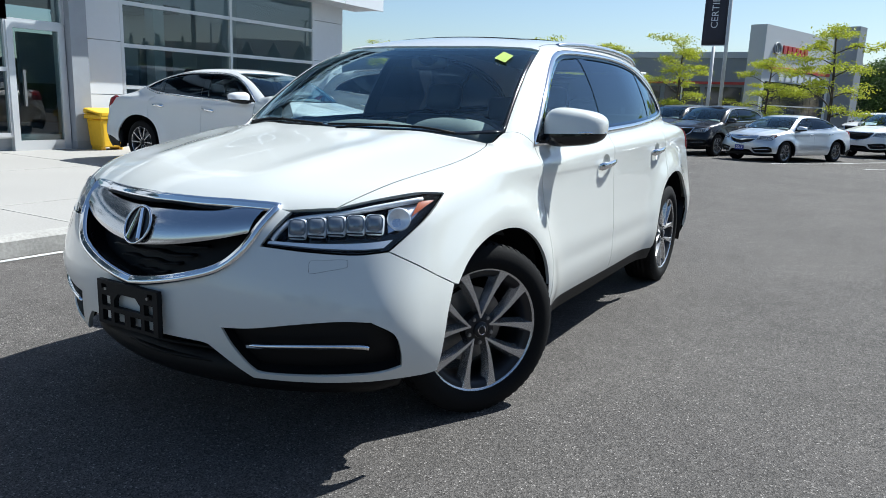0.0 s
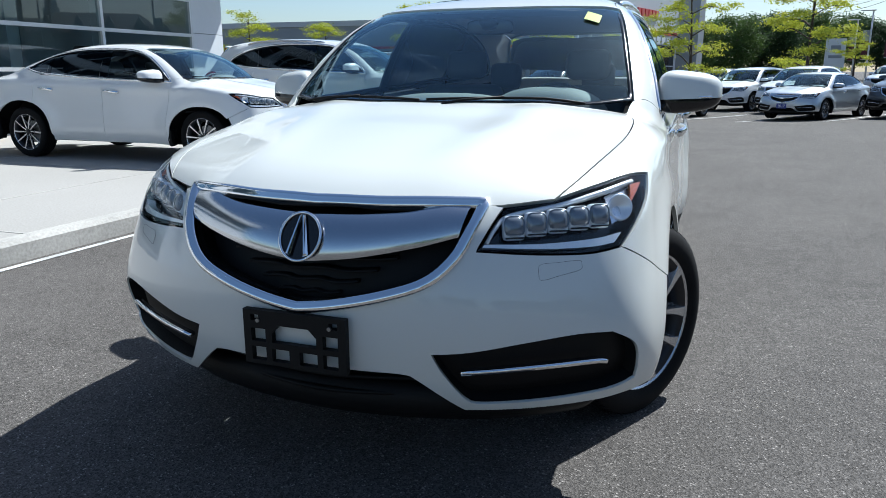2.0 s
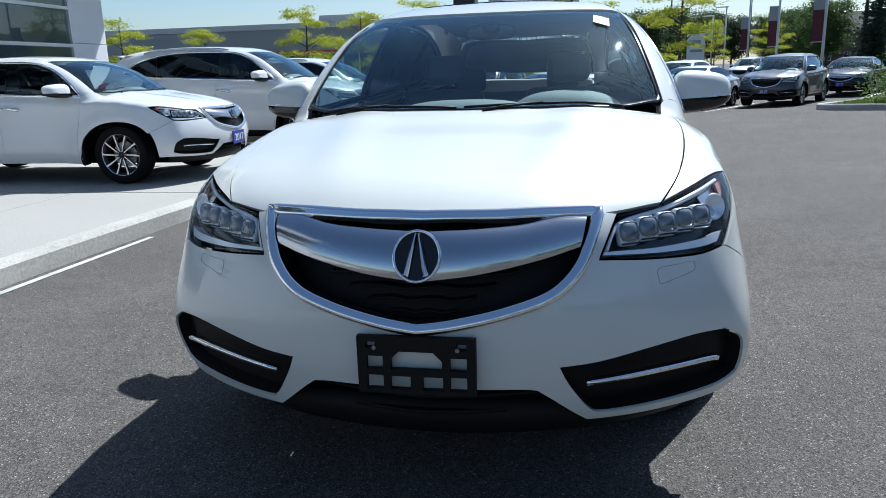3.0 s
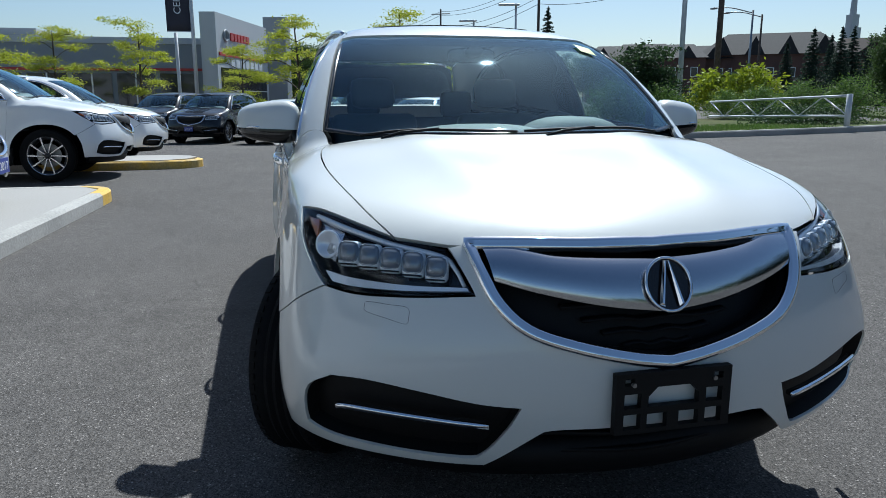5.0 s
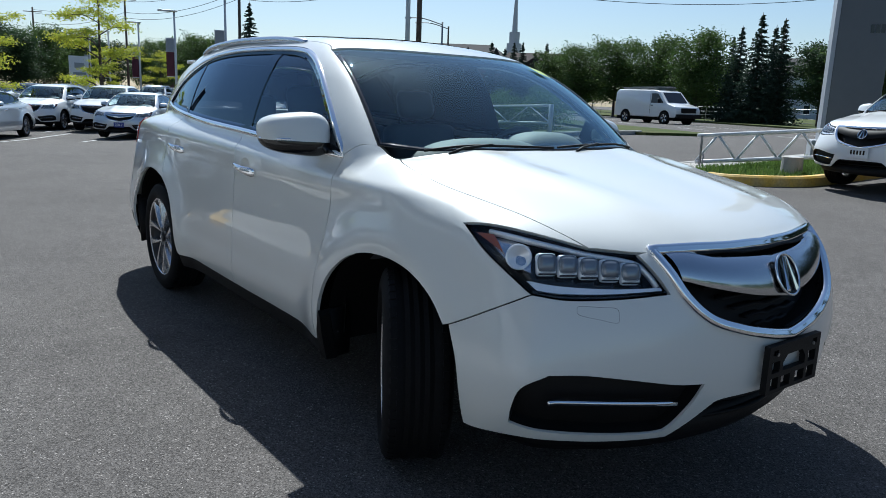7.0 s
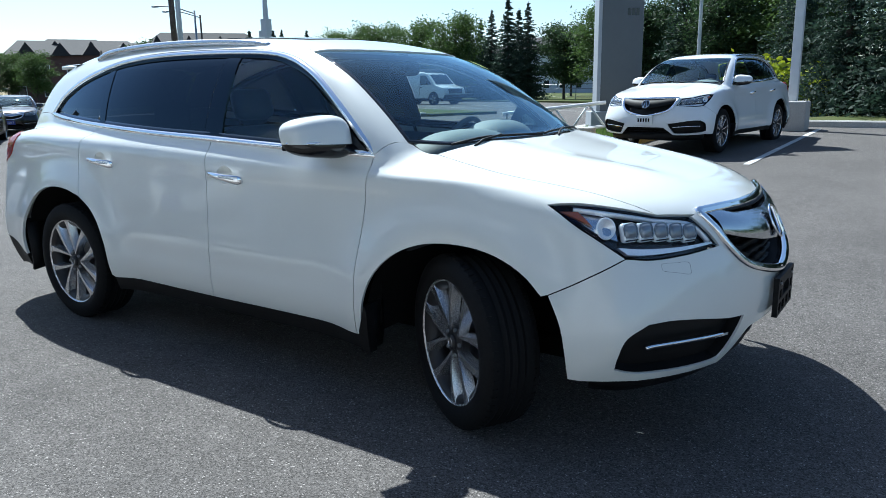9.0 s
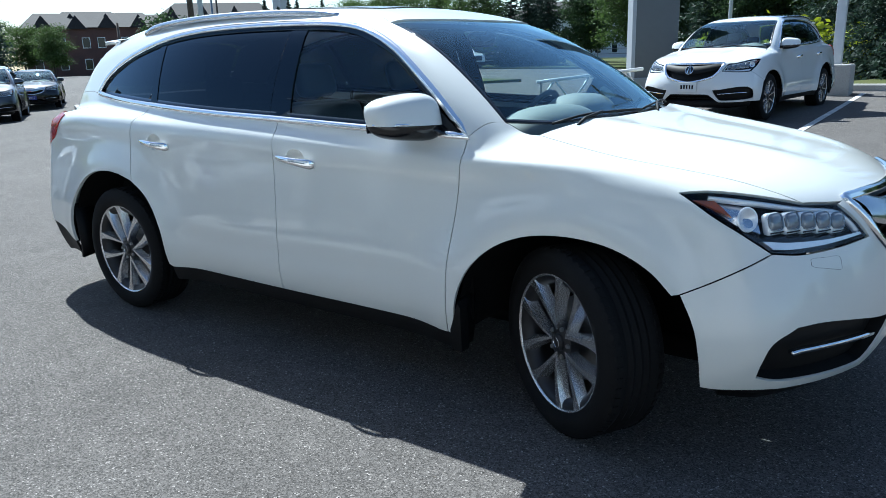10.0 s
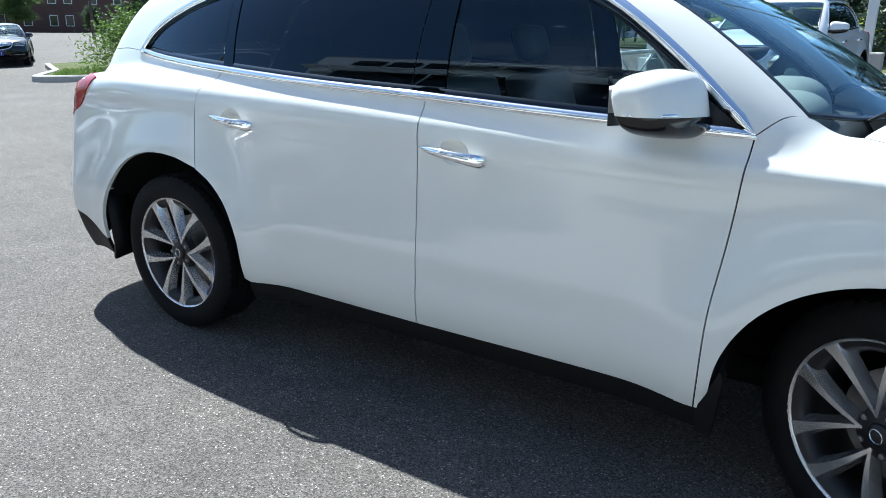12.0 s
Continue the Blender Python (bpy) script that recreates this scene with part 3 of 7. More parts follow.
    for s in BOTH:
        recess = [[(p[0], s * p[1], p[2]) for p in q] for q in fog]
        cup = panel("fog_recess", recess, RING, M_BLACK, off=-0.05, rim=-0.043, gap=0.003, step=0.06)[0]
        sh.bead("chrome_strip", [(2.33, s * .455, .455), (2.26, s * .64, .468), (2.18, s * .80, .475), (2.15, s * .835, .473)], RING, [(-.006, -.01), (-.006, .012), (.006, .012), (.006, -.01)], M_CHROME, off=-0.018, parent=cup)
    # lower intake and under-tray
    v, f = sweep(catmull([(1.96, -.86, .30), (2.10, -.77, .295), (2.27, -.45, .29), (2.335, 0, .285), (2.27, .45, .29), (2.10, .77, .295), (1.96, .86, .30)], 5), [(-.20, -.045), (-.06, -.045), (-.03, -.01), (-.02, .075), (-.16, .075)], False)
    sh.solid("lower_valance", v, f, M_BLACK)
    sh.solid("intake_back", [(2.20, -.50, .27), (2.20, .50, .27), (2.285, .40, .47), (2.285, -.40, .47)], [(0, 1, 2, 3)], M_DARK)
    for z in (.335, .385, .43):
        v, f = sweep(catmull([(2.25, -.36, z), (2.325, 0, z), (2.25, .36, z)], 6), [(-.02, -.005), (.010, -.005), (.010, .005), (-.02, .005)])
        sh.solid("intake_slat", v, f, M_BLACK)

    # grille
    gtop_edge = [(2.225, .492, .938), (2.262, .38, .942), (2.302, .2, .94), (2.318, 0, .938)]
    loop = [Vector(p) for p in catmull(gtop_edge[::-1], 5)] + [Vector(p) for p in catmull(grille_side, 6)[1:]]
    loop = loop + [Vector((p.x, -p.y, p.z)) for p in reversed(loop[1:-1])]
    P, N = sh.trace(loop, RING, 0.004)
    v, f = sweep(P, [(-.017, -.02), (-.017, .006), (-.010, .012), (.002, .013), (.006, .006), (.012, .007), (.018, -.004), (.018, -.03)], True, N)
    sh.solid("grille_surround", v, f, M_CHROME)
    back = panel("grille_mesh", [gtop_edge[::-1], grille_side], RING, M_BLACK, both=True, off=-0.075, rim=-0.07, gap=0.012, step=0.07)[0]
    if detail:
        for k in range(8):
            z = .66 + .035 * k
            w = min(.43, .10 + .055 * k)
            v, f = sweep(catmull([(2.36 - .41 * (w * t) ** 2 - .25 * max(0, z - .72), w * t, z + .004 * math.sin(8 * t)) for t in (-1, -.75, -.5, -.25, 0, .25, .5, .75, 1)], 3), [(-.015, -.005), (.012, -.003), (.012, .003), (-.015, .005)])
            sh.solid("grille_bar", v, f, M_BLACK, parent=back)
    bar = [[(2.36, 0, .900), (2.34, .15, .901), (2.31, .27, .907), (2.275, .345, .918), (2.255, .39, .926), (2.24, .456, .926)], [(2.24, .456, .926), (2.285, .430, .828)], [(2.285, .430, .828), (2.33, .32, .800), (2.38, .16, .772), (2.41, 0, .758)]]
    top_run, low_run = catmull(bar[0], 8), catmull(bar[2][::-1], 8)
    rows, cols = 12, 40
    ends = [[np.interp(np.linspace(0, 1, cols + 1), np.linspace(0, 1, len(r)), [p[k] for p in r]) for k in range(3)] for r in (top_run, low_run)]
    net = [Vector([ends[0][k][j] + (ends[1][k][j] - ends[0][k][j]) * i / rows for k in range(3)]) for i in range(rows + 1) for j in range(cols + 1)]
    P, N = sh.trace(net, RING, 0.0)
    v = [p + nrm * (.002 + .012 * math.sin(math.pi * (i // (cols + 1)) / rows) ** .75) for i, (p, nrm) in enumerate(zip(P, N))]
    f = [(i * (cols + 1) + j, i * (cols + 1) + j + 1, (i + 1) * (cols + 1) + j + 1, (i + 1) * (cols + 1) + j) for i in range(rows) for j in range(cols)]
    k = len(v)
    v, f = v + [Vector((p.x, -p.y, p.z)) for p in v], f + [tuple(k + q for q in quad[::-1]) for quad in f]
    sh.solid("grille_bar_wide", v, [quad[::-1] for quad in f], M_BAR if detail or sedan else M_BLACK, label="broad brushed silver bar" if detail or sedan else "dark grille bar")
    # round badge: ring, dark field and two slanted strokes
    bx, bz = 2.402, .829
    tilt = Matrix.Translation((bx, 0, bz)) @ Matrix.Rotation(radians(-24), 4, "Y")
    rv, rf = sweep([tilt @ Vector((0, .0635 * math.cos(a), .070 * math.sin(a))) for a in [2 * math.pi * i / 32 for i in range(32)]], ring(.0045, 8), True, (1, 0, 0))
    fv = [tilt @ Vector((-.004, .062 * math.cos(2 * math.pi * i / 32), .0685 * math.sin(2 * math.pi * i / 32))) for i in range(32)]
    badge = sh.solid("badge", fv, [tuple(range(32))], M_GLOSSBLACK, label="dark oval badge with chrome ring")[0]
    sh.solid("badge_ring", rv, rf, M_CHROME, parent=badge)
    for s in BOTH:
        sv = [tilt @ Vector((.003, s * y, z)) for y, z in ((.001, .063), (.008, .063), (.036, -.052), (.020, -.058))] + [tilt @ Vector((.010, s * y, z)) for y, z in ((.003, .058), (.006, .058), (.030, -.048), (.025, -.052))]
        sh.solid("badge_stroke", sv, [(4, 5, 6, 7), (0, 1, 5, 4), (1, 2, 6, 5), (2, 3, 7, 6), (3, 0, 4, 7)], M_CHROME, parent=badge, smooth=False)

    # head lamps
    lamp = [lamp_top[::1], [lamp_top[-1], lamp_in[-1]], lamp_in[::-1], lamp_low[::-1], lamp_out]
    for s in BOTH:
        seg = lambda q, k=1: [(p[0], p[1], p[2]) for p in q]
        bowl = panel("headlamp", lamp, LAMP, M_GLOSSBLACK, (s,), off=-0.06, rim=-0.055, gap=0.004, step=0.05)[0]
        panel("lens", lamp, LAMP, M_LENS, (s,), off=-0.001, rim=0.006, gap=0.004, step=0.05, parent=bowl)
        sill_strip = [[(2.262, .492, .800), (2.20, .65, .797), (2.14, .78, .803), (2.092, .85, .812)], [(2.092, .85, .812), (2.06, .868, .838)], [(2.06, .868, .838), (2.13, .795, .828), (2.20, .65, .813), (2.258, .496, .808)], [(2.258, .496, .808), (2.262, .492, .800)]]
        panel("chrome_edge", sill_strip, LAMP, M_SILVERED, (s,), off=-0.012, rim=0.03, gap=0.0, step=0.03, parent=bowl)
        sh.bead("light_guide", [(2.255, .503, .812), (2.235, .525, .86), (2.208, .558, .897), (2.12, .68, .922), (2.0, .785, .944), (1.88, .865, .970)], LAMP, [(-.006, -.02), (-.005, -.002), (.005, -.002), (.006, -.02)], M_GUIDE, (s,), off=-0.010, parent=bowl)
        for k in range(5):
            t = k / 4
            c = Vector((2.20, .566, .850)).lerp(Vector((2.07, .790, .884)), t)
            (q,), (nn,) = sh.trace([c], LAMP, -0.016)
            m = Matrix.Translation(q) @ Vector((0.84, 0.46, 0.28)).to_track_quat("Z", "Y").to_matrix().to_4x4()
            for nm, dims, bev, mat in (("led_bezel", (-.032, .032, -.038, .034, -.03, .002), .012, M_GUIDE), ("led_lens", (-.029, .029, -.026, .031, -.01, .012), .016, M_PROJECTOR), ("led_step", (-.027, .027, -.034, -.029, -.01, .005), .002, M_GLOSSBLACK)):
                bm = boxes(dims, bevel=bev)
                moved(bm, m)
                bm.verts.index_update()
                sh.solid(nm, [x.co[:] for x in bm.verts], [[x.index for x in fc.verts] for fc in bm.faces], mat, (s,), parent=bowl)
                bm.free()
        (q,), (nn,) = sh.trace([Vector((2.0, .845, .90))], LAMP, -0.022)
        m = Matrix.Translation(q) @ Vector((0.80, 0.55, 0.20)).to_track_quat("Z", "Y").to_matrix().to_4x4()
        v, f = lathe([(0.0, -.018), (.020, -.010), (.034, .002), (.038, .004), (.041, .0)], 20)
        sh.solid("round_reflector", [m @ Vector((x, z, y)) for x, y, z in v], f, M_SILVERED, (s,), parent=bowl)
        amber = [[(1.87, .885, .962), (1.93, .84, .962), (2.0, .80, .945)], [(2.0, .80, .945), (2.03, .82, .90), (2.05, .84, .86)], [(2.05, .84, .86), (1.98, .885, .895), (1.87, .885, .962)]]
        panel("reflector", amber, LAMP, M_SATIN, (s,), off=-0.035, rim=0.01, gap=0, step=0.04, parent=bowl)
        panel("amber_marker", [[(1.84, .90, .968), (1.90, .865, .968)], [(1.90, .865, .968), (1.96, .875, .91)], [(1.96, .875, .91), (1.84, .90, .968)]], LAMP, M_AMBER, (s,), off=-0.02, rim=0.01, gap=0, step=0.04, parent=bowl)

    # doors and quarters
    rear_arch = arch(-1.418, 0.495, 0.482, 0, 180, 0.97)
    beltf = (.978, .866, 1.118)
    if sedan:
        belt = [(.978, .866, 1.118), (.45, .885, 1.14), (-.075, .882, 1.165), (-.65, .86, 1.195), (-1.15, .81, 1.235)]
        tip, top_c, top_b = (-1.45, .72, 1.29), (-.95, .64, 1.47), (-.15, .655, 1.575)
        roofline = [tip, (-1.25, .68, 1.385), top_c, (-.55, .635, 1.55), top_b, (.25, .665, 1.56), (.55, .72, 1.46), (.80, .80, 1.29), beltf]
    else:
        belt = [(.978, .866, 1.118), (.45, .885, 1.14), (-.075, .882, 1.165), (-.65, .87, 1.187), (-1.2, .82, 1.215), (-1.60, .75, 1.24)]
        tip = (-1.854, .685, 1.265)
        roofline = [tip, (-1.75, .665, 1.37), (-1.50, .645, 1.475), (-1.1, .635, 1.56), (-.65, .64, 1.60), (-.15, .65, 1.608), (.22, .665, 1.582), (.50, .715, 1.47), (.75, .785, 1.30), beltf]
    split_b = [(-.075, .882, 1.165), (-.075, .92, 1.05), (-.07, .925, .9), (-.062, .94, .65), (-.06, .94, .48), (-.065, .93, .345)]
    arch_front = [p for p in rear_arch if p[0] > -1.22]
    split_c = [(-1.125, .835, 1.212), (-1.175, .875, 1.16), (-1.208, .895, 1.10), (-1.216, .91, .98), (arch_front[-1][0], .95, arch_front[-1][2])]
    f_belt = [belt[0], belt[1], belt[2]]
    hem_f = [gate[-1], (.4, .94, .345), split_b[-1]]
    panel("front_door", [f_belt, split_b, hem_f[::-1], gate[::-1]], LEFTWARD, colour, BOTH, step=fine, holes=cups[:1])
    hem_r = [split_b[-1], (-.6, .93, .35), (-.895, .93, .355)]
    r_belt = [belt[2], belt[3], split_c[0]]
    panel("rear_door", [r_belt, split_c, arch_front[::-1], [arch_front[0], hem_r[-1]], hem_r[::-1], split_b[::-1]], LEFTWARD, colour, BOTH, step=fine, holes=cups[1:])
    end_top = (-2.30, .55, 1.20) if sedan else (-2.2, .57, 1.25)
    back_arch = [p for p in rear_arch if p[0] <= -1.22]
    lid = [tip, ((tip[0] + end_top[0]) / 2, .66, 1.28 if not sedan else 1.25), end_top]
    quarter_rear = [end_top, (-2.36, .60, 1.1), (-2.42, .55, .9), (-2.43, .50, .7), (-2.40, .5, .50)]
    foot = [(-2.40, .5, .50), (-2.32, .72, .49), (-2.14, .86, .45), (-1.925, .93, .37)]
    qbelt = [split_c[0]] + [b for b in belt if b[0] < -1.15] + [tip]
    panel("rear_quarter", [lid, quarter_rear, foot, [foot[-1], back_arch[-1]], back_arch[::-1], split_c[::-1], qbelt], TAIL, colour, BOTH, step=fine)
    panel("rear_valance", [[(-2.40, .5, .50), (-2.32, .72, .49), (-2.14, .86, .45), (-1.925, .93, .37)], [(-1.925, .93, .37), (-1.94, .90, .27)], [(-1.94, .90, .27), (-2.15, .8, .29), (-2.36, .5, .32)], [(-2.36, .5, .32), (-2.40, .5, .50)]], TAIL, M_BLACK, BOTH, step=0.06, off=-0.004)
    # tail lamp
    tl = [[(-2.03, .80, 1.105), (-2.20, .735, 1.115), (-2.36, .55, 1.10)], [(-2.36, .55, 1.10), (-2.40, .55, .94)], [(-2.40, .55, .94), (-2.34, .70, .925), (-2.28, .765, .92)], [(-2.28, .765, .92), (-2.17, .80, .985), (-2.03, .80, 1.105)]]
    panel("tail_lamp", tl, TAIL, M_RED, BOTH, off=0.006, rim=0.02, gap=0, step=0.04)
    # hatch
    if sedan:
        panel("boot_lid", [[(-1.75, 0, 1.3), (-1.72, .5, 1.28)], [(-1.72, .5, 1.28), (-2.2, .56, 1.2), (-2.3, .55, 1.2)], [(-2.3, .55, 1.2), (-2.36, 0, 1.2)]], DOWN, colour, both=True, step=0.07)
        panel("rear_panel", [[(-2.4, 0, 1.12), (-2.34, .57, 1.12)], [(-2.34, .57, 1.12), (-2.38, .5, .35)], [(-2.38, .5, .35), (-2.43, 0, .35)]], Projection((1, 0, 0)), colour, both=True, step=0.08)
        panel("rear_window", [[(-.95, 0, 1.57), (-1.0, .52, 1.52)], [(-1.0, .52, 1.52), (-1.65, .56, 1.29)], [(-1.65, .56, 1.29), (-1.75, 0, 1.3)]], Projection((.4, 0, -1)), M_TINT, both=True, step=0.09, off=-0.002, rim=0)
    else:
        panel("tailgate", [[(-2.35, 0, 1.22), (-2.3, .58, 1.22)], [(-2.3, .58, 1.22), (-2.40, .56, .5)], [(-2.40, .56, .5), (-2.43, 0, .5)]], Projection((1, 0, 0)), colour, both=True, step=0.08)
        panel("rear_window", [[(-2.06, 0, 1.56), (-1.98, .52, 1.54)], [(-1.98, .52, 1.54), (-2.2, .56, 1.25)], [(-2.2, .56, 1.25), (-2.28, 0, 1.24)]], Projection((1, 0, 0)), M_TINT, both=True, step=0.09, off=-0.002, rim=0)
        v, f = sweep(catmull([(-1.98, -.50, 1.578), (-2.05, -.3, 1.600), (-2.08, 0, 1.606), (-2.05, .3, 1.600), (-1.98, .50, 1.578)], 5), [(-.04, -.02), (.05, -.016), (.055, -.006), (-.04, .004)])
        sh.solid("spoiler", v, f, colour)

    # roof sides, roof and glass
    ws_side = [(1.10, .79, 1.185), (.95, .745, 1.27), (.72, .69, 1.42), (.43, .637, 1.595)]
    ws_side[1:] = map(tuple, snap(sh.field, ws_side[1:]))
    ditch = [ws_side[-1], (.30, .60, 1.635), (-.2, .575, 1.67), (-.8, .565, 1.68)] + ([(-1.0, .53, 1.54), (-1.65, .57, 1.28)] if sedan else [(-1.5, .55, 1.645), (-1.93, .535, 1.57)])
    closing = [[ditch[-1], end_top], [end_top, lid[1], tip]] if not sedan else [[ditch[-1], end_top], [end_top, lid[1], tip]]
    panel("roof_side", [ws_side, ditch, *closing, roofline, [beltf, (1.04, .825, 1.17), (1.10, .79, 1.185)]], CANT, colour, BOTH, gap=0.0012, step=0.04)
    ws_top = [ws_side[-1], *map(tuple, snap(sh.field, [(.51, .45, 1.615), (.57, .2, 1.627), (.585, 0, 1.63)]))]
    roof_end = [(-.95, 0, 1.57), (-1.0, .53, 1.54)] if sedan else [(-2.02, 0, 1.60), (-1.93, .535, 1.57)]
    panel("roof", [ws_top[::-1], ditch[:4] + ([] if sedan else ditch[4:]) if not sedan else ditch[:5], roof_end[::-1]], DOWN, colour, both=True, gap=0.003, step=0.03 if detail else 0.07)
    if detail:
        panel("sunroof", [[(.20, 0, 1.66), (.19, .36, 1.65), (.17, .40, 1.65)], [(.17, .40, 1.65), (-.45, .40, 1.69)], [(-.45, .40, 1.69), (-.47, 0, 1.7)]], DOWN, M_GLOSSBLACK, both=True, off=0.004, rim=0.004, gap=0, step=0.08)
    ws_low = [(1.345, 0, 1.13), (1.30, .35, 1.135), (1.22, .6, 1.145), (1.10, .79, 1.185)]
    screen = panel("windscreen", [ws_low, ws_side, ws_top], SCREEN, glass or M_WS, both=True, gap=0.004, rim=0.0, off=-0.006, step=0.06)[0]
    # dark ceramic edge round the glass
    edge = catmull(ws_low, 4)[:-1] + catmull(ws_side, 4)[:-1]
    edge = [Vector((p.x, -p.y, p.z)) for p in reversed(edge[1:])] + edge
    P, N = sh.trace([p + (Vector((.72, 0, 1.36)) - p).normalized() * .014 for p in edge], SCREEN, -0.003)
    v, f = sweep(P, [(-.010, -.004), (-.010, -.001), (.010, -.001), (.010, -.004)], False, N)
    sh.solid("black_edge", v, f, M_FRIT, parent=screen)
    v, f = sweep(catmull([(1.355, -.55, 1.132), (1.39, 0, 1.14), (1.355, .55, 1.132)], 6), [(-.10, -.02), (.02, -.02), (.02, -.008), (-.10, .0)])
    sh.solid("cowl", v, f, M_BLACK)
    for s, (a, b) in ((1, ((1.228, .60, 1.154), (1.338, -.02, 1.144))), (-1, ((1.343, -.05, 1.141), (1.213, -.64, 1.158)))):
        run = [Vector(a).lerp(Vector(b), i / 8) for i in range(9)]
        Pw, Nw = sh.trace([p + Vector((.0, 0, -.014)) for p in run], SCREEN, 0.006)
        v, f = sweep(Pw, ring(.0055, 6), False, Nw)
        arm = sh.solid("wiper", v, f, M_BLACK)[0]
        v, f = sweep([Pw[4] + Vector((.0, 0, .004)), Pw[6] + Vector((.03, 0, -.005)), Pw[7] + Vector((.05, 0, -.02))], ring(.006, 6), False, (0, 0, 1))
        sh.solid("wiper_arm", v, f, M_BLACK, parent=arm)

    # side glass
    rl = catmull(roofline, 8)
    at_x = lambda x: min(rl, key=lambda p: abs(p.x - x))
    bl = catmull(belt + [tip], 8)
    belt_at = lambda x: min(bl, key=lambda p: abs(p.x - x))
    xc = -1.0 if sedan else -1.115
    def run(line, x0, x1):
        return [tuple(p) for p in line if min(x0, x1) - 1e-6 <= p.x <= max(x0, x1) + 1e-6]
    fw = [run(bl, 1.0, -.02), [tuple(belt_at(-.02)), tuple(at_x(-.066))], run(rl, -.066, 1.0)]
    rw = [run(bl, -.115, xc), [tuple(belt_at(xc)), tuple(at_x(xc - .06 if not sedan else xc))], run(rl, xc - .06 if not sedan else xc, -.15), [tuple(at_x(-.15)), tuple(belt_at(-.115))]]
    qw = [run(bl, xc - .04, -2.0), run(rl, -2.0, xc - .10 if not sedan else xc - .04), [tuple(at_x(xc - .10 if not sedan else xc - .04)), tuple(belt_at(xc - .04))]]
    panel("front_door_glass", fw, LEFTWARD, M_FRONTGLASS, BOTH, gap=0.008, rim=0, off=-0.012, step=0.08)
    panel("rear_door_glass", rw, LEFTWARD, M_TINT, BOTH, gap=0.006, rim=0, off=-0.012, step=0.08)
    panel("quarter_glass", qw, LEFTWARD, M_TINT, BOTH, gap=0.006, rim=0, off=-0.012, step=0.08)
    panel("centre_pillar", [[tuple(belt_at(-.014)), tuple(at_x(-.060))], [tuple(at_x(-.060)), tuple(at_x(-.16))], [tuple(at_x(-.16)), tuple(belt_at(-.12))], [tuple(belt_at(-.12)), tuple(belt_at(-.014))]], LEFTWARD, M_PILLAR, BOTH, gap=0, rim=0.01, off=-0.009, step=0.06)
    panel("rear_pillar", [[tuple(belt_at(xc + .012)), tuple(at_x(xc - .048 if not sedan else xc + .012))], [tuple(at_x(xc - .048 if not sedan else xc + .012)), tuple(at_x(xc - .11 if not sedan else xc - .05))], [tuple(at_x(xc - .11 if not sedan else xc - .05)), tuple(belt_at(xc - .05))], [tuple(belt_at(xc - .05)), tuple(belt_at(xc + .012))]], LEFTWARD, M_PILLAR, BOTH, gap=0, rim=0.01, off=-0.009, step=0.06)
    dlo = catmull(belt + [tip], 5)[:-1] + catmull(roofline, 5)[:-1]
    P, N = sh.trace(dlo, LEFTWARD, 0.0)
    v, f = sweep(P, [(-.015, -.012), (-.015, .004), (0, .008), (.015, .004), (.015, -.012)], True, N)
    sh.solid("window_trim", v, f, M_CHROME, BOTH)
    v, f = sweep([p - n * .012 for p, n in zip(P, N)], [(-.035, -.002), (-.035, .002), (.02, .002), (.02, -.002)], True, N)
    sh.solid("window_seal", v, f, M_PILLAR, BOTH)

    for seam_line, pr in ((gate, LEFTWARD), (split_b, LEFTWARD), (split_c, LEFTWARD), (hood_cut, FENDER), (seam, RING), (crack, FENDER)):
        sh.bead("seam_seal", seam_line, pr, [(-.012, -.004), (-.012, 0), (.012, 0), (.012, -.004)], M_DARK, BOTH, off=-0.013)
    # handles
    for hx, hz in HANDLES:
        (q,), (nn,) = sh.trace([Vector((hx, .92, hz))], LEFTWARD, 0.0)
        # bowed pull: (along, out, up, half height, half thickness), pointed behind and wedge-shaped in front
        rows = [(-.128, .004, .012, .003, .003), (-.105, .016, .011, .009, .006), (-.06, .034, .008, .014, .009), (0, .043, .003, .016, .010), (.055, .041, -.003, .018, .010), (.098, .030, -.009, .022, .009), (.118, .018, -.013, .023, .008), (.133, .004, -.016, .016, .005)]
        v, n = [], 10
        for dx, dy, dz, hh, ht in rows:
            for i in range(n):
                a = 2 * math.pi * i / n
                v.append((hx + dx, q.y + dy + ht * math.cos(a), hz + dz + hh * math.sin(a)))
        f = [(i * n + k, (i + 1) * n + k, (i + 1) * n + (k + 1) % n, i * n + (k + 1) % n) for i in range(len(rows) - 1) for k in range(n)] + [tuple(range(n)), tuple((len(rows) - 1) * n + k for k in range(n))[::-1]]
        sh.solid("door_handle", v, f, M_CHROME, BOTH)
        if detail:
            rings = [1.03, 1.0, .93, .82, .66, .45, .2]
            loop = [Vector((hx + .008 + k * .058 * math.cos(2 * math.pi * i / 20), .92, hz + .006 + k * .044 * math.sin(2 * math.pi * i / 20))) for k in rings for i in range(20)]
            P, N = sh.trace(loop, LEFTWARD, 0.0)
            v = [p - nrm * (.004 + .026 * max(0.0, 1 - rings[i // 20] ** 2.5)) for i, (p, nrm) in enumerate(zip(P, N))]
            f = [(i * 20 + k, i * 20 + (k + 1) % 20, (i + 1) * 20 + (k + 1) % 20, (i + 1) * 20 + k) for i in range(len(rings) - 1) for k in range(20)] + [tuple(120 + k for k in range(20))]
            sh.solid("handle_cup", v, f, colour, BOTH)
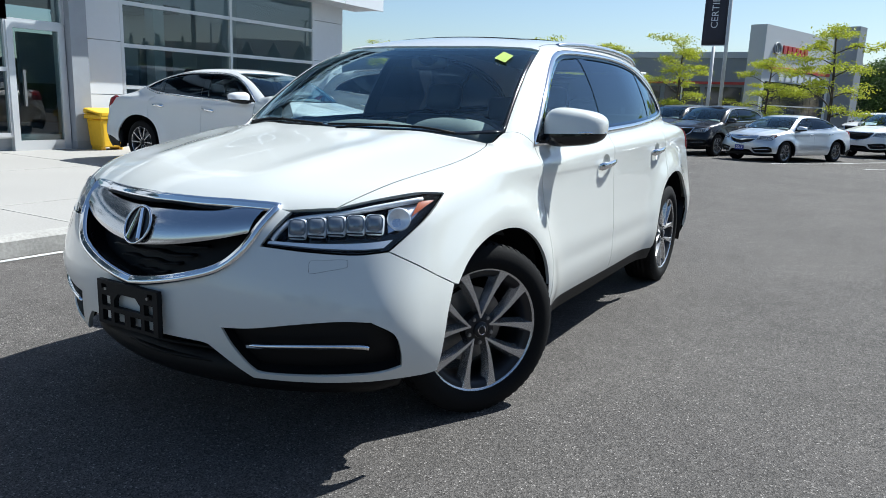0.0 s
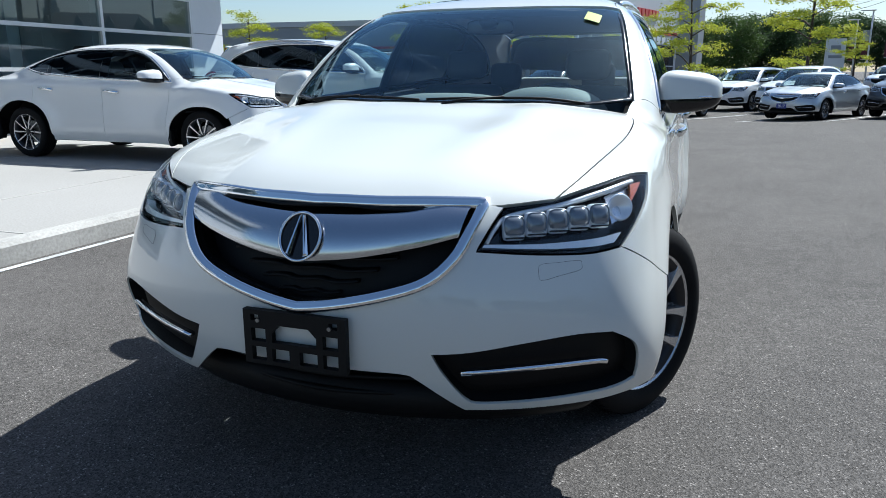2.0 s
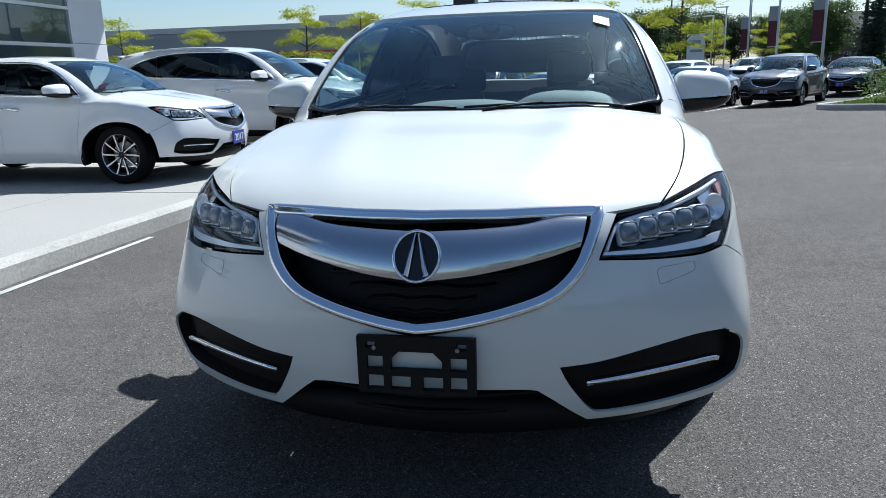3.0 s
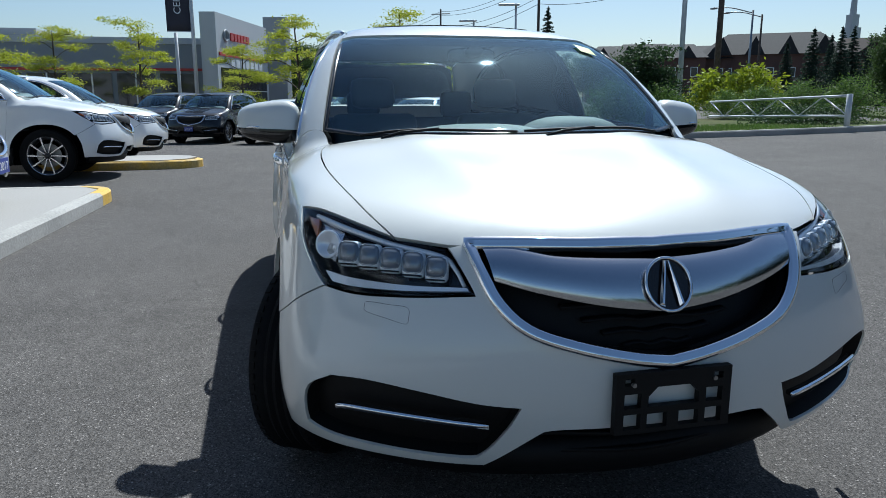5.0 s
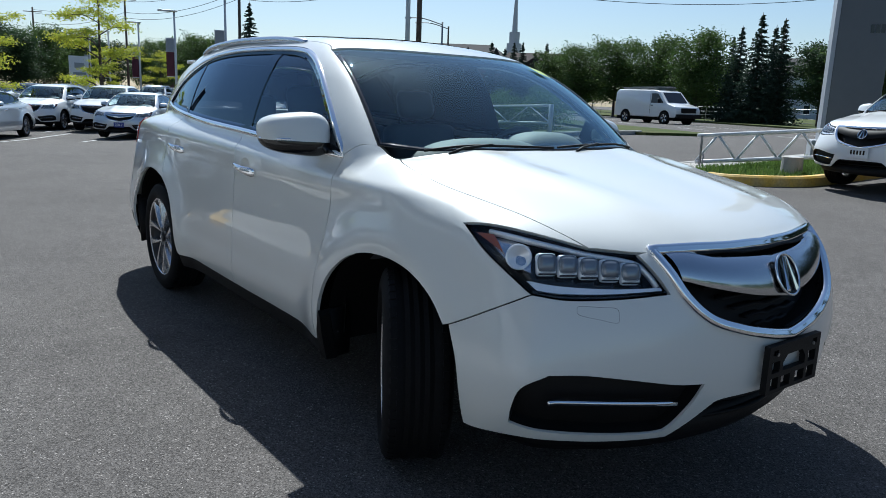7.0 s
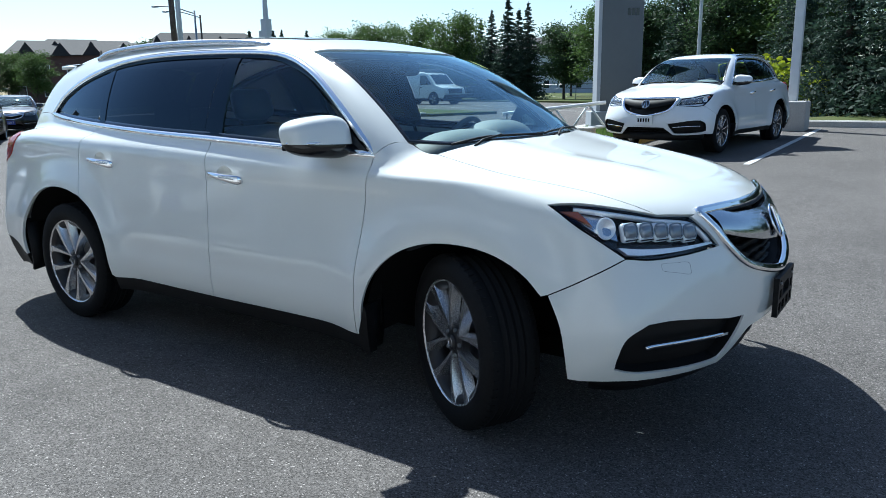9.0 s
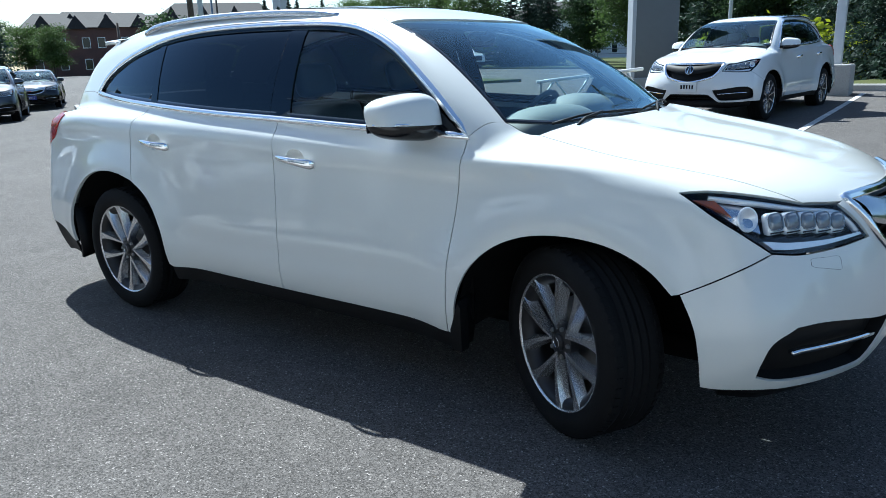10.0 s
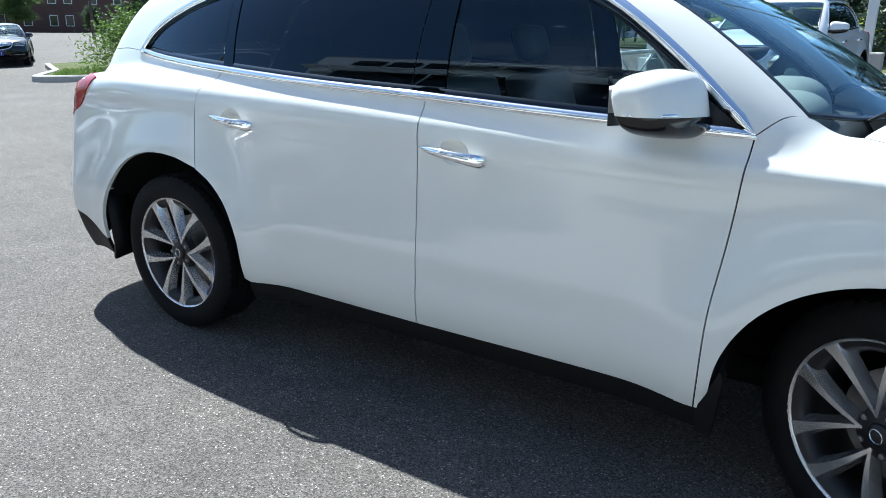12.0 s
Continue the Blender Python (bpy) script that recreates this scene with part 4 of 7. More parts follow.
    # mirrors
    for s in BOTH:
        v, f = blob((0, 0, 0), (.085, .135, .088), 3.2)
        v = [(.745 + x * (1 if x > 0 else .55) - .05 * (y / .135) - .02 * (z / .09), .985 + y, 1.195 + z * (1 - .18 * y / .135)) for x, y, z in v]
        up, dn = [q for q in f if sum(v[i][2] for i in q) / 4 >= 1.172], [q for q in f if sum(v[i][2] for i in q) / 4 < 1.172]
        m = sh.solid("wing_mirror", v, up, colour, (s,), label="white-capped wing mirror" if colour in (M_WHITE, M_WHITE2) else "wing mirror")[0]
        sh.solid("mirror_base", v, dn, M_GLOSSBLACK, (s,), parent=m)
        st, sf = sweep(catmull([(.70, .85, 1.115), (.705, .90, 1.13), (.71, .955, 1.14)], 4), ring(.045, 10, .022), False, (0, 0, 1))
        sh.solid("mirror_stalk", st, sf, M_GLOSSBLACK, (s,), parent=m)
        sail = [(.95, .862, 1.125), (.72, .872, 1.13), (.66, .86, 1.17), (.74, .80, 1.27)]
        P2, N2 = sh.trace([Vector(p) for p in sail], LEFTWARD, 0.004)
        sh.solid("mirror_sail", [tuple(p) for p in P2], [(0, 1, 2, 3)], M_GLOSSBLACK, (s,), parent=m, smooth=False)
        gl = [(.660, 1.085, 1.245), (.738, .895, 1.262), (.738, .895, 1.135), (.660, 1.08, 1.14)]
        sh.solid("mirror_glass", [(x - .012, y, z) for x, y, z in gl], [(0, 1, 2, 3)], M_CHROME, (s,), parent=m, smooth=False)
        sh.solid("signal_strip", *sweep(catmull([(.818, .88, 1.176), (.822, .98, 1.175), (.792, 1.07, 1.175), (.712, 1.118, 1.176)], 4), ring(.006, 6), False, (0, 0, 1)), M_CHROME, (s,), parent=m)

    # sill cladding, arch liners, floor
    sill = [[(.95, .93, .352), (.4, .935, .352), (-.1, .93, .352), (-.90, .93, .36)], [(-.90, .93, .36), (-.91, .90, .285)], [(-.91, .90, .285), (0, .90, .275), (.95, .90, .275)], [(.95, .90, .275), (.95, .93, .352)]]
    panel("sill", sill, LEFTWARD, M_BLACK, BOTH, off=0.002, step=0.08, gap=0.001)
    for cx, rx in ((1.432, .487), (-1.418, .51)):
        pts = arch(cx, rx, .458 if cx > 0 else .497, -4, 184, 0, 22)
        n = len(pts)
        v = [(p[0], .925 - (.0 if p[2] > .42 else .05), p[2]) for p in pts] + [(p[0], .45, p[2]) for p in pts]
        sh.solid("arch_liner", v, [(i, i + 1, n + i + 1, n + i) for i in range(n - 1)] + [tuple(n + i for i in range(n))], M_DARK, BOTH)
    for gx, gz0, gz1 in ((.955, .24, .47), (-1.895, .25, .60)):
        v, f = sweep([(gx - (.02 if gx > 0 else .03), .915, gz0), (gx, .925, .33), (gx + (.012 if gx > 0 else -.005), .938, gz1)], [(-.10, -.008), (.012, -.008), (.012, .008), (-.10, .008)], False, (1, 0, 0))
        sh.solid("mud_flap", v, f, M_BLACK, BOTH)
    flap = [(.93, .945, .25), (.975, .945, .25), (.990, .975, .36), (1.0, .992, .455), (.990, .996, .48), (.957, .984, .39), (.930, .968, .335)]
    v = flap + [(x, y - .05, z) for x, y, z in flap]
    sh.solid("splash_guard", v, [tuple(range(7)), tuple(range(13, 6, -1))] + [(i, 7 + i, 7 + (i + 1) % 7, (i + 1) % 7) for i in range(7)], M_BLACK, BOTH, smooth=False)
    sh.solid("underbody", *from_pieces(sweep([(2.02, 0, .30), (1.85, 0, .25), (-2.2, 0, .25)], [(-.45, -.04), (.45, -.04), (.45, .05), (-.45, .05)])), M_DARK)
    sh.solid("bulkhead", [(1.28, -.44, .3), (1.28, .44, .3), (1.28, .74, 1.08), (1.28, -.74, 1.08)], [(0, 1, 2, 3)], M_DARK)
    sh.solid("cabin_floor", [(1.28, -.44, .36), (1.28, .44, .36), (.94, .44, .36), (.93, .86, .36), (-.88, .86, .36), (-.9, .5, .36), (-2.2, .5, .36), (-2.2, -.5, .36), (-.9, -.5, .36), (-.88, -.86, .36), (.93, -.86, .36), (.94, -.44, .36)], [tuple(range(12))], M_DARK)
    for s in BOTH:
        v = [(.98, .86, .36), (.98, .84, 1.08), (-1.0, .83, 1.13), (-1.9, .64, 1.2), (-2.2, .5, 1.15), (-2.2, .55, .36), (-1.0, .86, .36)]
        sh.solid("door_lining", v, [(0, 1, 2, 3, 4, 5, 6)], M_DARK, (s,), smooth=False)
    hl = [(.40, 1.552), (.1, 1.60), (-.8, 1.635)] + ([(-.95, 1.50)] if sedan else [(-1.9, 1.58)])
    v = [(x, y, z) for x, z in hl for y in (-.53, .53)]
    sh.solid("headliner", v, [(2 * i, 2 * i + 1, 2 * i + 3, 2 * i + 2) for i in range(len(hl) - 1)], M_DASH)

    if interior:
        sm = seat_mat or M_SEAT
        dash, df = sweep([(.98, -.80, 1.0), (.98, 0, 1.0), (.98, .80, 1.0)], [(-.33, -.35), (.12, -.30), (.20, -.05), (.12, .06), (-.05, .085), (-.28, .075), (-.34, .0)], False, (0, 0, 1))
        sh.solid("dashboard", dash, df, M_DASH)
        for c, r in (((.86, .38, 1.01), (.17, .29, .205)), ((.92, -.08, 1.01), (.16, .42, .175))):
            v, f = blob(c, r, 2.6, 24)
            sh.solid("dash_hood", v, f, M_DASHTOP)
        for sy in (.38, -.38):
            hb = boxes((-.08, .44, sy - .25, sy + .25, .50, .66), bevel=.05)
            seat = sh.solid("seat", [x.co[:] for x in hb.verts], [[x.index for x in fc.verts] for fc in hb.faces], sm, smooth=True)[0]
            hb.free()
            for nm, dims, zt in (("seat_back", (-.075, .075, -.25, .25, 0, .62), .0), ("headrest", (-.05, .05, -.13, .13, .66, .84), 0)):
                bb = boxes(dims, bevel=.045)
                moved(bb, Matrix.Translation((-.10, sy, .60)) @ Matrix.Rotation(radians(-16), 4, "Y"))
                bb.verts.index_update()
                sh.solid(nm, [x.co[:] for x in bb.verts], [[x.index for x in fc.verts] for fc in bb.faces], sm, parent=seat)
                bb.free()
        bb = boxes((-1.0, -.55, -.62, .62, .50, .66), (-1.12, -.98, -.62, .62, .62, 1.16), (-1.16, -1.06, -.45, -.22, 1.16, 1.34), (-1.16, -1.06, .22, .45, 1.16, 1.34), bevel=.04)
        sh.solid("rear_bench", [x.co[:] for x in bb.verts], [[x.index for x in fc.verts] for fc in bb.faces], sm)
        bb.free()
        wm = Matrix.Translation((.60, .38, 1.055)) @ Matrix.Rotation(radians(-62), 4, "Y")
        v, f = sweep([wm @ Vector((.185 * math.cos(2 * math.pi * i / 28), .185 * math.sin(2 * math.pi * i / 28), 0)) for i in range(28)], ring(.016, 8), True, wm.to_3x3() @ Vector((0, 0, 1)))
        stw = sh.solid("steering_wheel", v, f, M_DASH)[0]
        bb = boxes((-.06, .06, -.075, .075, -.03, .02), (-.02, .02, -.18, .18, -.012, .008), (-.18, 0, -.02, .02, -.012, .008), bevel=.006)
        moved(bb, wm)
        bb.verts.index_update()
        sh.solid("steering_hub", [x.co[:] for x in bb.verts], [[x.index for x in fc.verts] for fc in bb.faces], M_DASH, parent=stw)
        bb.free()
        v, f = blob((.50, 0, 1.50), (.02, .12, .038), 3.5, 20)
        glass_mirror = sh.solid("inner_mirror", v, f, M_GLOSSBLACK)[0]
        v, f = sweep([(.56, 0, 1.525), (.54, 0, 1.515), (.505, 0, 1.50)], ring(.045, 10, .02), False, (0, 0, 1))
        sh.solid("sensor_housing", v, f, M_BLACK, parent=glass_mirror)

    for x, st in ((AXLE, steer), (-AXLE, 0.0)):
        for s in BOTH:
            zr = .372 * scale[2] * (.985 if not sedan else 1.0)
            wheel(car, x * 1.0 * (scale[0] if sedan else 1.0), s, zr, zr, st, spin={(1, 1): 18, (1, -1): 37, (-1, 1): 30, (-1, -1): 2}[(1 if x > 0 else -1, s)], style=style, y=.822 * scale[1])
    return car


# ---- the white car that the camera goes round ----
hero = make_car("suv", M_WHITE, scale=(.99, .975, .972), steer=-30.0, step=0.045)
tagged(hero, "pearl white mid-size suv parked on asphalt with turned front wheels", "car")


def roof_rails(car, sc):
    for s in (1, -1):
        path = [(.08, .585, 1.620), (-.04, .588, 1.638), (-.35, .590, 1.657), (-.8, .588, 1.664), (-1.15, .580, 1.654), (-1.36, .572, 1.636), (-1.47, .566, 1.606)]
        v, f = sweep(catmull(path, 5), ring(.016, 10, .018))
        v = [(p.x * sc[0], s * p.y * sc[1], p.z * sc[2]) for p in v]
        tag_mesh("roof_rail", v, f if s > 0 else [q[::-1] for q in f], M_SATIN, car, "satin silver roof rail")


roof_rails(hero, (.99, .975, .972))


def plate_bracket(car):
    """Black licence plate carrier with its punched openings, on the front bumper."""
    from mathutils.geometry import delaunay_2d_cdt
    x0, x1 = 2.418, 2.438
    rect = lambda a, b, c, d: [(a, c), (b, c), (b, d), (a, d)]
    outer = rect(-.160, .160, .440, .600)
    holes = [[(-.070, .508), (.070, .508), (.070, .536), (.046, .560), (-.046, .560), (-.070, .536)], rect(-.136, -.09, .508, .546), rect(.09, .136, .508, .546), rect(-.136, -.09, .452, .492), rect(.09, .136, .452, .492), rect(-.072, -.016, .452, .490), rect(.016, .072, .452, .490), rect(-.136, -.11, .568, .586), rect(.11, .136, .568, .586)]
    pts, edges = [], []
    for q in [outer] + holes:
        k = len(pts)
        pts += q
        edges += [(k + i, k + (i + 1) % len(q)) for i in range(len(q))]
    vs, es, fs, *_ = delaunay_2d_cdt([Vector(p) for p in pts], edges, [], 0, 1e-6)
    keep = []
    for f in fs:
        c = np.array([[sum(vs[i].x for i in f) / 3, sum(vs[i].y for i in f) / 3]])
        if inside_poly(c, np.array(outer))[0] and not any(inside_poly(c, np.array(h))[0] for h in holes):
            keep.append(f)
    bm = bmesh.new()
    bv = [bm.verts.new((x0, v.x, v.y)) for v in vs]
    for f in keep:
        bm.faces.new([bv[i] for i in f])
    bmesh.ops.recalc_face_normals(bm, faces=bm.faces)
    bmesh.ops.solidify(bm, geom=bm.faces[:], thickness=-.02)
    bmesh.ops.recalc_face_normals(bm, faces=bm.faces)
    br = part("plate_bracket", bm, M_BLACK, car, "empty black licence plate bracket")
    for sy in (-1, 1):
        b2 = bmesh.new()
        cyl(b2, (x1 - .004, sy * .112, .570), (x1 + .004, sy * .112, .570), .006, seg=8)
        part("bolt", b2, M_STEEL, br)


plate_bracket(hero)
hs = Shell(hero, False, (.99, .975, .972))
WS = Projection((-0.62, 0, -0.78))
hs.panel("sticker", [[(.60, .565, 1.50), (.57, .495, 1.52)], [(.57, .495, 1.52), (.66, .49, 1.465)], [(.66, .49, 1.465), (.68, .56, 1.445)], [(.68, .56, 1.445), (.60, .565, 1.50)]], WS, M_STICKER, off=0.002, rim=0, gap=0, step=.05, label="lime green inspection sticker")
for s in (1, -1):
    seg = [(2.225, s * .648, .757), (2.19, s * .69, .758), (2.15, s * .735, .757), (2.145, s * .74, .744), (2.15, s * .735, .730), (2.19, s * .69, .720), (2.225, s * .65, .713), (2.23, s * .644, .73)]
    hs.bead("washer_cover_seam", seg, Projection(cx=1.25), [(-.0004, -.004), (-.0004, .0003), (.0004, .0003), (.0004, -.004)], M_BLACK, closed=True, n=5)


def gz(x, y):
    """Height of the ground: level round the white car, rising gently towards the street and falling towards the far rows."""
    fade = max(min(max((x + 24) / 12, 0), 1), min(max((y - 12) / 10, 0), 1))
    dip = min(max((-x - 9) / 12, 0), 1) * (1 - min(max((y - 3) / 10, 0), 1))
    return 0.028 * min(max(y - 1.5, 0), 14.5) * fade - 0.26 * dip


# ---- parked cars ----
def recolour(car, old, fresh):
    for o in (car, *car.children_recursive):
        if o.type == "MESH" and o.data.materials and o.data.materials[0] == old:
            o.material_slots[0].link = "OBJECT"
            o.material_slots[0].material = fresh


def drop_parts(car, names):
    for o in [o for o in car.children_recursive if o.name.split(".")[0] in names]:
        for c in o.children_recursive:
            bpy.data.objects.remove(c)
        bpy.data.objects.remove(o)


def front_plate(car, x, z, material, width=.30):
    bm = boxes((x, x + .012, -width / 2, width / 2, z - .075, z + .075), bevel=.004)
    pl = part("licence_plate", bm, material, car)
    if material == M_BLUEPLATE:
        cu = bpy.data.curves.new("lettering", "FONT")
        cu.body, cu.size, cu.extrude, cu.align_x = "2017", .115, .001, "CENTER"
        cu.materials.append(M_WHITEPLASTIC)
        word = new("lettering", cu)
        word.parent, word.location, word.rotation_euler = pl, (x + .0135, 0, z - .04), (radians(90), 0, radians(90))
        return
    for k in range(5):
        y = -.09 + .045 * k
        part("plate_bar", boxes((x + .012, x + .0135, y - .013, y + .013, z - .03, z + .03)), M_GLOSSBLACK, pl)


def spot(x, y, heading, z=0.0):
    return pose(x, y, z, 0, 0, heading)


far_suv = make_car("suv", M_WHITE2, scale=(.99, .975, .985), detail=False, style="ten", step=.09)
roof_rails(far_suv, (.99, .975, .985))
far_suv.matrix_world = spot(-.85, 10.95, -97, .25)
tagged(far_suv, "white suv with a licence plate parked beside a marked line", "car", group="parked cars")
front_plate(far_suv, 2.425, .56, M_WHITEPLASTIC)
ROW = [
    ((-8.85, -5.72, 91, 1.10), M_WHITE2, "white three-row suv parked nose out on asphalt"),
    ((-12.35, -5.55, 90, 1.05), M_WHITE2, "second white suv parked beside a concrete island"),
    ((-23.05, -2.69, -20, 1.0), M_BLACKCAR, "glossy black suv in a parking row"),
    ((-25.8, -4.65, -20, 1.0), M_BLACKCAR, "black suv partly hidden behind another in the row"),
    ((-28.3, 2.8, -31, 1.0), M_WHITE2, "white crossover parked in the far row"),
    ((-26.8, 4.6, -28, 1.0), M_WHITE2, "white compact crossover parked in the far row"),
    ((-22.76, 7.53, -29.7, 1.0), M_GREYCAR, "dark grey crossover with a dealer plate"),
]
for (x, y, h, k), mat, label in ROW:
    c = copy_thing(far_suv, spot(x, y, h, gz(x, y)) @ Matrix.Diagonal((1 + (k - 1) * .6, 1 + (k - 1) * .6, k, 1)))
    recolour(c, M_WHITE2, mat)
    drop_parts(c, ("badge", "licence_plate", "roof_rail") if x < -13 else ("badge", "licence_plate"))
    if x > -24 and x < -13:
        front_plate(c, 2.425, .50, M_BLUEPLATE)
    tagged(c, label, "car", "parked cars")

sedan = make_car("sedan", M_WHITE2, sedan=True, scale=(.975, .945, .865), detail=False, style="ten", step=.08)
sedan.matrix_world = spot(-4.02, -5.93, 90, .155)
tagged(sedan, "white sport sedan with black ten-spoke wheels parked on concrete", "car", group="parked cars")
front_plate(sedan, 2.375, .44, M_BLUEPLATE)
for o in sedan.children:
    if o.name.split(".")[0] == "sill":
        o.material_slots[0].material = M_WHITE2
for (x, y, h), mat, label in (((-21.83, -.30, -27), M_SILVER, "silver sedan parked at an angle in the row"), ((-22.4, 4.5, -30.8), M_SILVER, "silver sedan with a dealer plate beside a dark crossover"), ((-27.5, 11.3, -30), M_BLACKCAR, "black sedan parked beside a planted island")):
    c = copy_thing(sedan, spot(x, y, h, gz(x, y)))
    recolour(c, M_WHITE2, mat)
    drop_parts(c, ("badge",))
    tagged(c, label, "car", "parked cars")
rng = random.Random(4)
for i in range(6):
    src = rng.choice((far_suv, sedan))
    x, y = -44 - 7 * (i % 3) - rng.random(), 2.0 + 3.1 * i
    c = copy_thing(src, spot(x, y, -28 + rng.uniform(-2, 2), gz(x, y)))
    recolour(c, M_WHITE2, rng.choice((M_SILVER, M_GREYCAR, M_BLACKCAR, M_WHITE2)))
    drop_parts(c, ("badge", "licence_plate"))
    tagged(c, "far parked car in the rear rows of the lot", "car", "parked cars")


def delivery_van(m):
    """White cargo van with a ladder rack on its roof."""
    van = new("van")
    prof = [(2.72, .40), (2.74, .86), (2.60, 1.06), (1.88, 1.24), (1.18, 1.93), (.8, 2.03), (-2.55, 2.06), (-2.74, 1.88), (-2.78, .40)]
    bm = bmesh.new()
    sides = [[bm.verts.new((x, y * (1 - .11 * max(0, z - 1.1)), z)) for x, z in prof] for y in (-.99, .99)]
    n = len(prof)
    for i in range(n):
        bm.faces.new((sides[0][i], sides[0][(i + 1) % n], sides[1][(i + 1) % n], sides[1][i]))
    bm.faces.new(sides[0][::-1])
    bm.faces.new(sides[1])
    bmesh.ops.recalc_face_normals(bm, faces=bm.faces)
    bmesh.ops.bevel(bm, geom=bm.edges[:], offset=.07, segments=3, affect="EDGES", profile=.5)
    part("body", bm, M_WHITE2, van, smooth=True)
    part("underbody", boxes((-2.6, 2.5, -.86, .86, .22, .45)), M_DARK, van)
    tag_mesh("windscreen", [(1.85, -.78, 1.295), (1.85, .78, 1.295), (1.25, .74, 1.887), (1.25, -.74, 1.887)], [(0, 1, 2, 3)], M_GLOSSBLACK, van, smooth=False)
    for s in (1, -1):
        q = [(1.62, 1.25), (1.05, 1.82), (.55, 1.84), (.55, 1.25)]
        tag_mesh("side_window", [(x, s * (.985 * (1 - .10 * max(0, z - 1.1)) + .004), z) for x, z in q], [(0, 1, 2, 3)][:: 1], M_GLOSSBLACK, van, smooth=False)
        part("door_seam", boxes((.49, .505, s * .98 - .004, s * .98 + .004, .6, 1.85)), M_BLACK, van)
        part("door_handle", boxes((.58, .72, s * .98 - .02, s * .98 + .02, 1.08, 1.13), bevel=.005), M_BLACK, van)
        part("wing_mirror", boxes((1.35, 1.45, s * 1.03, s * 1.22, 1.25, 1.5), bevel=.03), M_BLACK, van)
        part("headlamp", boxes((2.66, 2.77, s * .62, s * .92, .86, 1.02), bevel=.02), M_LENS, van)
        part("rack_rail", boxes((-2.3, .9, s * .72, s * .76, 2.16, 2.2)), M_STEEL, van)
        for x in (AXLE + .35, -AXLE - .25):
            part("wheel_arch", cyl(bmesh.new(), (x, s * .90, .38), (x, s * .992, .38), .45, seg=24), M_DARK, van)
            wheel(van, x, s, .36, .36, style="five", y=.90)
    part("grille", boxes((2.70, 2.79, -.6, .6, .70, .98), bevel=.02), M_BLACK, van)
    part("front_bumper", boxes((2.6, 2.86, -.98, .98, .38, .62), bevel=.04), M_BLACK, van)
    for x in (-2.2, -.7, .7):
        part("rack_bar", boxes((x, x + .05, -.78, .78, 2.04, 2.2)), M_STEEL, van)
    part("ladder", boxes((-2.4, .95, .2, .28, 2.2, 2.27), (-2.4, .95, .52, .6, 2.2, 2.27), *[(-2.3 + .35 * k, -2.26 + .35 * k, .28, .52, 2.22, 2.25) for k in range(9)]), M_STEEL, van)
    van.matrix_world = m
    return van


tagged(delivery_van(spot(-25.6, 36.4, -9, .4)), "white cargo van with a ladder rack on the road", "van")


# ---- setting ----
def asphalt():
    mat = bpy.data.materials.new("asphalt")
    mat.use_nodes = True
    n, l = nodes_of(mat)
    b = n["Principled BSDF"]
    tc = n.new("ShaderNodeTexCoord")

    def noise_tex(scale, detail=4, rough=0.6):
        t = n.new("ShaderNodeTexNoise")
        t.inputs["Scale"].default_value, t.inputs["Detail"].default_value, t.inputs["Roughness"].default_value = scale, detail, rough
        l.new(tc.outputs["Object"], t.inputs["Vector"])
        return t

    def span(src, a, c, lo, hi):
        m = n.new("ShaderNodeMapRange")
        for key, v in zip(("From Min", "From Max", "To Min", "To Max"), (a, c, lo, hi)):
            m.inputs[key].default_value = v
        l.new(src, m.inputs["Value"])
        return m.outputs["Result"]

    def times(a, c):
        m = n.new("ShaderNodeMath")
        m.operation = "MULTIPLY"
        l.new(a, m.inputs[0])
        l.new(c, m.inputs[1])
        return m.outputs[0]

    stones = n.new("ShaderNodeTexVoronoi")
    stones.inputs["Scale"].default_value = 190
    l.new(tc.outputs["Object"], stones.inputs["Vector"])
    sep = n.new("ShaderNodeSeparateColor")
    l.new(stones.outputs["Color"], sep.inputs["Color"])
    chip = span(sep.outputs["Red"], 0.0, 1.0, 0.42, 1.55)
    bright = span(sep.outputs["Green"], 0.93, 0.97, 1.0, 2.4)
    patch, broad, streak = noise_tex(0.9, 5), noise_tex(0.13, 3), noise_tex(7.0, 5)
    value = times(times(chip, bright), times(span(patch.outputs["Fac"], 0.3, 0.7, 0.88, 1.12), times(span(broad.outputs["Fac"], 0.3, 0.7, 0.9, 1.1), span(streak.outputs["Fac"], 0.3, 0.7, 0.9, 1.08))))
    pits = noise_tex(26, 2)
    value = times(value, span(pits.outputs["Fac"], 0.24, 0.29, 0.45, 1.0))
    col = n.new("ShaderNodeMix")
    col.data_type, col.blend_type = "RGBA", "MULTIPLY"
    col.inputs["Factor"].default_value = 1.0
    col.inputs["A"].default_value = (0.088, 0.081, 0.076, 1)
    l.new(value, col.inputs["B"])
    l.new(col.outputs["Result"], b.inputs["Base Color"])
    b.inputs["Roughness"].default_value = 0.9
    b.inputs["Specular IOR Level"].default_value = 0.2
    bp = n.new("ShaderNodeBump")
    bp.inputs["Strength"].default_value, bp.inputs["Distance"].default_value = 0.7, 0.004
    l.new(stones.outputs["Distance"], bp.inputs["Height"])
    l.new(bp.outputs["Normal"], b.inputs["Normal"])
    return mat


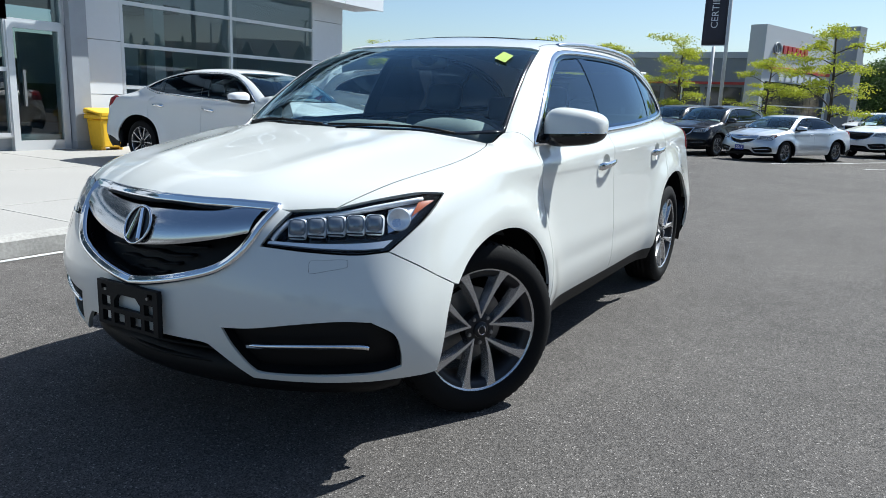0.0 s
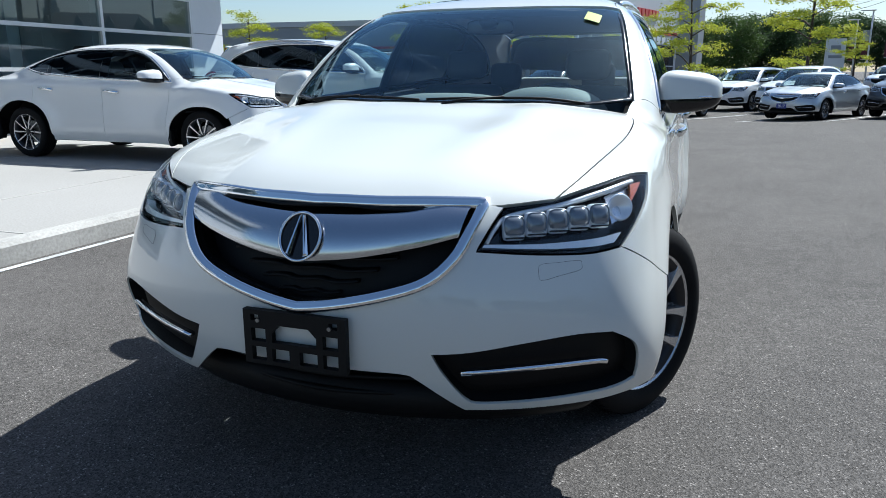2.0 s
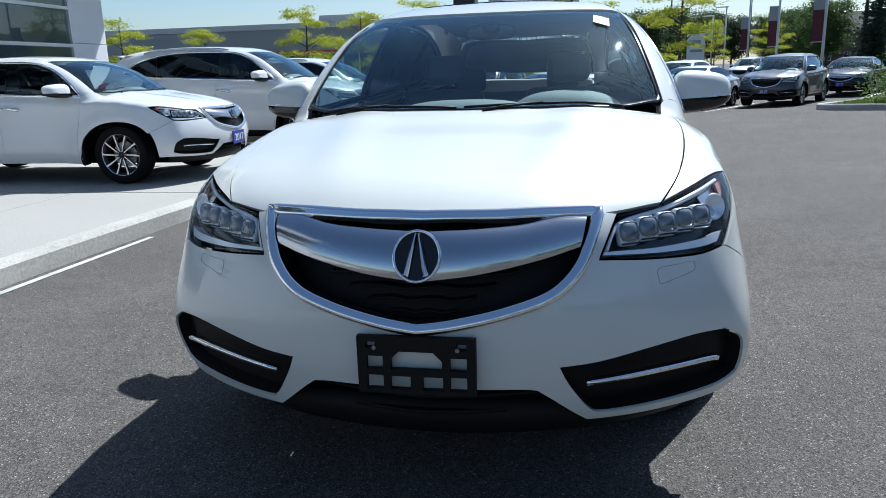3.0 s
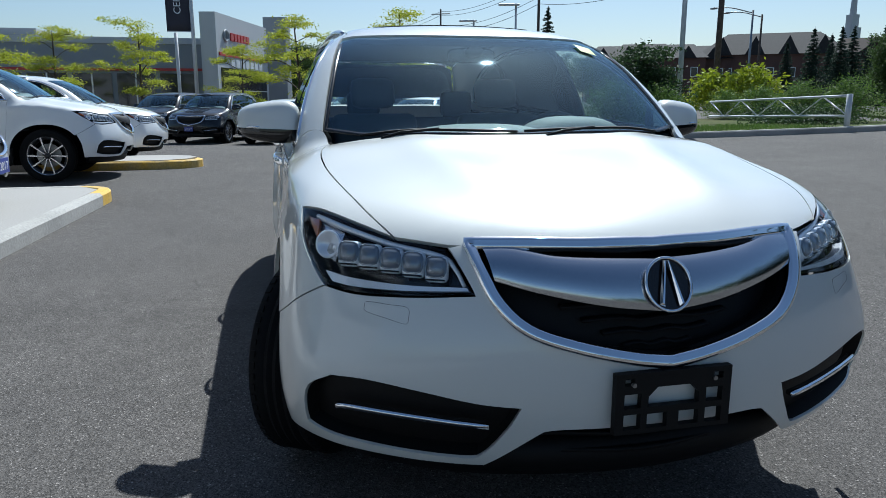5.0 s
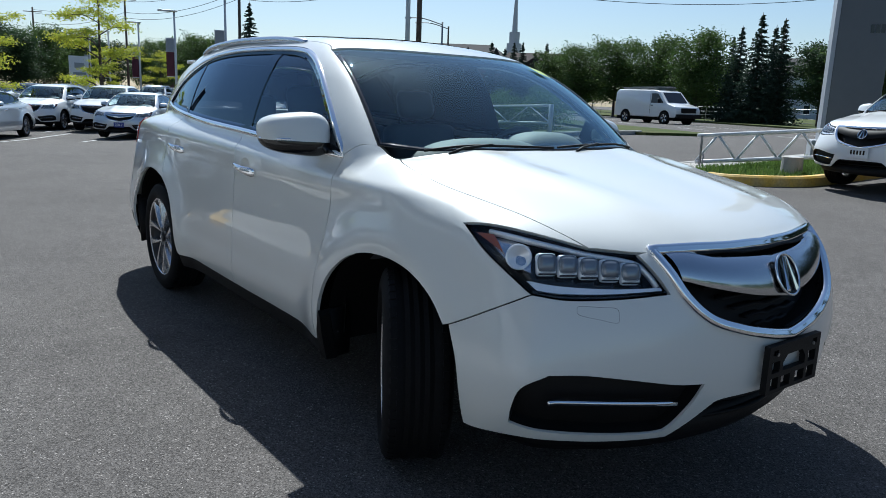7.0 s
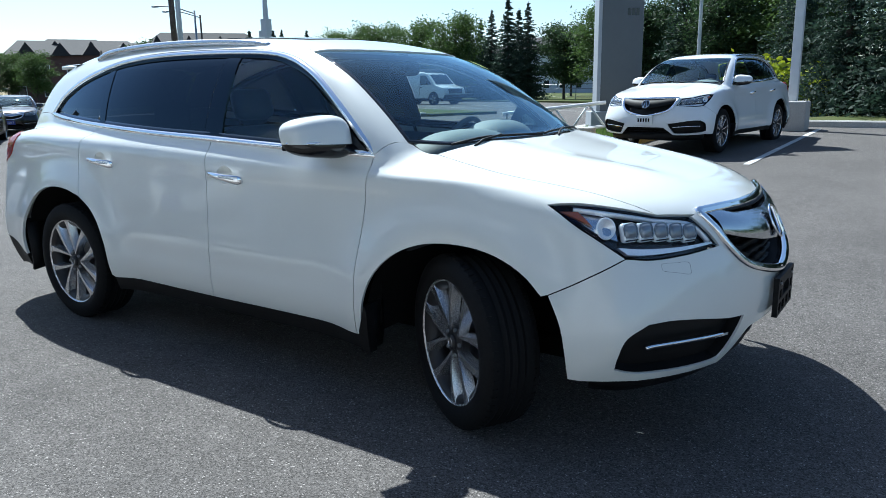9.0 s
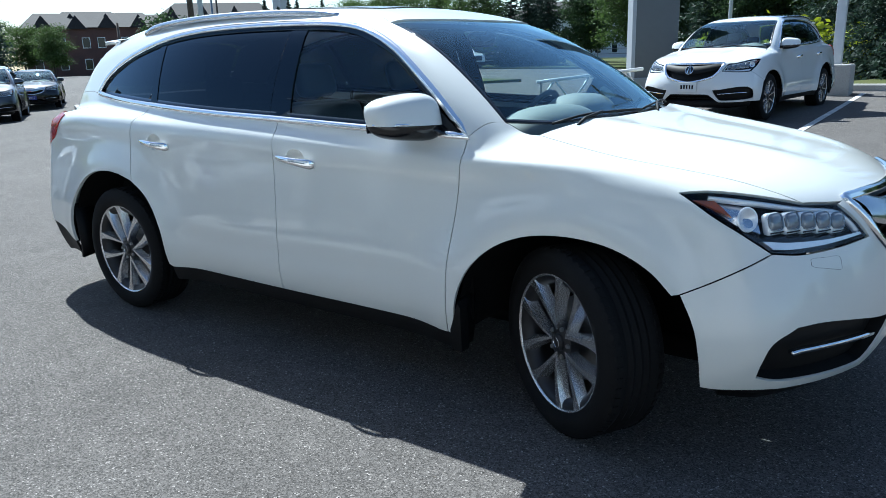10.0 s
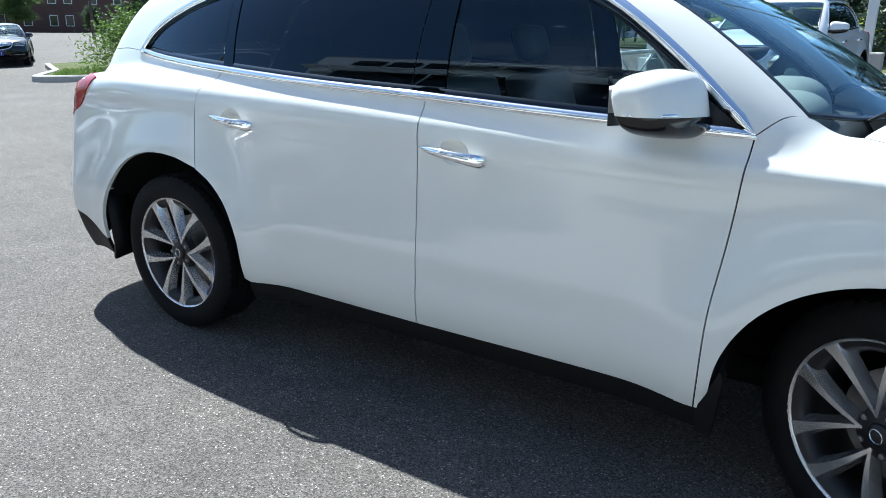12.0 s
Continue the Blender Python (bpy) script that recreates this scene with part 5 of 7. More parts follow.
M_ASPHALT = asphalt()
M_CONCRETE = plain("pale_concrete", (0.32, 0.306, 0.288), 0.85, grain=0.12, scale=60, bump=0.25, second=(0.30, 0.288, 0.27), second_scale=0.6)
M_KERB = plain("kerb_concrete", (0.40, 0.385, 0.36), 0.9, grain=0.16, scale=45, bump=0.4, second=(0.31, 0.30, 0.28), second_scale=1.5)
M_YELLOW = plain("worn_yellow_paint", (0.62, 0.38, 0.05), 0.7, grain=0.15, scale=30, bump=0.3, second=(0.50, 0.36, 0.14), second_scale=4)
M_LINE = plain("worn_white_line", (0.55, 0.55, 0.54), 0.8, grain=0.25, scale=60, second=(0.33, 0.33, 0.33), second_scale=5)
M_GRASS = plain("grass", (0.046, 0.070, 0.018), 0.95, grain=0.45, scale=30, bump=0.8, second=(0.075, 0.078, 0.030), second_scale=0.7, spec=0.1)
M_PYLON = plain("charcoal_metal_panel", (0.085, 0.094, 0.104), 0.45, grain=0.03, scale=8)
M_PANEL = plain("white_metal_panel", (0.66, 0.68, 0.70), 0.4, grain=0.015, scale=8, second=(0.62, 0.64, 0.67), second_scale=0.5)
M_GREYPANEL = plain("grey_metal_panel", (0.30, 0.32, 0.35), 0.4, grain=0.03, scale=8)
M_FRAME = plain("aluminium_frame", (0.62, 0.63, 0.64), 0.35, 0.4)
M_ROOM = plain("showroom_interior", (0.16, 0.17, 0.17), 0.8, grain=0.2, scale=2.0)
M_SHOPGLASS = glassy("shop_glass", (0.42, 0.52, 0.52), (1.0, 1.0, 1.0), 1.75)
M_BRICK = plain("brown_brick", (0.13, 0.065, 0.05), 0.85, grain=0.2, scale=12, second=(0.10, 0.055, 0.045), second_scale=0.8)
M_ROOF = plain("grey_shingle", (0.032, 0.030, 0.031), 0.9, grain=0.2, scale=6)
M_BROWNROOF = plain("brown_shingle", (0.035, 0.022, 0.018), 0.9, grain=0.2, scale=6)
M_STUCCO = plain("pale_grey_render", (0.50, 0.52, 0.54), 0.7, grain=0.03, scale=3)
M_MIDGREY = plain("mid_grey_cladding", (0.27, 0.29, 0.31), 0.6, grain=0.04, scale=3)
M_WINDOW = plain("dark_window", (0.02, 0.025, 0.03), 0.08)
M_BANNER = plain("dark_banner_cloth", (0.035, 0.035, 0.05), 0.8, grain=0.1, scale=20)
M_BANNERRED = plain("maroon_banner_cloth", (0.09, 0.02, 0.03), 0.8, grain=0.1, scale=20)
M_REDSIGN = plain("red_sign", (0.45, 0.03, 0.03), 0.4)
M_WOODPOLE = plain("weathered_wood_pole", (0.10, 0.075, 0.06), 0.9, grain=0.3, scale=8, bump=0.4)
M_POLE = plain("painted_pole", (0.55, 0.56, 0.57), 0.45, grain=0.05, scale=5)
M_BIN = plain("yellow_bin_plastic", (0.75, 0.45, 0.015), 0.45, grain=0.04, scale=20)
M_WIRE = plain("cable", (0.02, 0.02, 0.02), 0.8)


def sheet(name, outline, lift, mat, step=2.0, skirt=0.0, label="", category="", kind="structure", top=gz):
    """A flat-topped piece that follows the ground inside an outline of (x, y), with upright edges."""
    from mathutils.geometry import delaunay_2d_cdt
    pts = []
    for (x0, y0), (x1, y1) in zip(outline, outline[1:] + outline[:1]):
        k = max(1, int(math.hypot(x1 - x0, y1 - y0) / step))
        pts += [(x0 + (x1 - x0) * i / k, y0 + (y1 - y0) * i / k) for i in range(k)]
    poly = np.array(pts)
    gx, gy = np.meshgrid(np.arange(poly[:, 0].min() + step / 2, poly[:, 0].max(), step), np.arange(poly[:, 1].min() + step / 2, poly[:, 1].max(), step))
    inner = np.stack([gx.ravel(), gy.ravel()], -1)
    inner = inner[inside_poly(inner, poly)]
    n = len(poly)
    vs, es, fs, *_ = delaunay_2d_cdt([Vector(map(float, p)) for p in np.concatenate([poly, inner])], [(i, (i + 1) % n) for i in range(n)], [], 1, 1e-5)
    verts = [(v.x, v.y, top(v.x, v.y) + lift) for v in vs]
    faces = [tuple(f) for f in fs]
    if skirt:
        k = len(verts)
        verts += [(x, y, top(x, y) + lift) for x, y in pts] + [(x, y, top(x, y) + lift - skirt) for x, y in pts]
        faces += [(k + i, k + (i + 1) % n, k + n + (i + 1) % n, k + n + i) for i in range(n)]
    ob = tag_mesh(name, verts, faces, mat, smooth=False)
    bm = bmesh.new()
    bm.from_mesh(ob.data)
    bmesh.ops.recalc_face_normals(bm, faces=bm.faces)
    if sum(f.normal.z for f in bm.faces) < 0:
        bmesh.ops.reverse_faces(bm, faces=bm.faces)
    bm.to_mesh(ob.data)
    bm.free()
    return tagged(ob, label, category, kind=kind)


def kerb(name, path, mat, height=.13, width=.16, label=""):
    run = catmull(path, 4)
    p3 = [Vector((p[0], p[1], gz(p[0], p[1]))) for p in run]
    v, f = sweep(p3, [(-width / 2, -.05), (width / 2, -.05), (width / 2, height - .03), (width / 2 - .03, height), (-width / 2 + .02, height), (-width / 2, height - .02)])
    return tagged(tag_mesh(name, v, f, mat, smooth=False), label or "concrete kerb along the paved edge", "kerb", kind="structure")


xs = [-1500, -300, -100, -60, -40, -30, -24, -21, -18, -15, -12, -9, -4, 0, 4, 10, 30, 100, 300, 1500]
ys = [-1500, -300, -60, -20, -8, -2, 1.5, 3, 4, 6, 8, 10, 12, 13, 14, 16, 19, 22, 30, 60, 150, 400, 1500]
gv = [(x, y, gz(x, y)) for y in ys for x in xs]
gf = [(j * len(xs) + i, j * len(xs) + i + 1, (j + 1) * len(xs) + i + 1, (j + 1) * len(xs) + i) for j in range(len(ys) - 1) for i in range(len(xs) - 1)]
tagged(tag_mesh("ground", gv, gf, M_ASPHALT), "grey worn asphalt of a car park", "ground", kind="structure")

# concrete apron before the dealership
APRON = .15
flat_top = lambda x, y: 0.0
sheet("pavement", [(9, -10.6), (9, -3.44), (1, -3.32), (-2, -3.20), (-5.6, -3.06), (-5.95, -3.3), (-5.95, -10.6)], APRON, M_CONCRETE, 2.0, .17, "pale concrete apron before the showroom", "pavement", top=flat_top)
kerb("kerb_1", [(9, -3.44, 0), (1, -3.32, 0), (-2, -3.19, 0), (-5.2, -3.0, 0)], M_KERB, .152)
kerb("kerb_2", [(-5.2, -3.0, 0), (-5.72, -3.01, 0), (-5.98, -3.3, 0)], M_YELLOW, .153, label="worn yellow painted kerb end")
kerb("kerb_3", [(-5.98, -3.3, 0), (-6.0, -6, 0), (-6.0, -10.4, 0)], M_KERB, .152)
for k, (x0, x1, y0, y1) in enumerate(((9, -5.9, -4.75, -4.74), (9, -5.9, -7.55, -7.54))):
    part("joint", boxes((x1, x0, y0, y1 + .012, APRON, APRON + .003)), M_KERB)["kind"] = "structure"
for x in (6.4, 3.4, .4, -2.6):
    part("joint", boxes((x, x + .02, -10.4, -3.3, APRON, APRON + .0035)), M_KERB)["kind"] = "structure"
sheet("edge_line", [(-1.2, -3.08), (-1.2, -3.03), (1, -3.13), (9, -3.25), (9, -3.31), (1, -3.19)], .005, M_LINE, 1.0, 0, "worn white edge line along the kerb", "line", top=flat_top)

# planted islands
isl = [(-11.2, -9), (-11.2, -2.9), (-10.95, -2.5), (-10.6, -2.35), (-10.2, -2.5), (-9.95, -2.9), (-9.95, -9)]
sheet("island_1", isl, .14, M_CONCRETE, 1.0, .16, "concrete parking island", "island", top=flat_top)
kerb("kerb_4", [(-11.25, -3.4, 0), (-11.15, -2.75, 0), (-10.6, -2.32, 0), (-10.05, -2.6, 0), (-9.9, -3.6, 0), (-9.9, -5, 0)], M_YELLOW, .148, label="worn yellow painted island kerb")
isl2 = [(-19.6, 8.85), (-17.9, 7.55), (-17.3, 7.15), (-16.2, 7.4), (-14.2, 9.0), (-13.1, 11), (-12.4, 14.4), (-13.5, 19.4), (-24, 19.8), (-24, 11)]
sheet("lawn_1", isl2, .13, M_GRASS, 1.0, .15, "grass verge with shrubs", "lawn")
kerb("kerb_5", [(x, y, 0) for x, y in [(-24, 10.95), (-20.9, 9.42), (-19.65, 8.78), (-18.0, 7.45), (-17.4, 7.05), (-16.2, 7.3), (-14.15, 8.9), (-13.0, 11), (-12.3, 14.4), (-13.4, 19.4)]], M_KERB, .16)
isl3 = [(-3.75, 8.28), (-3.4, 8.2), (-2.8, 8.25), (-2.3, 8.75), (-2.1, 9.3), (-2.1, 14.6), (-3.75, 14.8)]
sheet("lawn_2", isl3, .13, M_GRASS, .8, .15, "grass island beside the entrance", "lawn")
sheet("path", [(-4.4, 8.85), (-4.1, 8.45), (-3.75, 8.28), (-3.75, 14.8), (-4.2, 14.8), (-4.4, 11.0)], .14, M_CONCRETE, 1.0, .16, "concrete strip under the gate", "path")
kerb("kerb_6", [(x, y, 0) for x, y in [(-3.2, 8.12), (-2.78, 8.18), (-2.22, 8.7), (-2.02, 9.3), (-2.0, 11.0), (-2.0, 14.6)]], M_YELLOW, .16, label="worn yellow painted island kerb")
kerb("kerb_8", [(x, y, 0) for x, y in [(-4.45, 11.0), (-4.46, 8.85), (-4.13, 8.38), (-3.7, 8.2), (-3.2, 8.12)]], M_KERB, .15)
kerb("kerb_7", [(x, y, 0) for x, y in [(-.4, 15.4), (3, 15.3), (9, 15.2), (18, 15)]], M_KERB, .15)
sheet("lawn_3", [(-.5, 15.45), (20, 15.05), (20, 30), (4, 26)], .13, M_GRASS, 1.5, .15, "grass bank under the evergreens", "lawn")
# road, verges
rd = Vector((.89, -.456, 0))
rn = Vector((.456, .89, 0))
def strip(a, b, t0, t1):
    return [tuple((rn * s + rd * t).xy) for s, t in ((a, t0), (a, t1), (b, t1), (b, t0))]
sheet("verge_1", strip(10.8, 13.6, -70, -19.5), .10, M_GRASS, 2.0, .12, "grass median beside the road", "verge")
sheet("verge_2", strip(27.5, 75, -160, 60), .10, M_GRASS, 5.0, .12, "grass verge along the far side of the road", "verge")
for a in (20.8,):
    sheet("road_line", strip(a, a + .12, -120, 50), .006, M_LINE, 4.0, 0, "white road line", "line")
for k in range(14):
    sheet("lane_dash", strip(17.4, 17.52, -70 + 8 * k, -67 + 8 * k), .006, M_LINE, 2.0, 0, "white lane dash", "line")
# parking bay lines
for (x0, y0), (x1, y1) in (((.55, 8.2), (.66, 14.7)), ((-18.9, -.35), (-24.2, 2.6)), ((-19.2, 2.0), (-23.6, 4.4)), ((-19.6, 4.4), (-24.2, 7.0)), ((-20.6, -3.0), (-25.2, -.9)), ((-25.0, 1.9), (-29, 4.3))):
    d = Vector((x1 - x0, y1 - y0, 0)).normalized()
    q = Vector((-d.y, d.x, 0)) * .05
    sheet("bay_line", [(x0 - q.x, y0 - q.y), (x1 - q.x, y1 - q.y), (x1 + q.x, y1 + q.y), (x0 + q.x, y0 + q.y)], .009, M_LINE, 1.0, 0, "worn white parking line", "line")

# ---- dealership building ----
FY = -10.35
bld = new("building")
tagged(bld, "white panelled showroom building with a large glazed front", "building")
def slab(name, x0, x1, y0, y1, z0, z1, mat, parent=bld, label="", bevel=0.0):
    return part(name, boxes((x0, x1, y0, y1, z0, z1), bevel=bevel), mat, parent, label)
END = -11.75
# wall panels, each with its own edges
def cladding(x0, x1, z0, z1, nx, nz, y=FY, gap=.012):
    for i in range(nx):
        for j in range(nz):
            slab("panel", x0 + (x1 - x0) * i / nx + gap / 2, x0 + (x1 - x0) * (i + 1) / nx - gap / 2, y - .10, y, z0 + (z1 - z0) * j / nz + gap / 2, z0 + (z1 - z0) * (j + 1) / nz - gap / 2, M_PANEL)
cladding(END, -10.58, .15, 9.0, 1, 9)
cladding(-5.12, -4.32, .15, 9.0, 1, 9)
cladding(-10.58, -5.12, 7.5, 9.0, 3, 1)
cladding(-2.95, 9.0, 2.75, 3.35, 6, 1)
cladding(-4.32, 9.0, 7.5, 9.0, 7, 1)
cladding(-4.32, 9.0, 4.3, 4.9, 7, 1)
cladding(2.0, 9.0, .15, 2.75, 4, 2)
slab("wall", END, 9.0, -10.75, FY - .11, .0, .42, M_MIDGREY)
slab("column", -4.30, -3.98, FY - .1, FY + .16, .15, 9.0, M_GREYPANEL)
slab("base", -4.32, -3.96, FY - .1, FY + .2, .15, .30, M_MIDGREY)
slab("back_wall", END, 9, -20, -19.8, 0, 2.0, M_ROOM)
for k in range(12):
    slab("back_mullion", END + 1.88 * k, END + 1.88 * k + .09, -19.95, -19.85, 2.0, 9.0, M_FRAME)
for z in (3.6, 5.2, 6.9):
    slab("back_transom", END, 9, -19.93, -19.87, z, z + .09, M_FRAME)
slab("end_wall", END - .0, END + .2, -19.8, FY - .1, 0, 9.0, M_PANEL)
slab("side_wall", 8.8, 9, -19.8, FY - .1, 0, 9.0, M_PANEL)
slab("roof", END, 9, -20, FY - .1, 9.0, 9.2, M_MIDGREY)
slab("floor", END, 9, -19.8, FY - .11, .10, .16, M_ROOM)
slab("upper_floor", END + .2, 8.8, -19.8, -16.4, 3.5, 3.7, M_ROOM)
for x in (-10.2, -7.9, -5.6, -3.2, 0.5):
    slab("inner_column", x - .15, x + .15, -13.1, -12.8, .16, 9.0, M_PANEL)
for k in range(9):
    slab("stair_tread", -9.6 + .28 * k, -9.3 + .28 * k, -16.2, -15.0, .5 + .36 * k, .56 + .36 * k, M_PANEL)
slab("counter", -9.5, -6.5, -14.6, -14.0, .16, 1.25, M_GREYPANEL)
for k in range(4):
    slab("display_board", -10.8 + 1.7 * k, -9.7 + 1.7 * k, -16.0, -15.9, 1.3, 2.5, M_PANEL if k % 2 else M_GREYPANEL)
def glazing(name, x0, x1, zs, xm, y=FY - .03):
    win = slab(name, x0, x1, y - .08, y - .02, zs[0] - .06, zs[0], M_FRAME)
    for z in zs:
        slab("transom", x0, x1, y - .07, y + .03, z - .035, z + .035, M_FRAME, win)
    for x in xm:
        slab("mullion", x - .035, x + .035, y - .07, y + .035, zs[0], zs[-1], M_FRAME, win)
    for a, b in zip(xm[:-1], xm[1:]):
        for c, d in zip(zs[:-1], zs[1:]):
            tag_mesh("pane", [(a, y - .02, c), (b, y - .02, c), (b, y - .02, d), (a, y - .02, d)], [(0, 3, 2, 1)], M_SHOPGLASS, win, smooth=False)
    return win
glazing("window", -10.58, -5.12, [.42, 1.28, 2.06, 2.84, 3.6, 4.9, 6.2, 7.5], [-10.58, -7.85, -5.12])
glazing("window", -2.95, 2.0, [.42, 1.5, 2.75], [-2.95, -1.3, .35, 2.0])
glazing("window", -3.96, -2.95, [2.3, 3.2, 4.3], [-3.96, -2.95])
glazing("window", -2.95, 9.0, [3.38, 4.3], [-2.95, -.5, 2.0, 4.5, 7, 9])
glazing("window", -4.32, 9.0, [4.9, 6.2, 7.5], [-4.32, -2.95, -1.3, .35, 2.0, 4.3, 6.6, 9])
door = slab("door", -3.96, -2.95, FY - .06, FY + .02, 2.18, 2.28, M_FRAME)
for x0, x1 in ((-3.96, -3.84), (-3.06, -2.95)):
    slab("door_frame", x0, x1, FY - .06, FY + .02, .15, 2.18, M_FRAME, door)
slab("door_rail", -3.84, -3.06, FY - .05, FY + .01, .15, .32, M_FRAME, door)
tag_mesh("pane", [(-3.84, FY - .02, .32), (-3.06, FY - .02, .32), (-3.06, FY - .02, 2.18), (-3.84, FY - .02, 2.18)], [(0, 3, 2, 1)], M_SHOPGLASS, door, smooth=False)
slab("door_handle", -3.2, -3.16, FY + .02, FY + .06, .9, 1.5, M_STEEL, door)
slab("fascia", END - .75, -4.4, FY - .2, FY + .75, 3.52, 3.60, M_PANEL)
for k in range(5):
    slab("fascia_panel", END - .75 + 1.62 * k + .008, END - .75 + 1.62 * (k + 1) - .008, FY + .70, FY + .78, 3.50, 4.15, M_PANEL)
for k in range(6):
    slab("louvre", END, 9.0, FY + .12 + .12 * k, FY + .18 + .12 * k, 7.42, 7.50, M_PANEL, label="thin white sun louvre")
for k in range(4):
    slab("louvre_bracket", -10.8 + 5.4 * k, -10.74 + 5.4 * k, FY, FY + .86, 7.50, 7.56, M_FRAME)
for k, (x, w) in enumerate(((-10.4, .85), (-9.3, .75), (-8.3, .80), (-7.3, .78), (-6.3, .85))):
    slab("sign_block", x, x + w, FY + .0, FY + .07, 7.85, 8.65, M_GLOSSBLACK, label="dark raised sign letter block")
for k, (x, z) in enumerate(((3.0, 2.3), (3.0, 1.9), (3.0, 1.5))):
    slab("sign_bar", x, x + .8, FY + .004, FY + .02, z, z + .16, M_GLOSSBLACK)

# yellow grit bin
bin_ = new("grit_bin")
tagged(bin_, "yellow plastic grit bin standing on the concrete", "bin")
def tapered(x0, x1, y0, y1, z0, z1, grow, mat, name, bev=.03):
    bm = boxes((x0, x1, y0, y1, z0, z1), bevel=bev)
    cx, cy = (x0 + x1) / 2, (y0 + y1) / 2
    for v in bm.verts:
        k = 1 + grow * (v.co.z - z0) / (z1 - z0)
        v.co.x, v.co.y = cx + (v.co.x - cx) * k, cy + (v.co.y - cy) * k
    return part(name, bm, mat, bin_)
tapered(-4.62, -4.17, -10.10, -9.72, .20, .70, .16, M_BIN, "body")
tapered(-4.69, -4.10, -10.15, -9.66, .70, .78, 0, M_BIN, "rim", .02)
lid = part("lid", boxes((-4.70, -4.09, -10.16, -9.65, .78, .90), bevel=.04), M_BIN, bin_)
for v in lid.data.vertices:
    if v.co.z > .84:
        v.co.z -= .09 * (v.co.y + 10.16) / .5
for x in (-4.60, -4.25):
    part("foot", boxes((x, x + .08, -10.05, -9.78, .15, .21)), M_BIN, bin_)

# ---- far buildings: second dealership, houses, church ----
toy = new("building")
tagged(toy, "far pale grey dealership with a tall white sign portal", "building")
slab("wall", -60, -43, -42, -3.9, -.5, 4.6, M_MIDGREY, toy)
slab("parapet", -60, -42.9, -42, -3.9, 4.3, 4.65, M_STUCCO, toy)
slab("red_band", -43, -42.86, -40, -4.2, 2.75, 2.9, M_REDSIGN, toy)
for k in range(14):
    y = -7.2 - 2.4 * k
    w = slab("window", -43.02, -42.9, y, y + 2.1, .4, 2.6, M_WINDOW, toy)
    slab("window_frame", -42.9, -42.86, y + 1.0, y + 1.08, .4, 2.6, M_FRAME, w)
slab("roof_unit", -48, -46, -17, -14.5, 4.6, 5.3, M_MIDGREY, toy)
gate_at = Matrix.Translation((-40.0, -3.7, 0)) @ Matrix.Rotation(math.atan2(2.8, -10.0), 4, "Z")


def on_portal(name, u0, u1, v0, v1, z0, z1, mat, label="", parent=None):
    """A slab of the sign portal: u along its face, v inwards from it."""
    return part(name, moved(boxes((u0, u1, v0, v1, z0, z1)), gate_at), mat, parent or toy, label)


on_portal("portal", 0, 10.2, 0, .9, -.5, 5.9, M_STUCCO, "tall pale grey sign portal")
for k in range(8):
    w = on_portal("window", .5 + 1.15 * k, 1.6 + 1.15 * k, -.03, 0, .3, 2.9, M_WINDOW)
    on_portal("window_frame", .5 + 1.15 * k, 1.6 + 1.15 * k, -.05, -.03, 1.55, 1.62, M_FRAME, parent=w)
on_portal("sign_band", .3, 10.0, -.08, 0, 3.55, 3.75, M_REDSIGN)
for k in range(7):
    on_portal("sign_letter", 2.2 + .95 * k, 2.85 + .95 * k, -.07, 0, 2.98, 3.42, M_PANEL)
v, f = sweep([gate_at @ Vector((1.55 + .42 * math.cos(a), -.06, 4.72 + .30 * math.sin(a))) for a in [i * math.pi / 10 for i in range(20)]], ring(.06, 6), True, (0, 1, 0))
tag_mesh("sign_ring", v, f, M_MIDGREY, toy)
v, f = sweep([gate_at @ Vector((1.55 + .18 * math.cos(a), -.06, 4.72 + .28 * math.sin(a))) for a in [i * math.pi / 10 for i in range(20)]], ring(.05, 6), True, (0, 1, 0))
tag_mesh("sign_ring", v, f, M_MIDGREY, toy)
for k in range(6):
    on_portal("sign_letter", 2.4 + .62 * k, 2.85 + .62 * k, -.08, 0, 4.5, 4.95, M_REDSIGN)
on_portal("pillar", 11.6, 12.9, -1.0, .6, -.5, 6.8, M_MIDGREY)

sg = new("sign")
tagged(sg, "far free-standing white and grey dealership sign", "sign")
c = Vector((-71, 11.2, 0))
slab("board", c.x, c.x + .3, c.y - .1, c.y + 1.5, 1.0, 4.1, M_PANEL, sg)
slab("post", c.x, c.x + .28, c.y + .4, c.y + 1.0, 0, 1.0, M_MIDGREY, sg)
slab("sign_mark", c.x + .3, c.x + .32, c.y + .3, c.y + 1.1, 3.0, 3.5, M_MIDGREY, sg)
slab("sign_mark", c.x + .3, c.x + .32, c.y + .15, c.y + 1.25, 2.4, 2.65, M_MIDGREY, sg)


def polar(azimuth, dist, origin=(3.9, -1.0)):
    return origin[0] + dist * math.cos(radians(azimuth)), origin[1] + dist * math.sin(radians(azimuth))


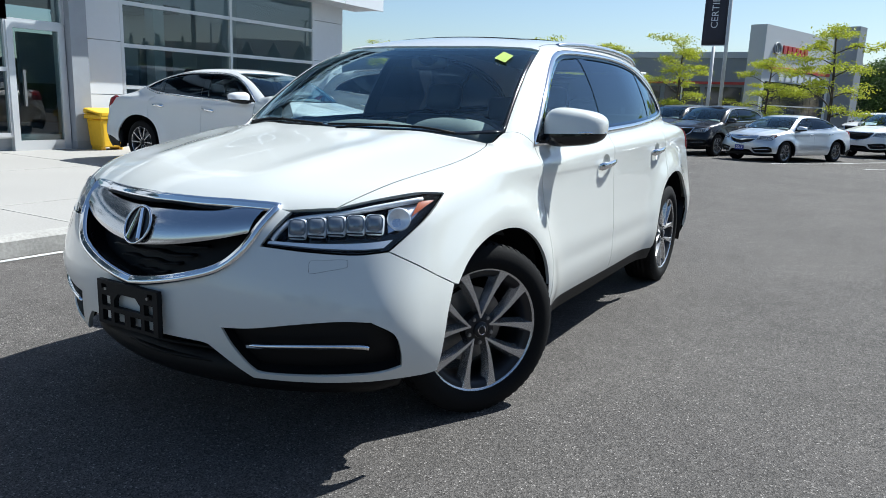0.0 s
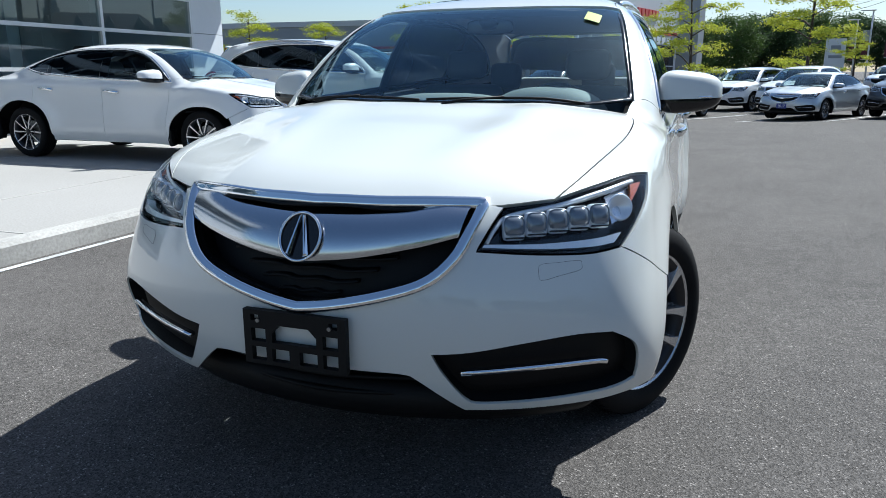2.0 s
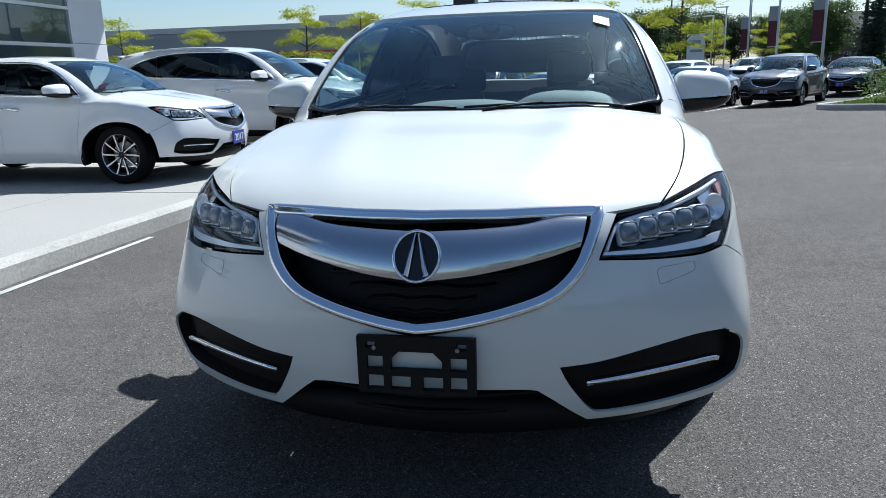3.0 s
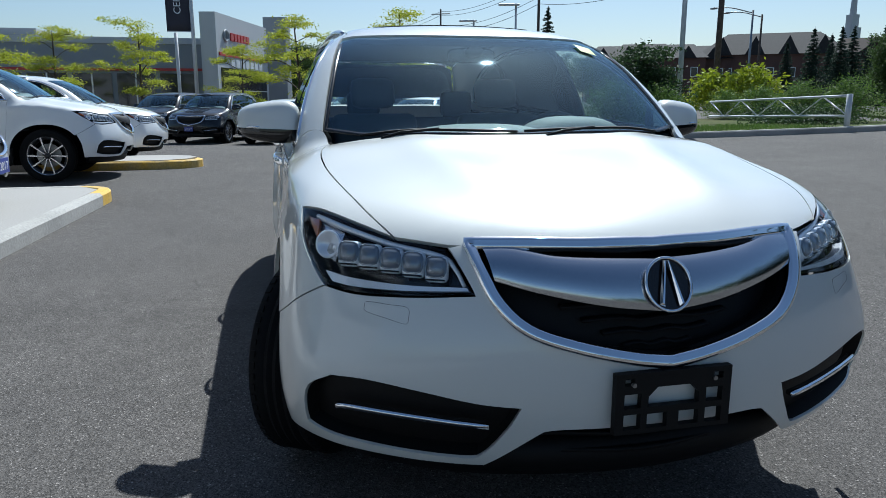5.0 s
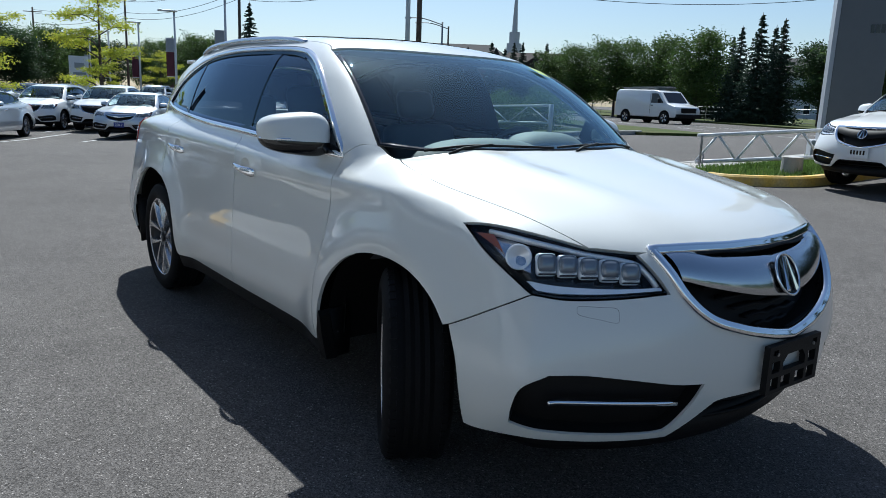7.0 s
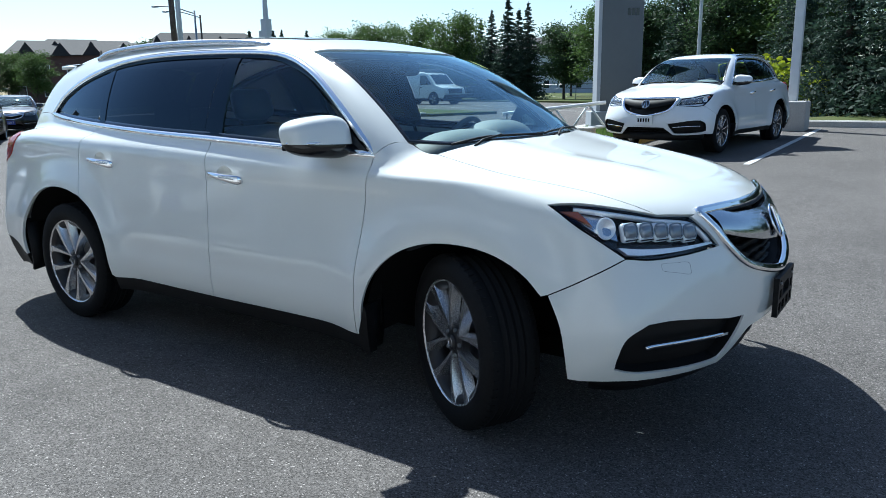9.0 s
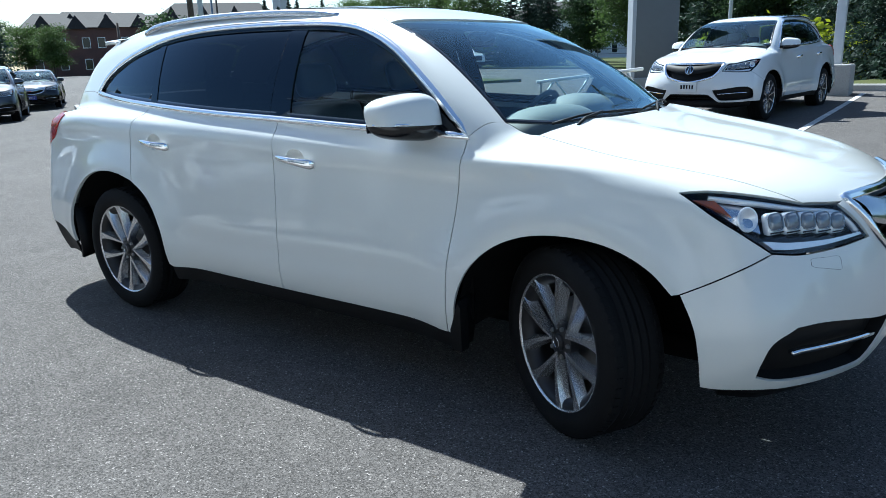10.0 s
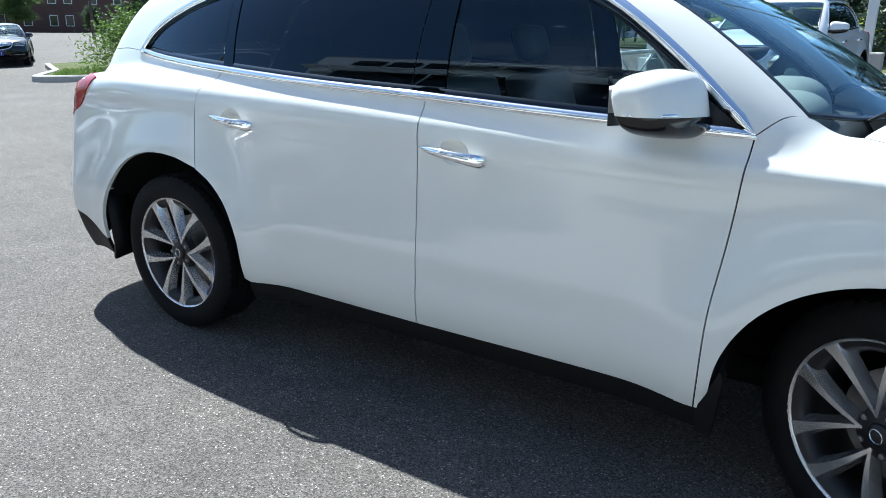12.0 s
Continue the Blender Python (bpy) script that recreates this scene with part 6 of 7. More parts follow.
def house(x, y, turn, width, depth, eaves, ridge, wall, roof, name="house", label="brick house with a grey shingle roof", gables=1, storeys=2):
    h = new(name)
    tagged(h, label, "house")
    part("wall", boxes((-width / 2, width / 2, -depth / 2, depth / 2, -1, eaves)), wall, h)
    e = .4
    rv = [(-width / 2 - e, -depth / 2 - e, eaves - .1), (width / 2 + e, -depth / 2 - e, eaves - .1), (width / 2 + e, depth / 2 + e, eaves - .1), (-width / 2 - e, depth / 2 + e, eaves - .1), (-width / 2 + width * .18, 0, ridge), (width / 2 - width * .18, 0, ridge)]
    tag_mesh("roof", rv, [(0, 1, 5, 4), (2, 3, 4, 5), (1, 2, 5), (3, 0, 4), (3, 2, 1, 0)], roof, h, smooth=False)
    for g in range(gables):
        gx = (g + .5 - gables / 2) * width / gables * .9
        gw, gh = width / gables * .28, (ridge - eaves) * .75
        tag_mesh("gable", [(gx - gw, -depth / 2 - .5, eaves - .2), (gx + gw, -depth / 2 - .5, eaves - .2), (gx, -depth / 2 - .5, eaves + gh), (gx - gw, 0, eaves - .2), (gx + gw, 0, eaves - .2), (gx, 0, eaves + gh)], [(0, 1, 2), (0, 2, 5, 3), (2, 1, 4, 5)], roof, h, smooth=False)
    n = max(2, int(width / 2.6))
    for i in range(n):
        for j in range(storeys):
            x0, z0 = -width / 2 + (i + .5) * width / n - .5, .8 + 2.8 * j
            w = part("window", boxes((x0, x0 + 1.0, -depth / 2 - .06, -depth / 2 + .05, z0, z0 + 1.4)), M_FRAME, h)
            part("pane", boxes((x0 + .08, x0 + .92, -depth / 2 - .075, -depth / 2 - .05, z0 + .08, z0 + 1.32)), M_WINDOW, w)
    h.matrix_world = pose(x, y, gz(x, y), 0, 0, turn)
    return h


for az, d, w, ea, ri in ((153.6, 118, 9, 6.3, 8.4), (151.7, 122, 10, 6.7, 8.9), (149.6, 118, 9, 6.4, 8.5), (147.8, 124, 9, 6.5, 8.6)):
    house(*polar(az, d), az - 90, w, 10, ea, ri, M_BRICK, M_ROOF, gables=2, label="brown brick townhouse with dark gabled roof")
house(*polar(143.0, 125), 143 - 90, 20, 12, 7.0, 10.3, M_BRICK, M_ROOF, gables=4, label="long brick building with grey dormered roof")
house(*polar(136.6, 140), 136 - 90, 16, 12, 6.5, 10.2, M_BRICK, M_BROWNROOF, gables=1, label="brick church hall with a brown roof")
house(*polar(116.0, 130), 116 - 90, 24, 12, 6.8, 9.5, M_STUCCO, M_ROOF, gables=1, label="pale house behind the tree belt")
house(*polar(161.0, 150), 71, 20, 12, 5.5, 9.0, M_BRICK, M_ROOF, gables=2, label="far brick house row")
st = new("church_spire")
tagged(st, "slender pale church spire above the trees", "spire")
bm = bmesh.new()
sx, sy = polar(138.25, 165)
box(bm, sx - 1.15, sx + 1.15, sy - 1.15, sy + 1.15, 0, 14.2)
part("tower", bm, M_STUCCO, st)
bm = bmesh.new()
box(bm, sx - .8, sx + .8, sy - .8, sy + .8, 14.2, 16.6)
part("lantern", bm, M_STUCCO, st)
bm = bmesh.new()
cyl(bm, (sx, sy, 16.6), (sx, sy, 30), .62, .04, 8)
part("needle", bm, M_STUCCO, st)

# ---- gates, pylon, poles ----
def truss_gate(p, q, z0, z1, posts, label, lift=0.0, n=0):
    g = new("barrier_gate")
    tagged(g, label, "gate")
    p, q = Vector((*p, 0)), Vector((*q, 0))
    n = n or max(3, int((q - p).length / 1.05))
    at = lambda t, z: p.lerp(q, t) + Vector((0, 0, gz(*p.lerp(q, t).xy) + z + lift * t))
    for nm, z in (("top_rail", z1), ("bottom_rail", z0)):
        tag_mesh(nm, *sweep([at(i / n, z) for i in range(n + 1)], ring(.035, 8)), M_POLE, g)
    for i in range(n):
        bm = bmesh.new()
        a, b = (z0, z1) if i % 2 == 0 else (z1, z0)
        cyl(bm, at(i / n, a), at((i + 1) / n, b), .022, seg=6)
        part("brace", bm, M_POLE, g, smooth=True)
    for t in posts:
        bm = bmesh.new()
        cyl(bm, at(t, -.1), at(t, z1 + .05), .075, seg=10)
        part("post", bm, M_POLE, g, smooth=True)
    return g
truss_gate((-12.6, 14.0), (-20.6, 15.1), .42, .95, (0,), "white tubular barrier gate with a post")
g2 = truss_gate((-4.1, 9.1), (-2.6, 10.5), .20, .66, (), "white tubular barrier gate beside the sign pylon", lift=.14, n=6)
bm = bmesh.new()
tx, ty = -4.02, 9.12
cyl(bm, (tx, ty, gz(tx, ty) + .13), (tx, ty, gz(tx, ty) + .66), .02, seg=8)
part("post", bm, M_STEEL, g2)
bm = bmesh.new()
for k in range(5):
    cyl(bm, (tx + .05 + .02 * (k % 2), ty, gz(tx, ty) + .34 - .045 * k), (tx + .05 + .02 * ((k + 1) % 2), ty, gz(tx, ty) + .30 - .045 * k), .016, seg=6)
part("chain", bm, M_STEEL, g2)

py = new("sign_pylon")
tagged(py, "tall grey sign pylon with a number on a block base", "sign")
pm = pose(-3.25, 12.85, gz(-3.2, 12.8), 0, 0, 33)
def on_py(name, dims, mat, bevel=0.0, parent=py):
    return part(name, moved(boxes(dims, bevel=bevel), pm), mat, parent)
on_py("shaft", (-.45, .45, -.24, .24, .45, 6.2), M_PYLON, .01)
on_py("edge_panel", (-.53, -.452, -.26, .26, .45, 6.2), M_GREYPANEL, .005)
on_py("base", (-.66, .62, -.36, .36, -.1, .5), M_MIDGREY, .02)
for k in range(3):
    on_py("number_bar", (.10 + .09 * k, .165 + .09 * k, -.247, -.241, 2.55, 2.70), M_GLOSSBLACK)
bm = bmesh.new()
cyl(bm, (-2.5, 9.4, gz(-2.5, 9.4) + .08), (-2.5, 9.4, gz(-2.5, 9.4) + .40), .17, .16, 16)
tagged(part("bollard", bm, M_CONCRETE, smooth=False), "squat round concrete bollard on the grass", "bollard")

lamp = new("street_lamp")
tagged(lamp, "white square lamp post in a concrete base", "lamp")
lx, ly = .12, 14.45
part("base", boxes((lx - .32, lx + .32, ly - .32, ly + .32, 0.1, gz(lx, ly) + .62), bevel=.03), M_KERB, lamp)
part("pole", boxes((lx - .09, lx + .09, ly - .09, ly + .09, gz(lx, ly) + .62, 8.2), bevel=.01), M_POLE, lamp)
part("lamp_head", boxes((lx - .5, lx + .5, ly - .18, ly + .18, 8.2, 8.32), bevel=.03), M_POLE, lamp)
thin = part("pole", cyl(bmesh.new(), (-4.6, 24, .2), (-4.6, 24, 9.0), .07, .05, 8), M_POLE)
tagged(thin, "thin far lamp pole behind the pylon", "pole")


def flag(x, y, width, z0, z1, mat, side=1, turn=0.0, text="", label="dark banner on a pale pole", top=7.5, pole_r=.07):
    fl = new("banner_pole")
    tagged(fl, label, "banner")
    part("pole", cyl(bmesh.new(), (0, 0, 0), (0, 0, top), pole_r, pole_r * .8, 10), M_POLE, fl, smooth=True)
    nx, nz = 7, 12
    vs = [(0.02 * math.sin(3 * j / nz + 2 * i / nx), side * (.08 + width * i / (nx - 1)), z0 + (z1 - z0) * j / (nz - 1) - .06 * (i / nx) * math.sin(j)) for j in range(nz) for i in range(nx)]
    cl = tag_mesh("banner", vs, [(j * nx + i, j * nx + i + 1, (j + 1) * nx + i + 1, (j + 1) * nx + i) for j in range(nz - 1) for i in range(nx - 1)], mat, fl)
    sd = cl.modifiers.new("thick", "SOLIDIFY")
    sd.thickness = .008
    for z in (z1, z0 - .04):
        part("arm", boxes((-.02, .02, min(0, side * (width + .08)), max(0, side * (width + .08)), z, z + .04)), M_POLE, fl)
    if text:
        cu = bpy.data.curves.new("lettering", "FONT")
        cu.body, cu.size, cu.extrude = text, width * .42, .004
        to = new("lettering", cu)
        cu.materials.append(M_PANEL)
        to.parent = fl
        to.matrix_basis = Matrix.Translation((.05, side * (.08 + width * .38), z0 + .7)) @ Euler((radians(90), radians(-90), radians(90)), "XYZ").to_matrix().to_4x4()
    fl.matrix_world = pose(x, y, gz(x, y), 0, 0, turn)
    return fl


flag(-31.0, -4.1, 1.0, 4.35, 8.2, M_BANNER, -1, text="CERTIFIED", label="dark banner with pale lettering on a pole", top=8.5, pole_r=.09)
part_pole = part("pole", cyl(bmesh.new(), (-33.4, -5.1, 0), (-33.4, -5.1, 4.2), .08, .08, 8), M_POLE, smooth=True)
tagged(part_pole, "pale pole beside the banner", "pole")
for az, d in ((162.9, 43), (165.8, 52), (167.7, 63), (169.25, 76), (170.15, 90)):
    x, y = polar(az, d, (4.18, .28))
    fl = flag(x, y, .50, 2.2, 4.6, M_BANNERRED, -1, az - 180, label="maroon and grey banner on a lot lamp post", top=6.3, pole_r=.08)
    part("banner_top", moved(boxes((-.03, .03, -.58, -.07, 3.75, 4.6)), Matrix.Identity(4)), M_MIDGREY, fl)
    part("lamp_head", boxes((-.2, .2, -1.0, .2, 6.28, 6.38), bevel=.04), M_POLE, fl)


POLES = []
def wood_pole(az, d, top, r, mat=M_WOODPOLE, arm=True, label="weathered wooden utility pole"):
    x, y = polar(az, d)
    p = new("utility_pole")
    tagged(p, label, "pole")
    g = gz(x, y)
    part("shaft", cyl(bmesh.new(), (x, y, g - .5), (x, y, top), r, r * .7, 10), mat, p, smooth=True)
    if arm:
        d2 = Vector((math.cos(radians(az + 75)), math.sin(radians(az + 75)), 0)) * 1.2
        part("crossarm", cyl(bmesh.new(), Vector((x, y, top - .6)) - d2, Vector((x, y, top - .6)) + d2, .06, .06, 6), mat, p)
    POLES.append(p)
    return Vector((x, y, top))


P1 = wood_pole(146.5, 52.7, 12.5, .22)
P2 = wood_pole(148.9, 25, 8.5, .09, M_POLE, False, "pale round metal pole beside the verge")
P3 = wood_pole(159.5, 68.6, 12.0, .16)
P4 = wood_pole(166.9, 95, 12.0, .15)
P5 = wood_pole(172.4, 120, 12, .15)
P6 = wood_pole(144.4, 68, 8.3, .11, M_STEEL, False, "thin far street light pole")
P7 = wood_pole(143.8, 77, 8.8, .12, M_WOODPOLE, False)
wood_pole(151.2, 58, 4.4, .12, M_WOODPOLE, False)
for q, h in ((P6, POLES[5]), (P7, POLES[6])):
    v, f = sweep(catmull([q - Vector((0, 0, .25)), q + Vector((-1.1, -1.3, .25)), q + Vector((-1.9, -2.3, .30))], 5), ring(.05, 6))
    tag_mesh("lamp_arm", v, f, M_STEEL, h)
    part("lamp_head", boxes((q.x - 2.3, q.x - 1.7, q.y - 2.6, q.y - 2.2, q.z + .2, q.z + .34), bevel=.05), M_STEEL, h)
P0 = Vector((*polar(118, 60), 12.0))
part("transformer_box", boxes((P1.x - .25, P1.x + .05, P1.y - .4, P1.y - .1, 2.2, 2.7), bevel=.03), M_MIDGREY, POLES[0])
def wire(a, b, sag):
    pts = [a.lerp(b, i / 16) - Vector((0, 0, sag * (1 - (i / 8 - 1) ** 2))) for i in range(17)]
    v, f = sweep(pts, ring(.022, 5))
    tagged(tag_mesh("cable", v, f, M_WIRE), "dark overhead cable between poles", "cable", "overhead cables")
for dz in (-.3, -.75, -2.0, -2.6):
    for a, b, s in ((P0, P1, 1.0), (P1, P3, .9), (P3, P4, .8), (P4, P5, .8)):
        wire(a + Vector((0, 0, dz)), b + Vector((0, 0, dz)), s)
# chain-link fence beyond the road
fence = new("fence")
tagged(fence, "low dark chain-link fence along the far verge", "fence")
for k in range(34):
    p = rn * 33 + rd * (-95 + 4 * k)
    z = gz(p.x, p.y)
    part("fence_post", cyl(bmesh.new(), (p.x, p.y, z), (p.x, p.y, z + 1.3), .03, .03, 6), M_STEEL, fence)
for zz in (.25, .55, .85, 1.2):
    a, b = rn * 33 + rd * -95, rn * 33 + rd * 37
    part("fence_rail", cyl(bmesh.new(), (a.x, a.y, .4 + zz), (b.x, b.y, .4 + zz), .02, .02, 5), M_STEEL, fence)


# ---- trees and shrubs ----
def leaf_mat(name, a, b):
    mat = bpy.data.materials.new(name)
    mat.use_nodes = True
    n, l = nodes_of(mat)
    p = n["Principled BSDF"]
    geo = n.new("ShaderNodeNewGeometry")
    mix = n.new("ShaderNodeMix")
    mix.data_type = "RGBA"
    mix.inputs["A"].default_value, mix.inputs["B"].default_value = (*a, 1), (*b, 1)
    l.new(geo.outputs["Random Per Island"], mix.inputs["Factor"])
    l.new(mix.outputs["Result"], p.inputs["Base Color"])
    p.inputs["Roughness"].default_value = 0.65
    p.inputs["Specular IOR Level"].default_value = 0.25
    tr = n.new("ShaderNodeBsdfTranslucent")
    l.new(mix.outputs["Result"], tr.inputs["Color"])
    ms = n.new("ShaderNodeMixShader")
    ms.inputs[0].default_value = 0.35
    l.new(p.outputs[0], ms.inputs[1])
    l.new(tr.outputs[0], ms.inputs[2])
    l.new(ms.outputs[0], n["Material Output"].inputs["Surface"])
    return mat


M_BARK = plain("bark", (0.07, 0.055, 0.045), 0.95, grain=0.3, scale=14, bump=0.6)
M_LOCUST = leaf_mat("yellow_green_leaves", (0.55, 0.56, 0.05), (0.27, 0.33, 0.04))
M_LEAF = leaf_mat("green_leaves", (0.045, 0.085, 0.02), (0.09, 0.14, 0.035))
M_LEAFDARK = leaf_mat("dark_green_leaves", (0.025, 0.05, 0.02), (0.05, 0.085, 0.03))
M_NEEDLE = leaf_mat("spruce_needles", (0.018, 0.035, 0.022), (0.04, 0.065, 0.045))
M_SHRUB = leaf_mat("shrub_leaves", (0.07, 0.13, 0.03), (0.13, 0.20, 0.04))
M_GOLD = leaf_mat("golden_shrub_leaves", (0.32, 0.36, 0.02), (0.20, 0.26, 0.02))


def leaves(points, size, rng, per=7, spread=0.25, flat=0.6):
    """Small pointed leaf blades scattered round each of the points."""
    v, f = [], []
    for p in points:
        for _ in range(per):
            c = np.array(p) + np.array([rng.gauss(0, spread), rng.gauss(0, spread), rng.gauss(0, spread * flat)])
            a = np.array([rng.gauss(0, 1), rng.gauss(0, 1), rng.gauss(0, .6)])
            a /= np.linalg.norm(a)
            b = np.cross(a, [rng.gauss(0, 1), rng.gauss(0, 1), rng.gauss(0, 1)])
            b /= max(np.linalg.norm(b), 1e-6)
            s = size * rng.uniform(.6, 1.3)
            k = len(v)
            v += [tuple(c - a * s), tuple(c + b * s * .45), tuple(c + a * s), tuple(c - b * s * .45)]
            f.append((k, k + 1, k + 2, k + 3))
    return v, f


def branching(rng, height, trunk_r, first, spread, n_limbs, droop=0.0):
    """Trunk and limbs as tubes, and the places of their twigs."""
    pieces, tips = [], []
    top = Vector((rng.uniform(-.1, .1), rng.uniform(-.1, .1), height * .86))
    stem = catmull([Vector((0, 0, 0)), Vector((rng.uniform(-.06, .06), rng.uniform(-.06, .06), height * .35)), top], 6)
    def taper(path, r0, r1, seg=7):
        v, f, n = [], [], len(path)
        for i, p in enumerate(path):
            t = ((path[min(i + 1, n - 1)] - path[max(i - 1, 0)])).normalized()
            s = t.cross(Vector((1, .3, .2))).normalized()
            u = s.cross(t)
            r = r0 + (r1 - r0) * i / (n - 1)
            v += [p + s * r * math.cos(2 * math.pi * q / seg) + u * r * math.sin(2 * math.pi * q / seg) for q in range(seg)]
        f = [(i * seg + q, i * seg + (q + 1) % seg, (i + 1) * seg + (q + 1) % seg, (i + 1) * seg + q) for i in range(n - 1) for q in range(seg)]
        return v, f
    trunk = taper(stem, trunk_r, trunk_r * .25, 9)
    for i in range(n_limbs):
        t = first + (1 - first) * (i + rng.random()) / n_limbs
        p = Vector((0, 0, 0)).lerp(top, min(t, .98))
        a = 2.4 * i + rng.uniform(-.4, .4)
        reach = spread * (1.0 - .55 * abs(t - .55)) * rng.uniform(.7, 1.1)
        d = Vector((math.cos(a), math.sin(a), 0))
        end = p + d * reach + Vector((0, 0, reach * (.55 - droop) * rng.uniform(.5, 1.2)))
        mid = p.lerp(end, .5) + Vector((0, 0, reach * .12))
        path = catmull([p, mid, end], 5)
        pieces.append(taper(path, trunk_r * .42 * (1.15 - t), trunk_r * .06, 5))
        for k in range(2, len(path)):
            tips.append(path[k])
            for _ in range(2):
                o = Vector((rng.gauss(0, 1), rng.gauss(0, 1), rng.gauss(0, .55))) * reach * .28
                q = path[k] + o
                pieces.append(taper([path[k], path[k].lerp(q, .5) + Vector((0, 0, .05)), q], trunk_r * .07, trunk_r * .02, 3))
                tips.append(q)
                tips.append(path[k].lerp(q, .6))
    return trunk, from_pieces(*pieces), tips


def broad_tree(name, seed, height, spread, leaf, size, per, clump, label, trunk_r=.09, first=.35, limbs=16, droop=0.1):
    rng = random.Random(seed)
    t = new(name)
    trunk, limb, tips = branching(rng, height, trunk_r, first, spread, limbs, droop)
    tag_mesh("trunk", *trunk, M_BARK, t)
    tag_mesh("branchwork", *limb, M_BARK, t)
    tag_mesh("crown", *leaves(tips, size, rng, per, clump), leaf, t, smooth=False)
    return tagged(t, label, "tree")


def spruce(name, seed, height, radius, label, size=.12, per=6, tier=.26):
    """A pointed conifer: whorls of drooping boughs whose tips turn up."""
    rng = random.Random(seed)
    t = new(name)
    tag_mesh("trunk", *lathe([(0.0, 0), (.14, 0), (.02, height), (0, height)], 7), M_BARK, t)
    t.children[0].data.transform(Matrix.Rotation(radians(90), 4, "X"))
    pieces = []
    tiers = int(height / tier)
    for i in range(tiers):
        z = .25 + (height - .3) * i / tiers
        r = radius * (1 - z / height) * rng.uniform(.80, 1.12) + .05
        n = max(4, int(13 * r / radius) + 4)
        pts = []
        for k in range(n):
            a, reach, sway = 2 * math.pi * (k + rng.random() * .7) / n + i, rng.uniform(.7, 1.15), rng.uniform(-.6, .6) * tier
            for q in (.2, .4, .6, .8, 1.0):
                rr = r * q * reach
                pts.append((rr * math.cos(a), rr * math.sin(a), z + sway - .34 * rr + .16 * rr * q))
        pieces.append(leaves(pts, size * (.6 + .4 * r / radius), rng, per, .04 + .085 * r / radius, .5))
    tag_mesh("crown", *from_pieces(*pieces), M_NEEDLE, t, smooth=False)
    return tagged(t, label, "tree")


def layered_tree(name, seed, height, spread, label):
    """A young open tree: bare dark limbs that carry flat tiers of small leaves at their ends."""
    rng = random.Random(seed)
    t = new(name)
    top = Vector((rng.uniform(-.25, .25), rng.uniform(-.25, .25), height * .9))
    stem = catmull([Vector((0, 0, 0)), Vector((rng.uniform(-.1, .1), rng.uniform(-.1, .1), height * .4)), top], 6)
    pieces, ends = [], [top + Vector((0, 0, .1)), top + Vector((.35, .1, -.15)), top + Vector((-.3, -.2, -.2))]

    def tube(path, r0, r1, seg=5):
        v, n = [], len(path)
        for i, p in enumerate(path):
            d = (path[min(i + 1, n - 1)] - path[max(i - 1, 0)]).normalized()
            sd = d.cross(Vector((1, .3, .2))).normalized()
            u, r = sd.cross(d), r0 + (r1 - r0) * i / (n - 1)
            v += [p + sd * r * math.cos(2 * math.pi * q / seg) + u * r * math.sin(2 * math.pi * q / seg) for q in range(seg)]
        return v, [(i * seg + q, i * seg + (q + 1) % seg, (i + 1) * seg + (q + 1) % seg, (i + 1) * seg + q) for i in range(n - 1) for q in range(seg)]

    for i in range(11):
        at = .36 + .58 * (i + rng.random() * .6) / 11
        p = stem[min(len(stem) - 1, int(at * len(stem)))]
        a = 2.4 * i + rng.uniform(-.4, .4)
        reach = spread * (1.1 - .75 * abs(at - .55)) * rng.uniform(.7, 1.12)
        end = p + Vector((math.cos(a) * reach, math.sin(a) * reach, reach * rng.uniform(.05, .42)))
        path = catmull([p, p.lerp(end, .5) + Vector((rng.uniform(-.1, .1), rng.uniform(-.1, .1), reach * .14)), end], 5)
        pieces.append(tube(path, .042 * (1.3 - at), .010))
        ends.append(end)
        for q in (5, 7, 9):
            w = path[q] + Vector((rng.gauss(0, .3), rng.gauss(0, .3), rng.uniform(.0, .22)))
            pieces.append(tube([path[q], path[q].lerp(w, .5) + Vector((0, 0, .04)), w], .010, .004, 3))
            ends.append(w)
    tag_mesh("trunk", *tube(stem, .09, .022, 9), M_BARK, t)
    tag_mesh("branchwork", *from_pieces(*pieces), M_BARK, t)
    pads = [leaves([e], .052, rng, rng.randrange(110, 190), rng.uniform(.15, .27), .34) for e in ends]
    tag_mesh("crown", *from_pieces(*pads), M_LOCUST, t, smooth=False)
    return tagged(t, label, "tree")


def shrub(name, seed, w, h, mat, label, size=.07, n=150, per=14):
    rng = random.Random(seed)
    s = new(name)
    pts = []
    for _ in range(n):
        a, r, z = rng.uniform(0, 2 * math.pi), math.sqrt(rng.random()), rng.random()
        k = (1 - (z * 1.0) ** 2.2) ** .5 * rng.uniform(.75, 1.1)
        pts.append((w * r * k * math.cos(a), w * r * k * math.sin(a), .08 + h * z))
    stems = []
    for k in range(7):
        a = 2 * math.pi * k / 7
        stems.append(sweep(catmull([(0, 0, 0), (.15 * w * math.cos(a), .15 * w * math.sin(a), h * .4), (.5 * w * math.cos(a), .5 * w * math.sin(a), h * .8)], 3), ring(.014, 4)))
    tag_mesh("stemwork", *from_pieces(*stems), M_BARK, s)
    tag_mesh("foliage", *leaves(pts, size, rng, per, w * .13, .9), mat, s, smooth=False)
    return tagged(s, label, "shrub")


def put(ob, x, y, turn=0.0, k=1.0, lift=0.0):
    ob.matrix_world = pose(x, y, gz(x, y) + lift, 0, 0, turn) @ Matrix.Scale(k, 4)
    return ob


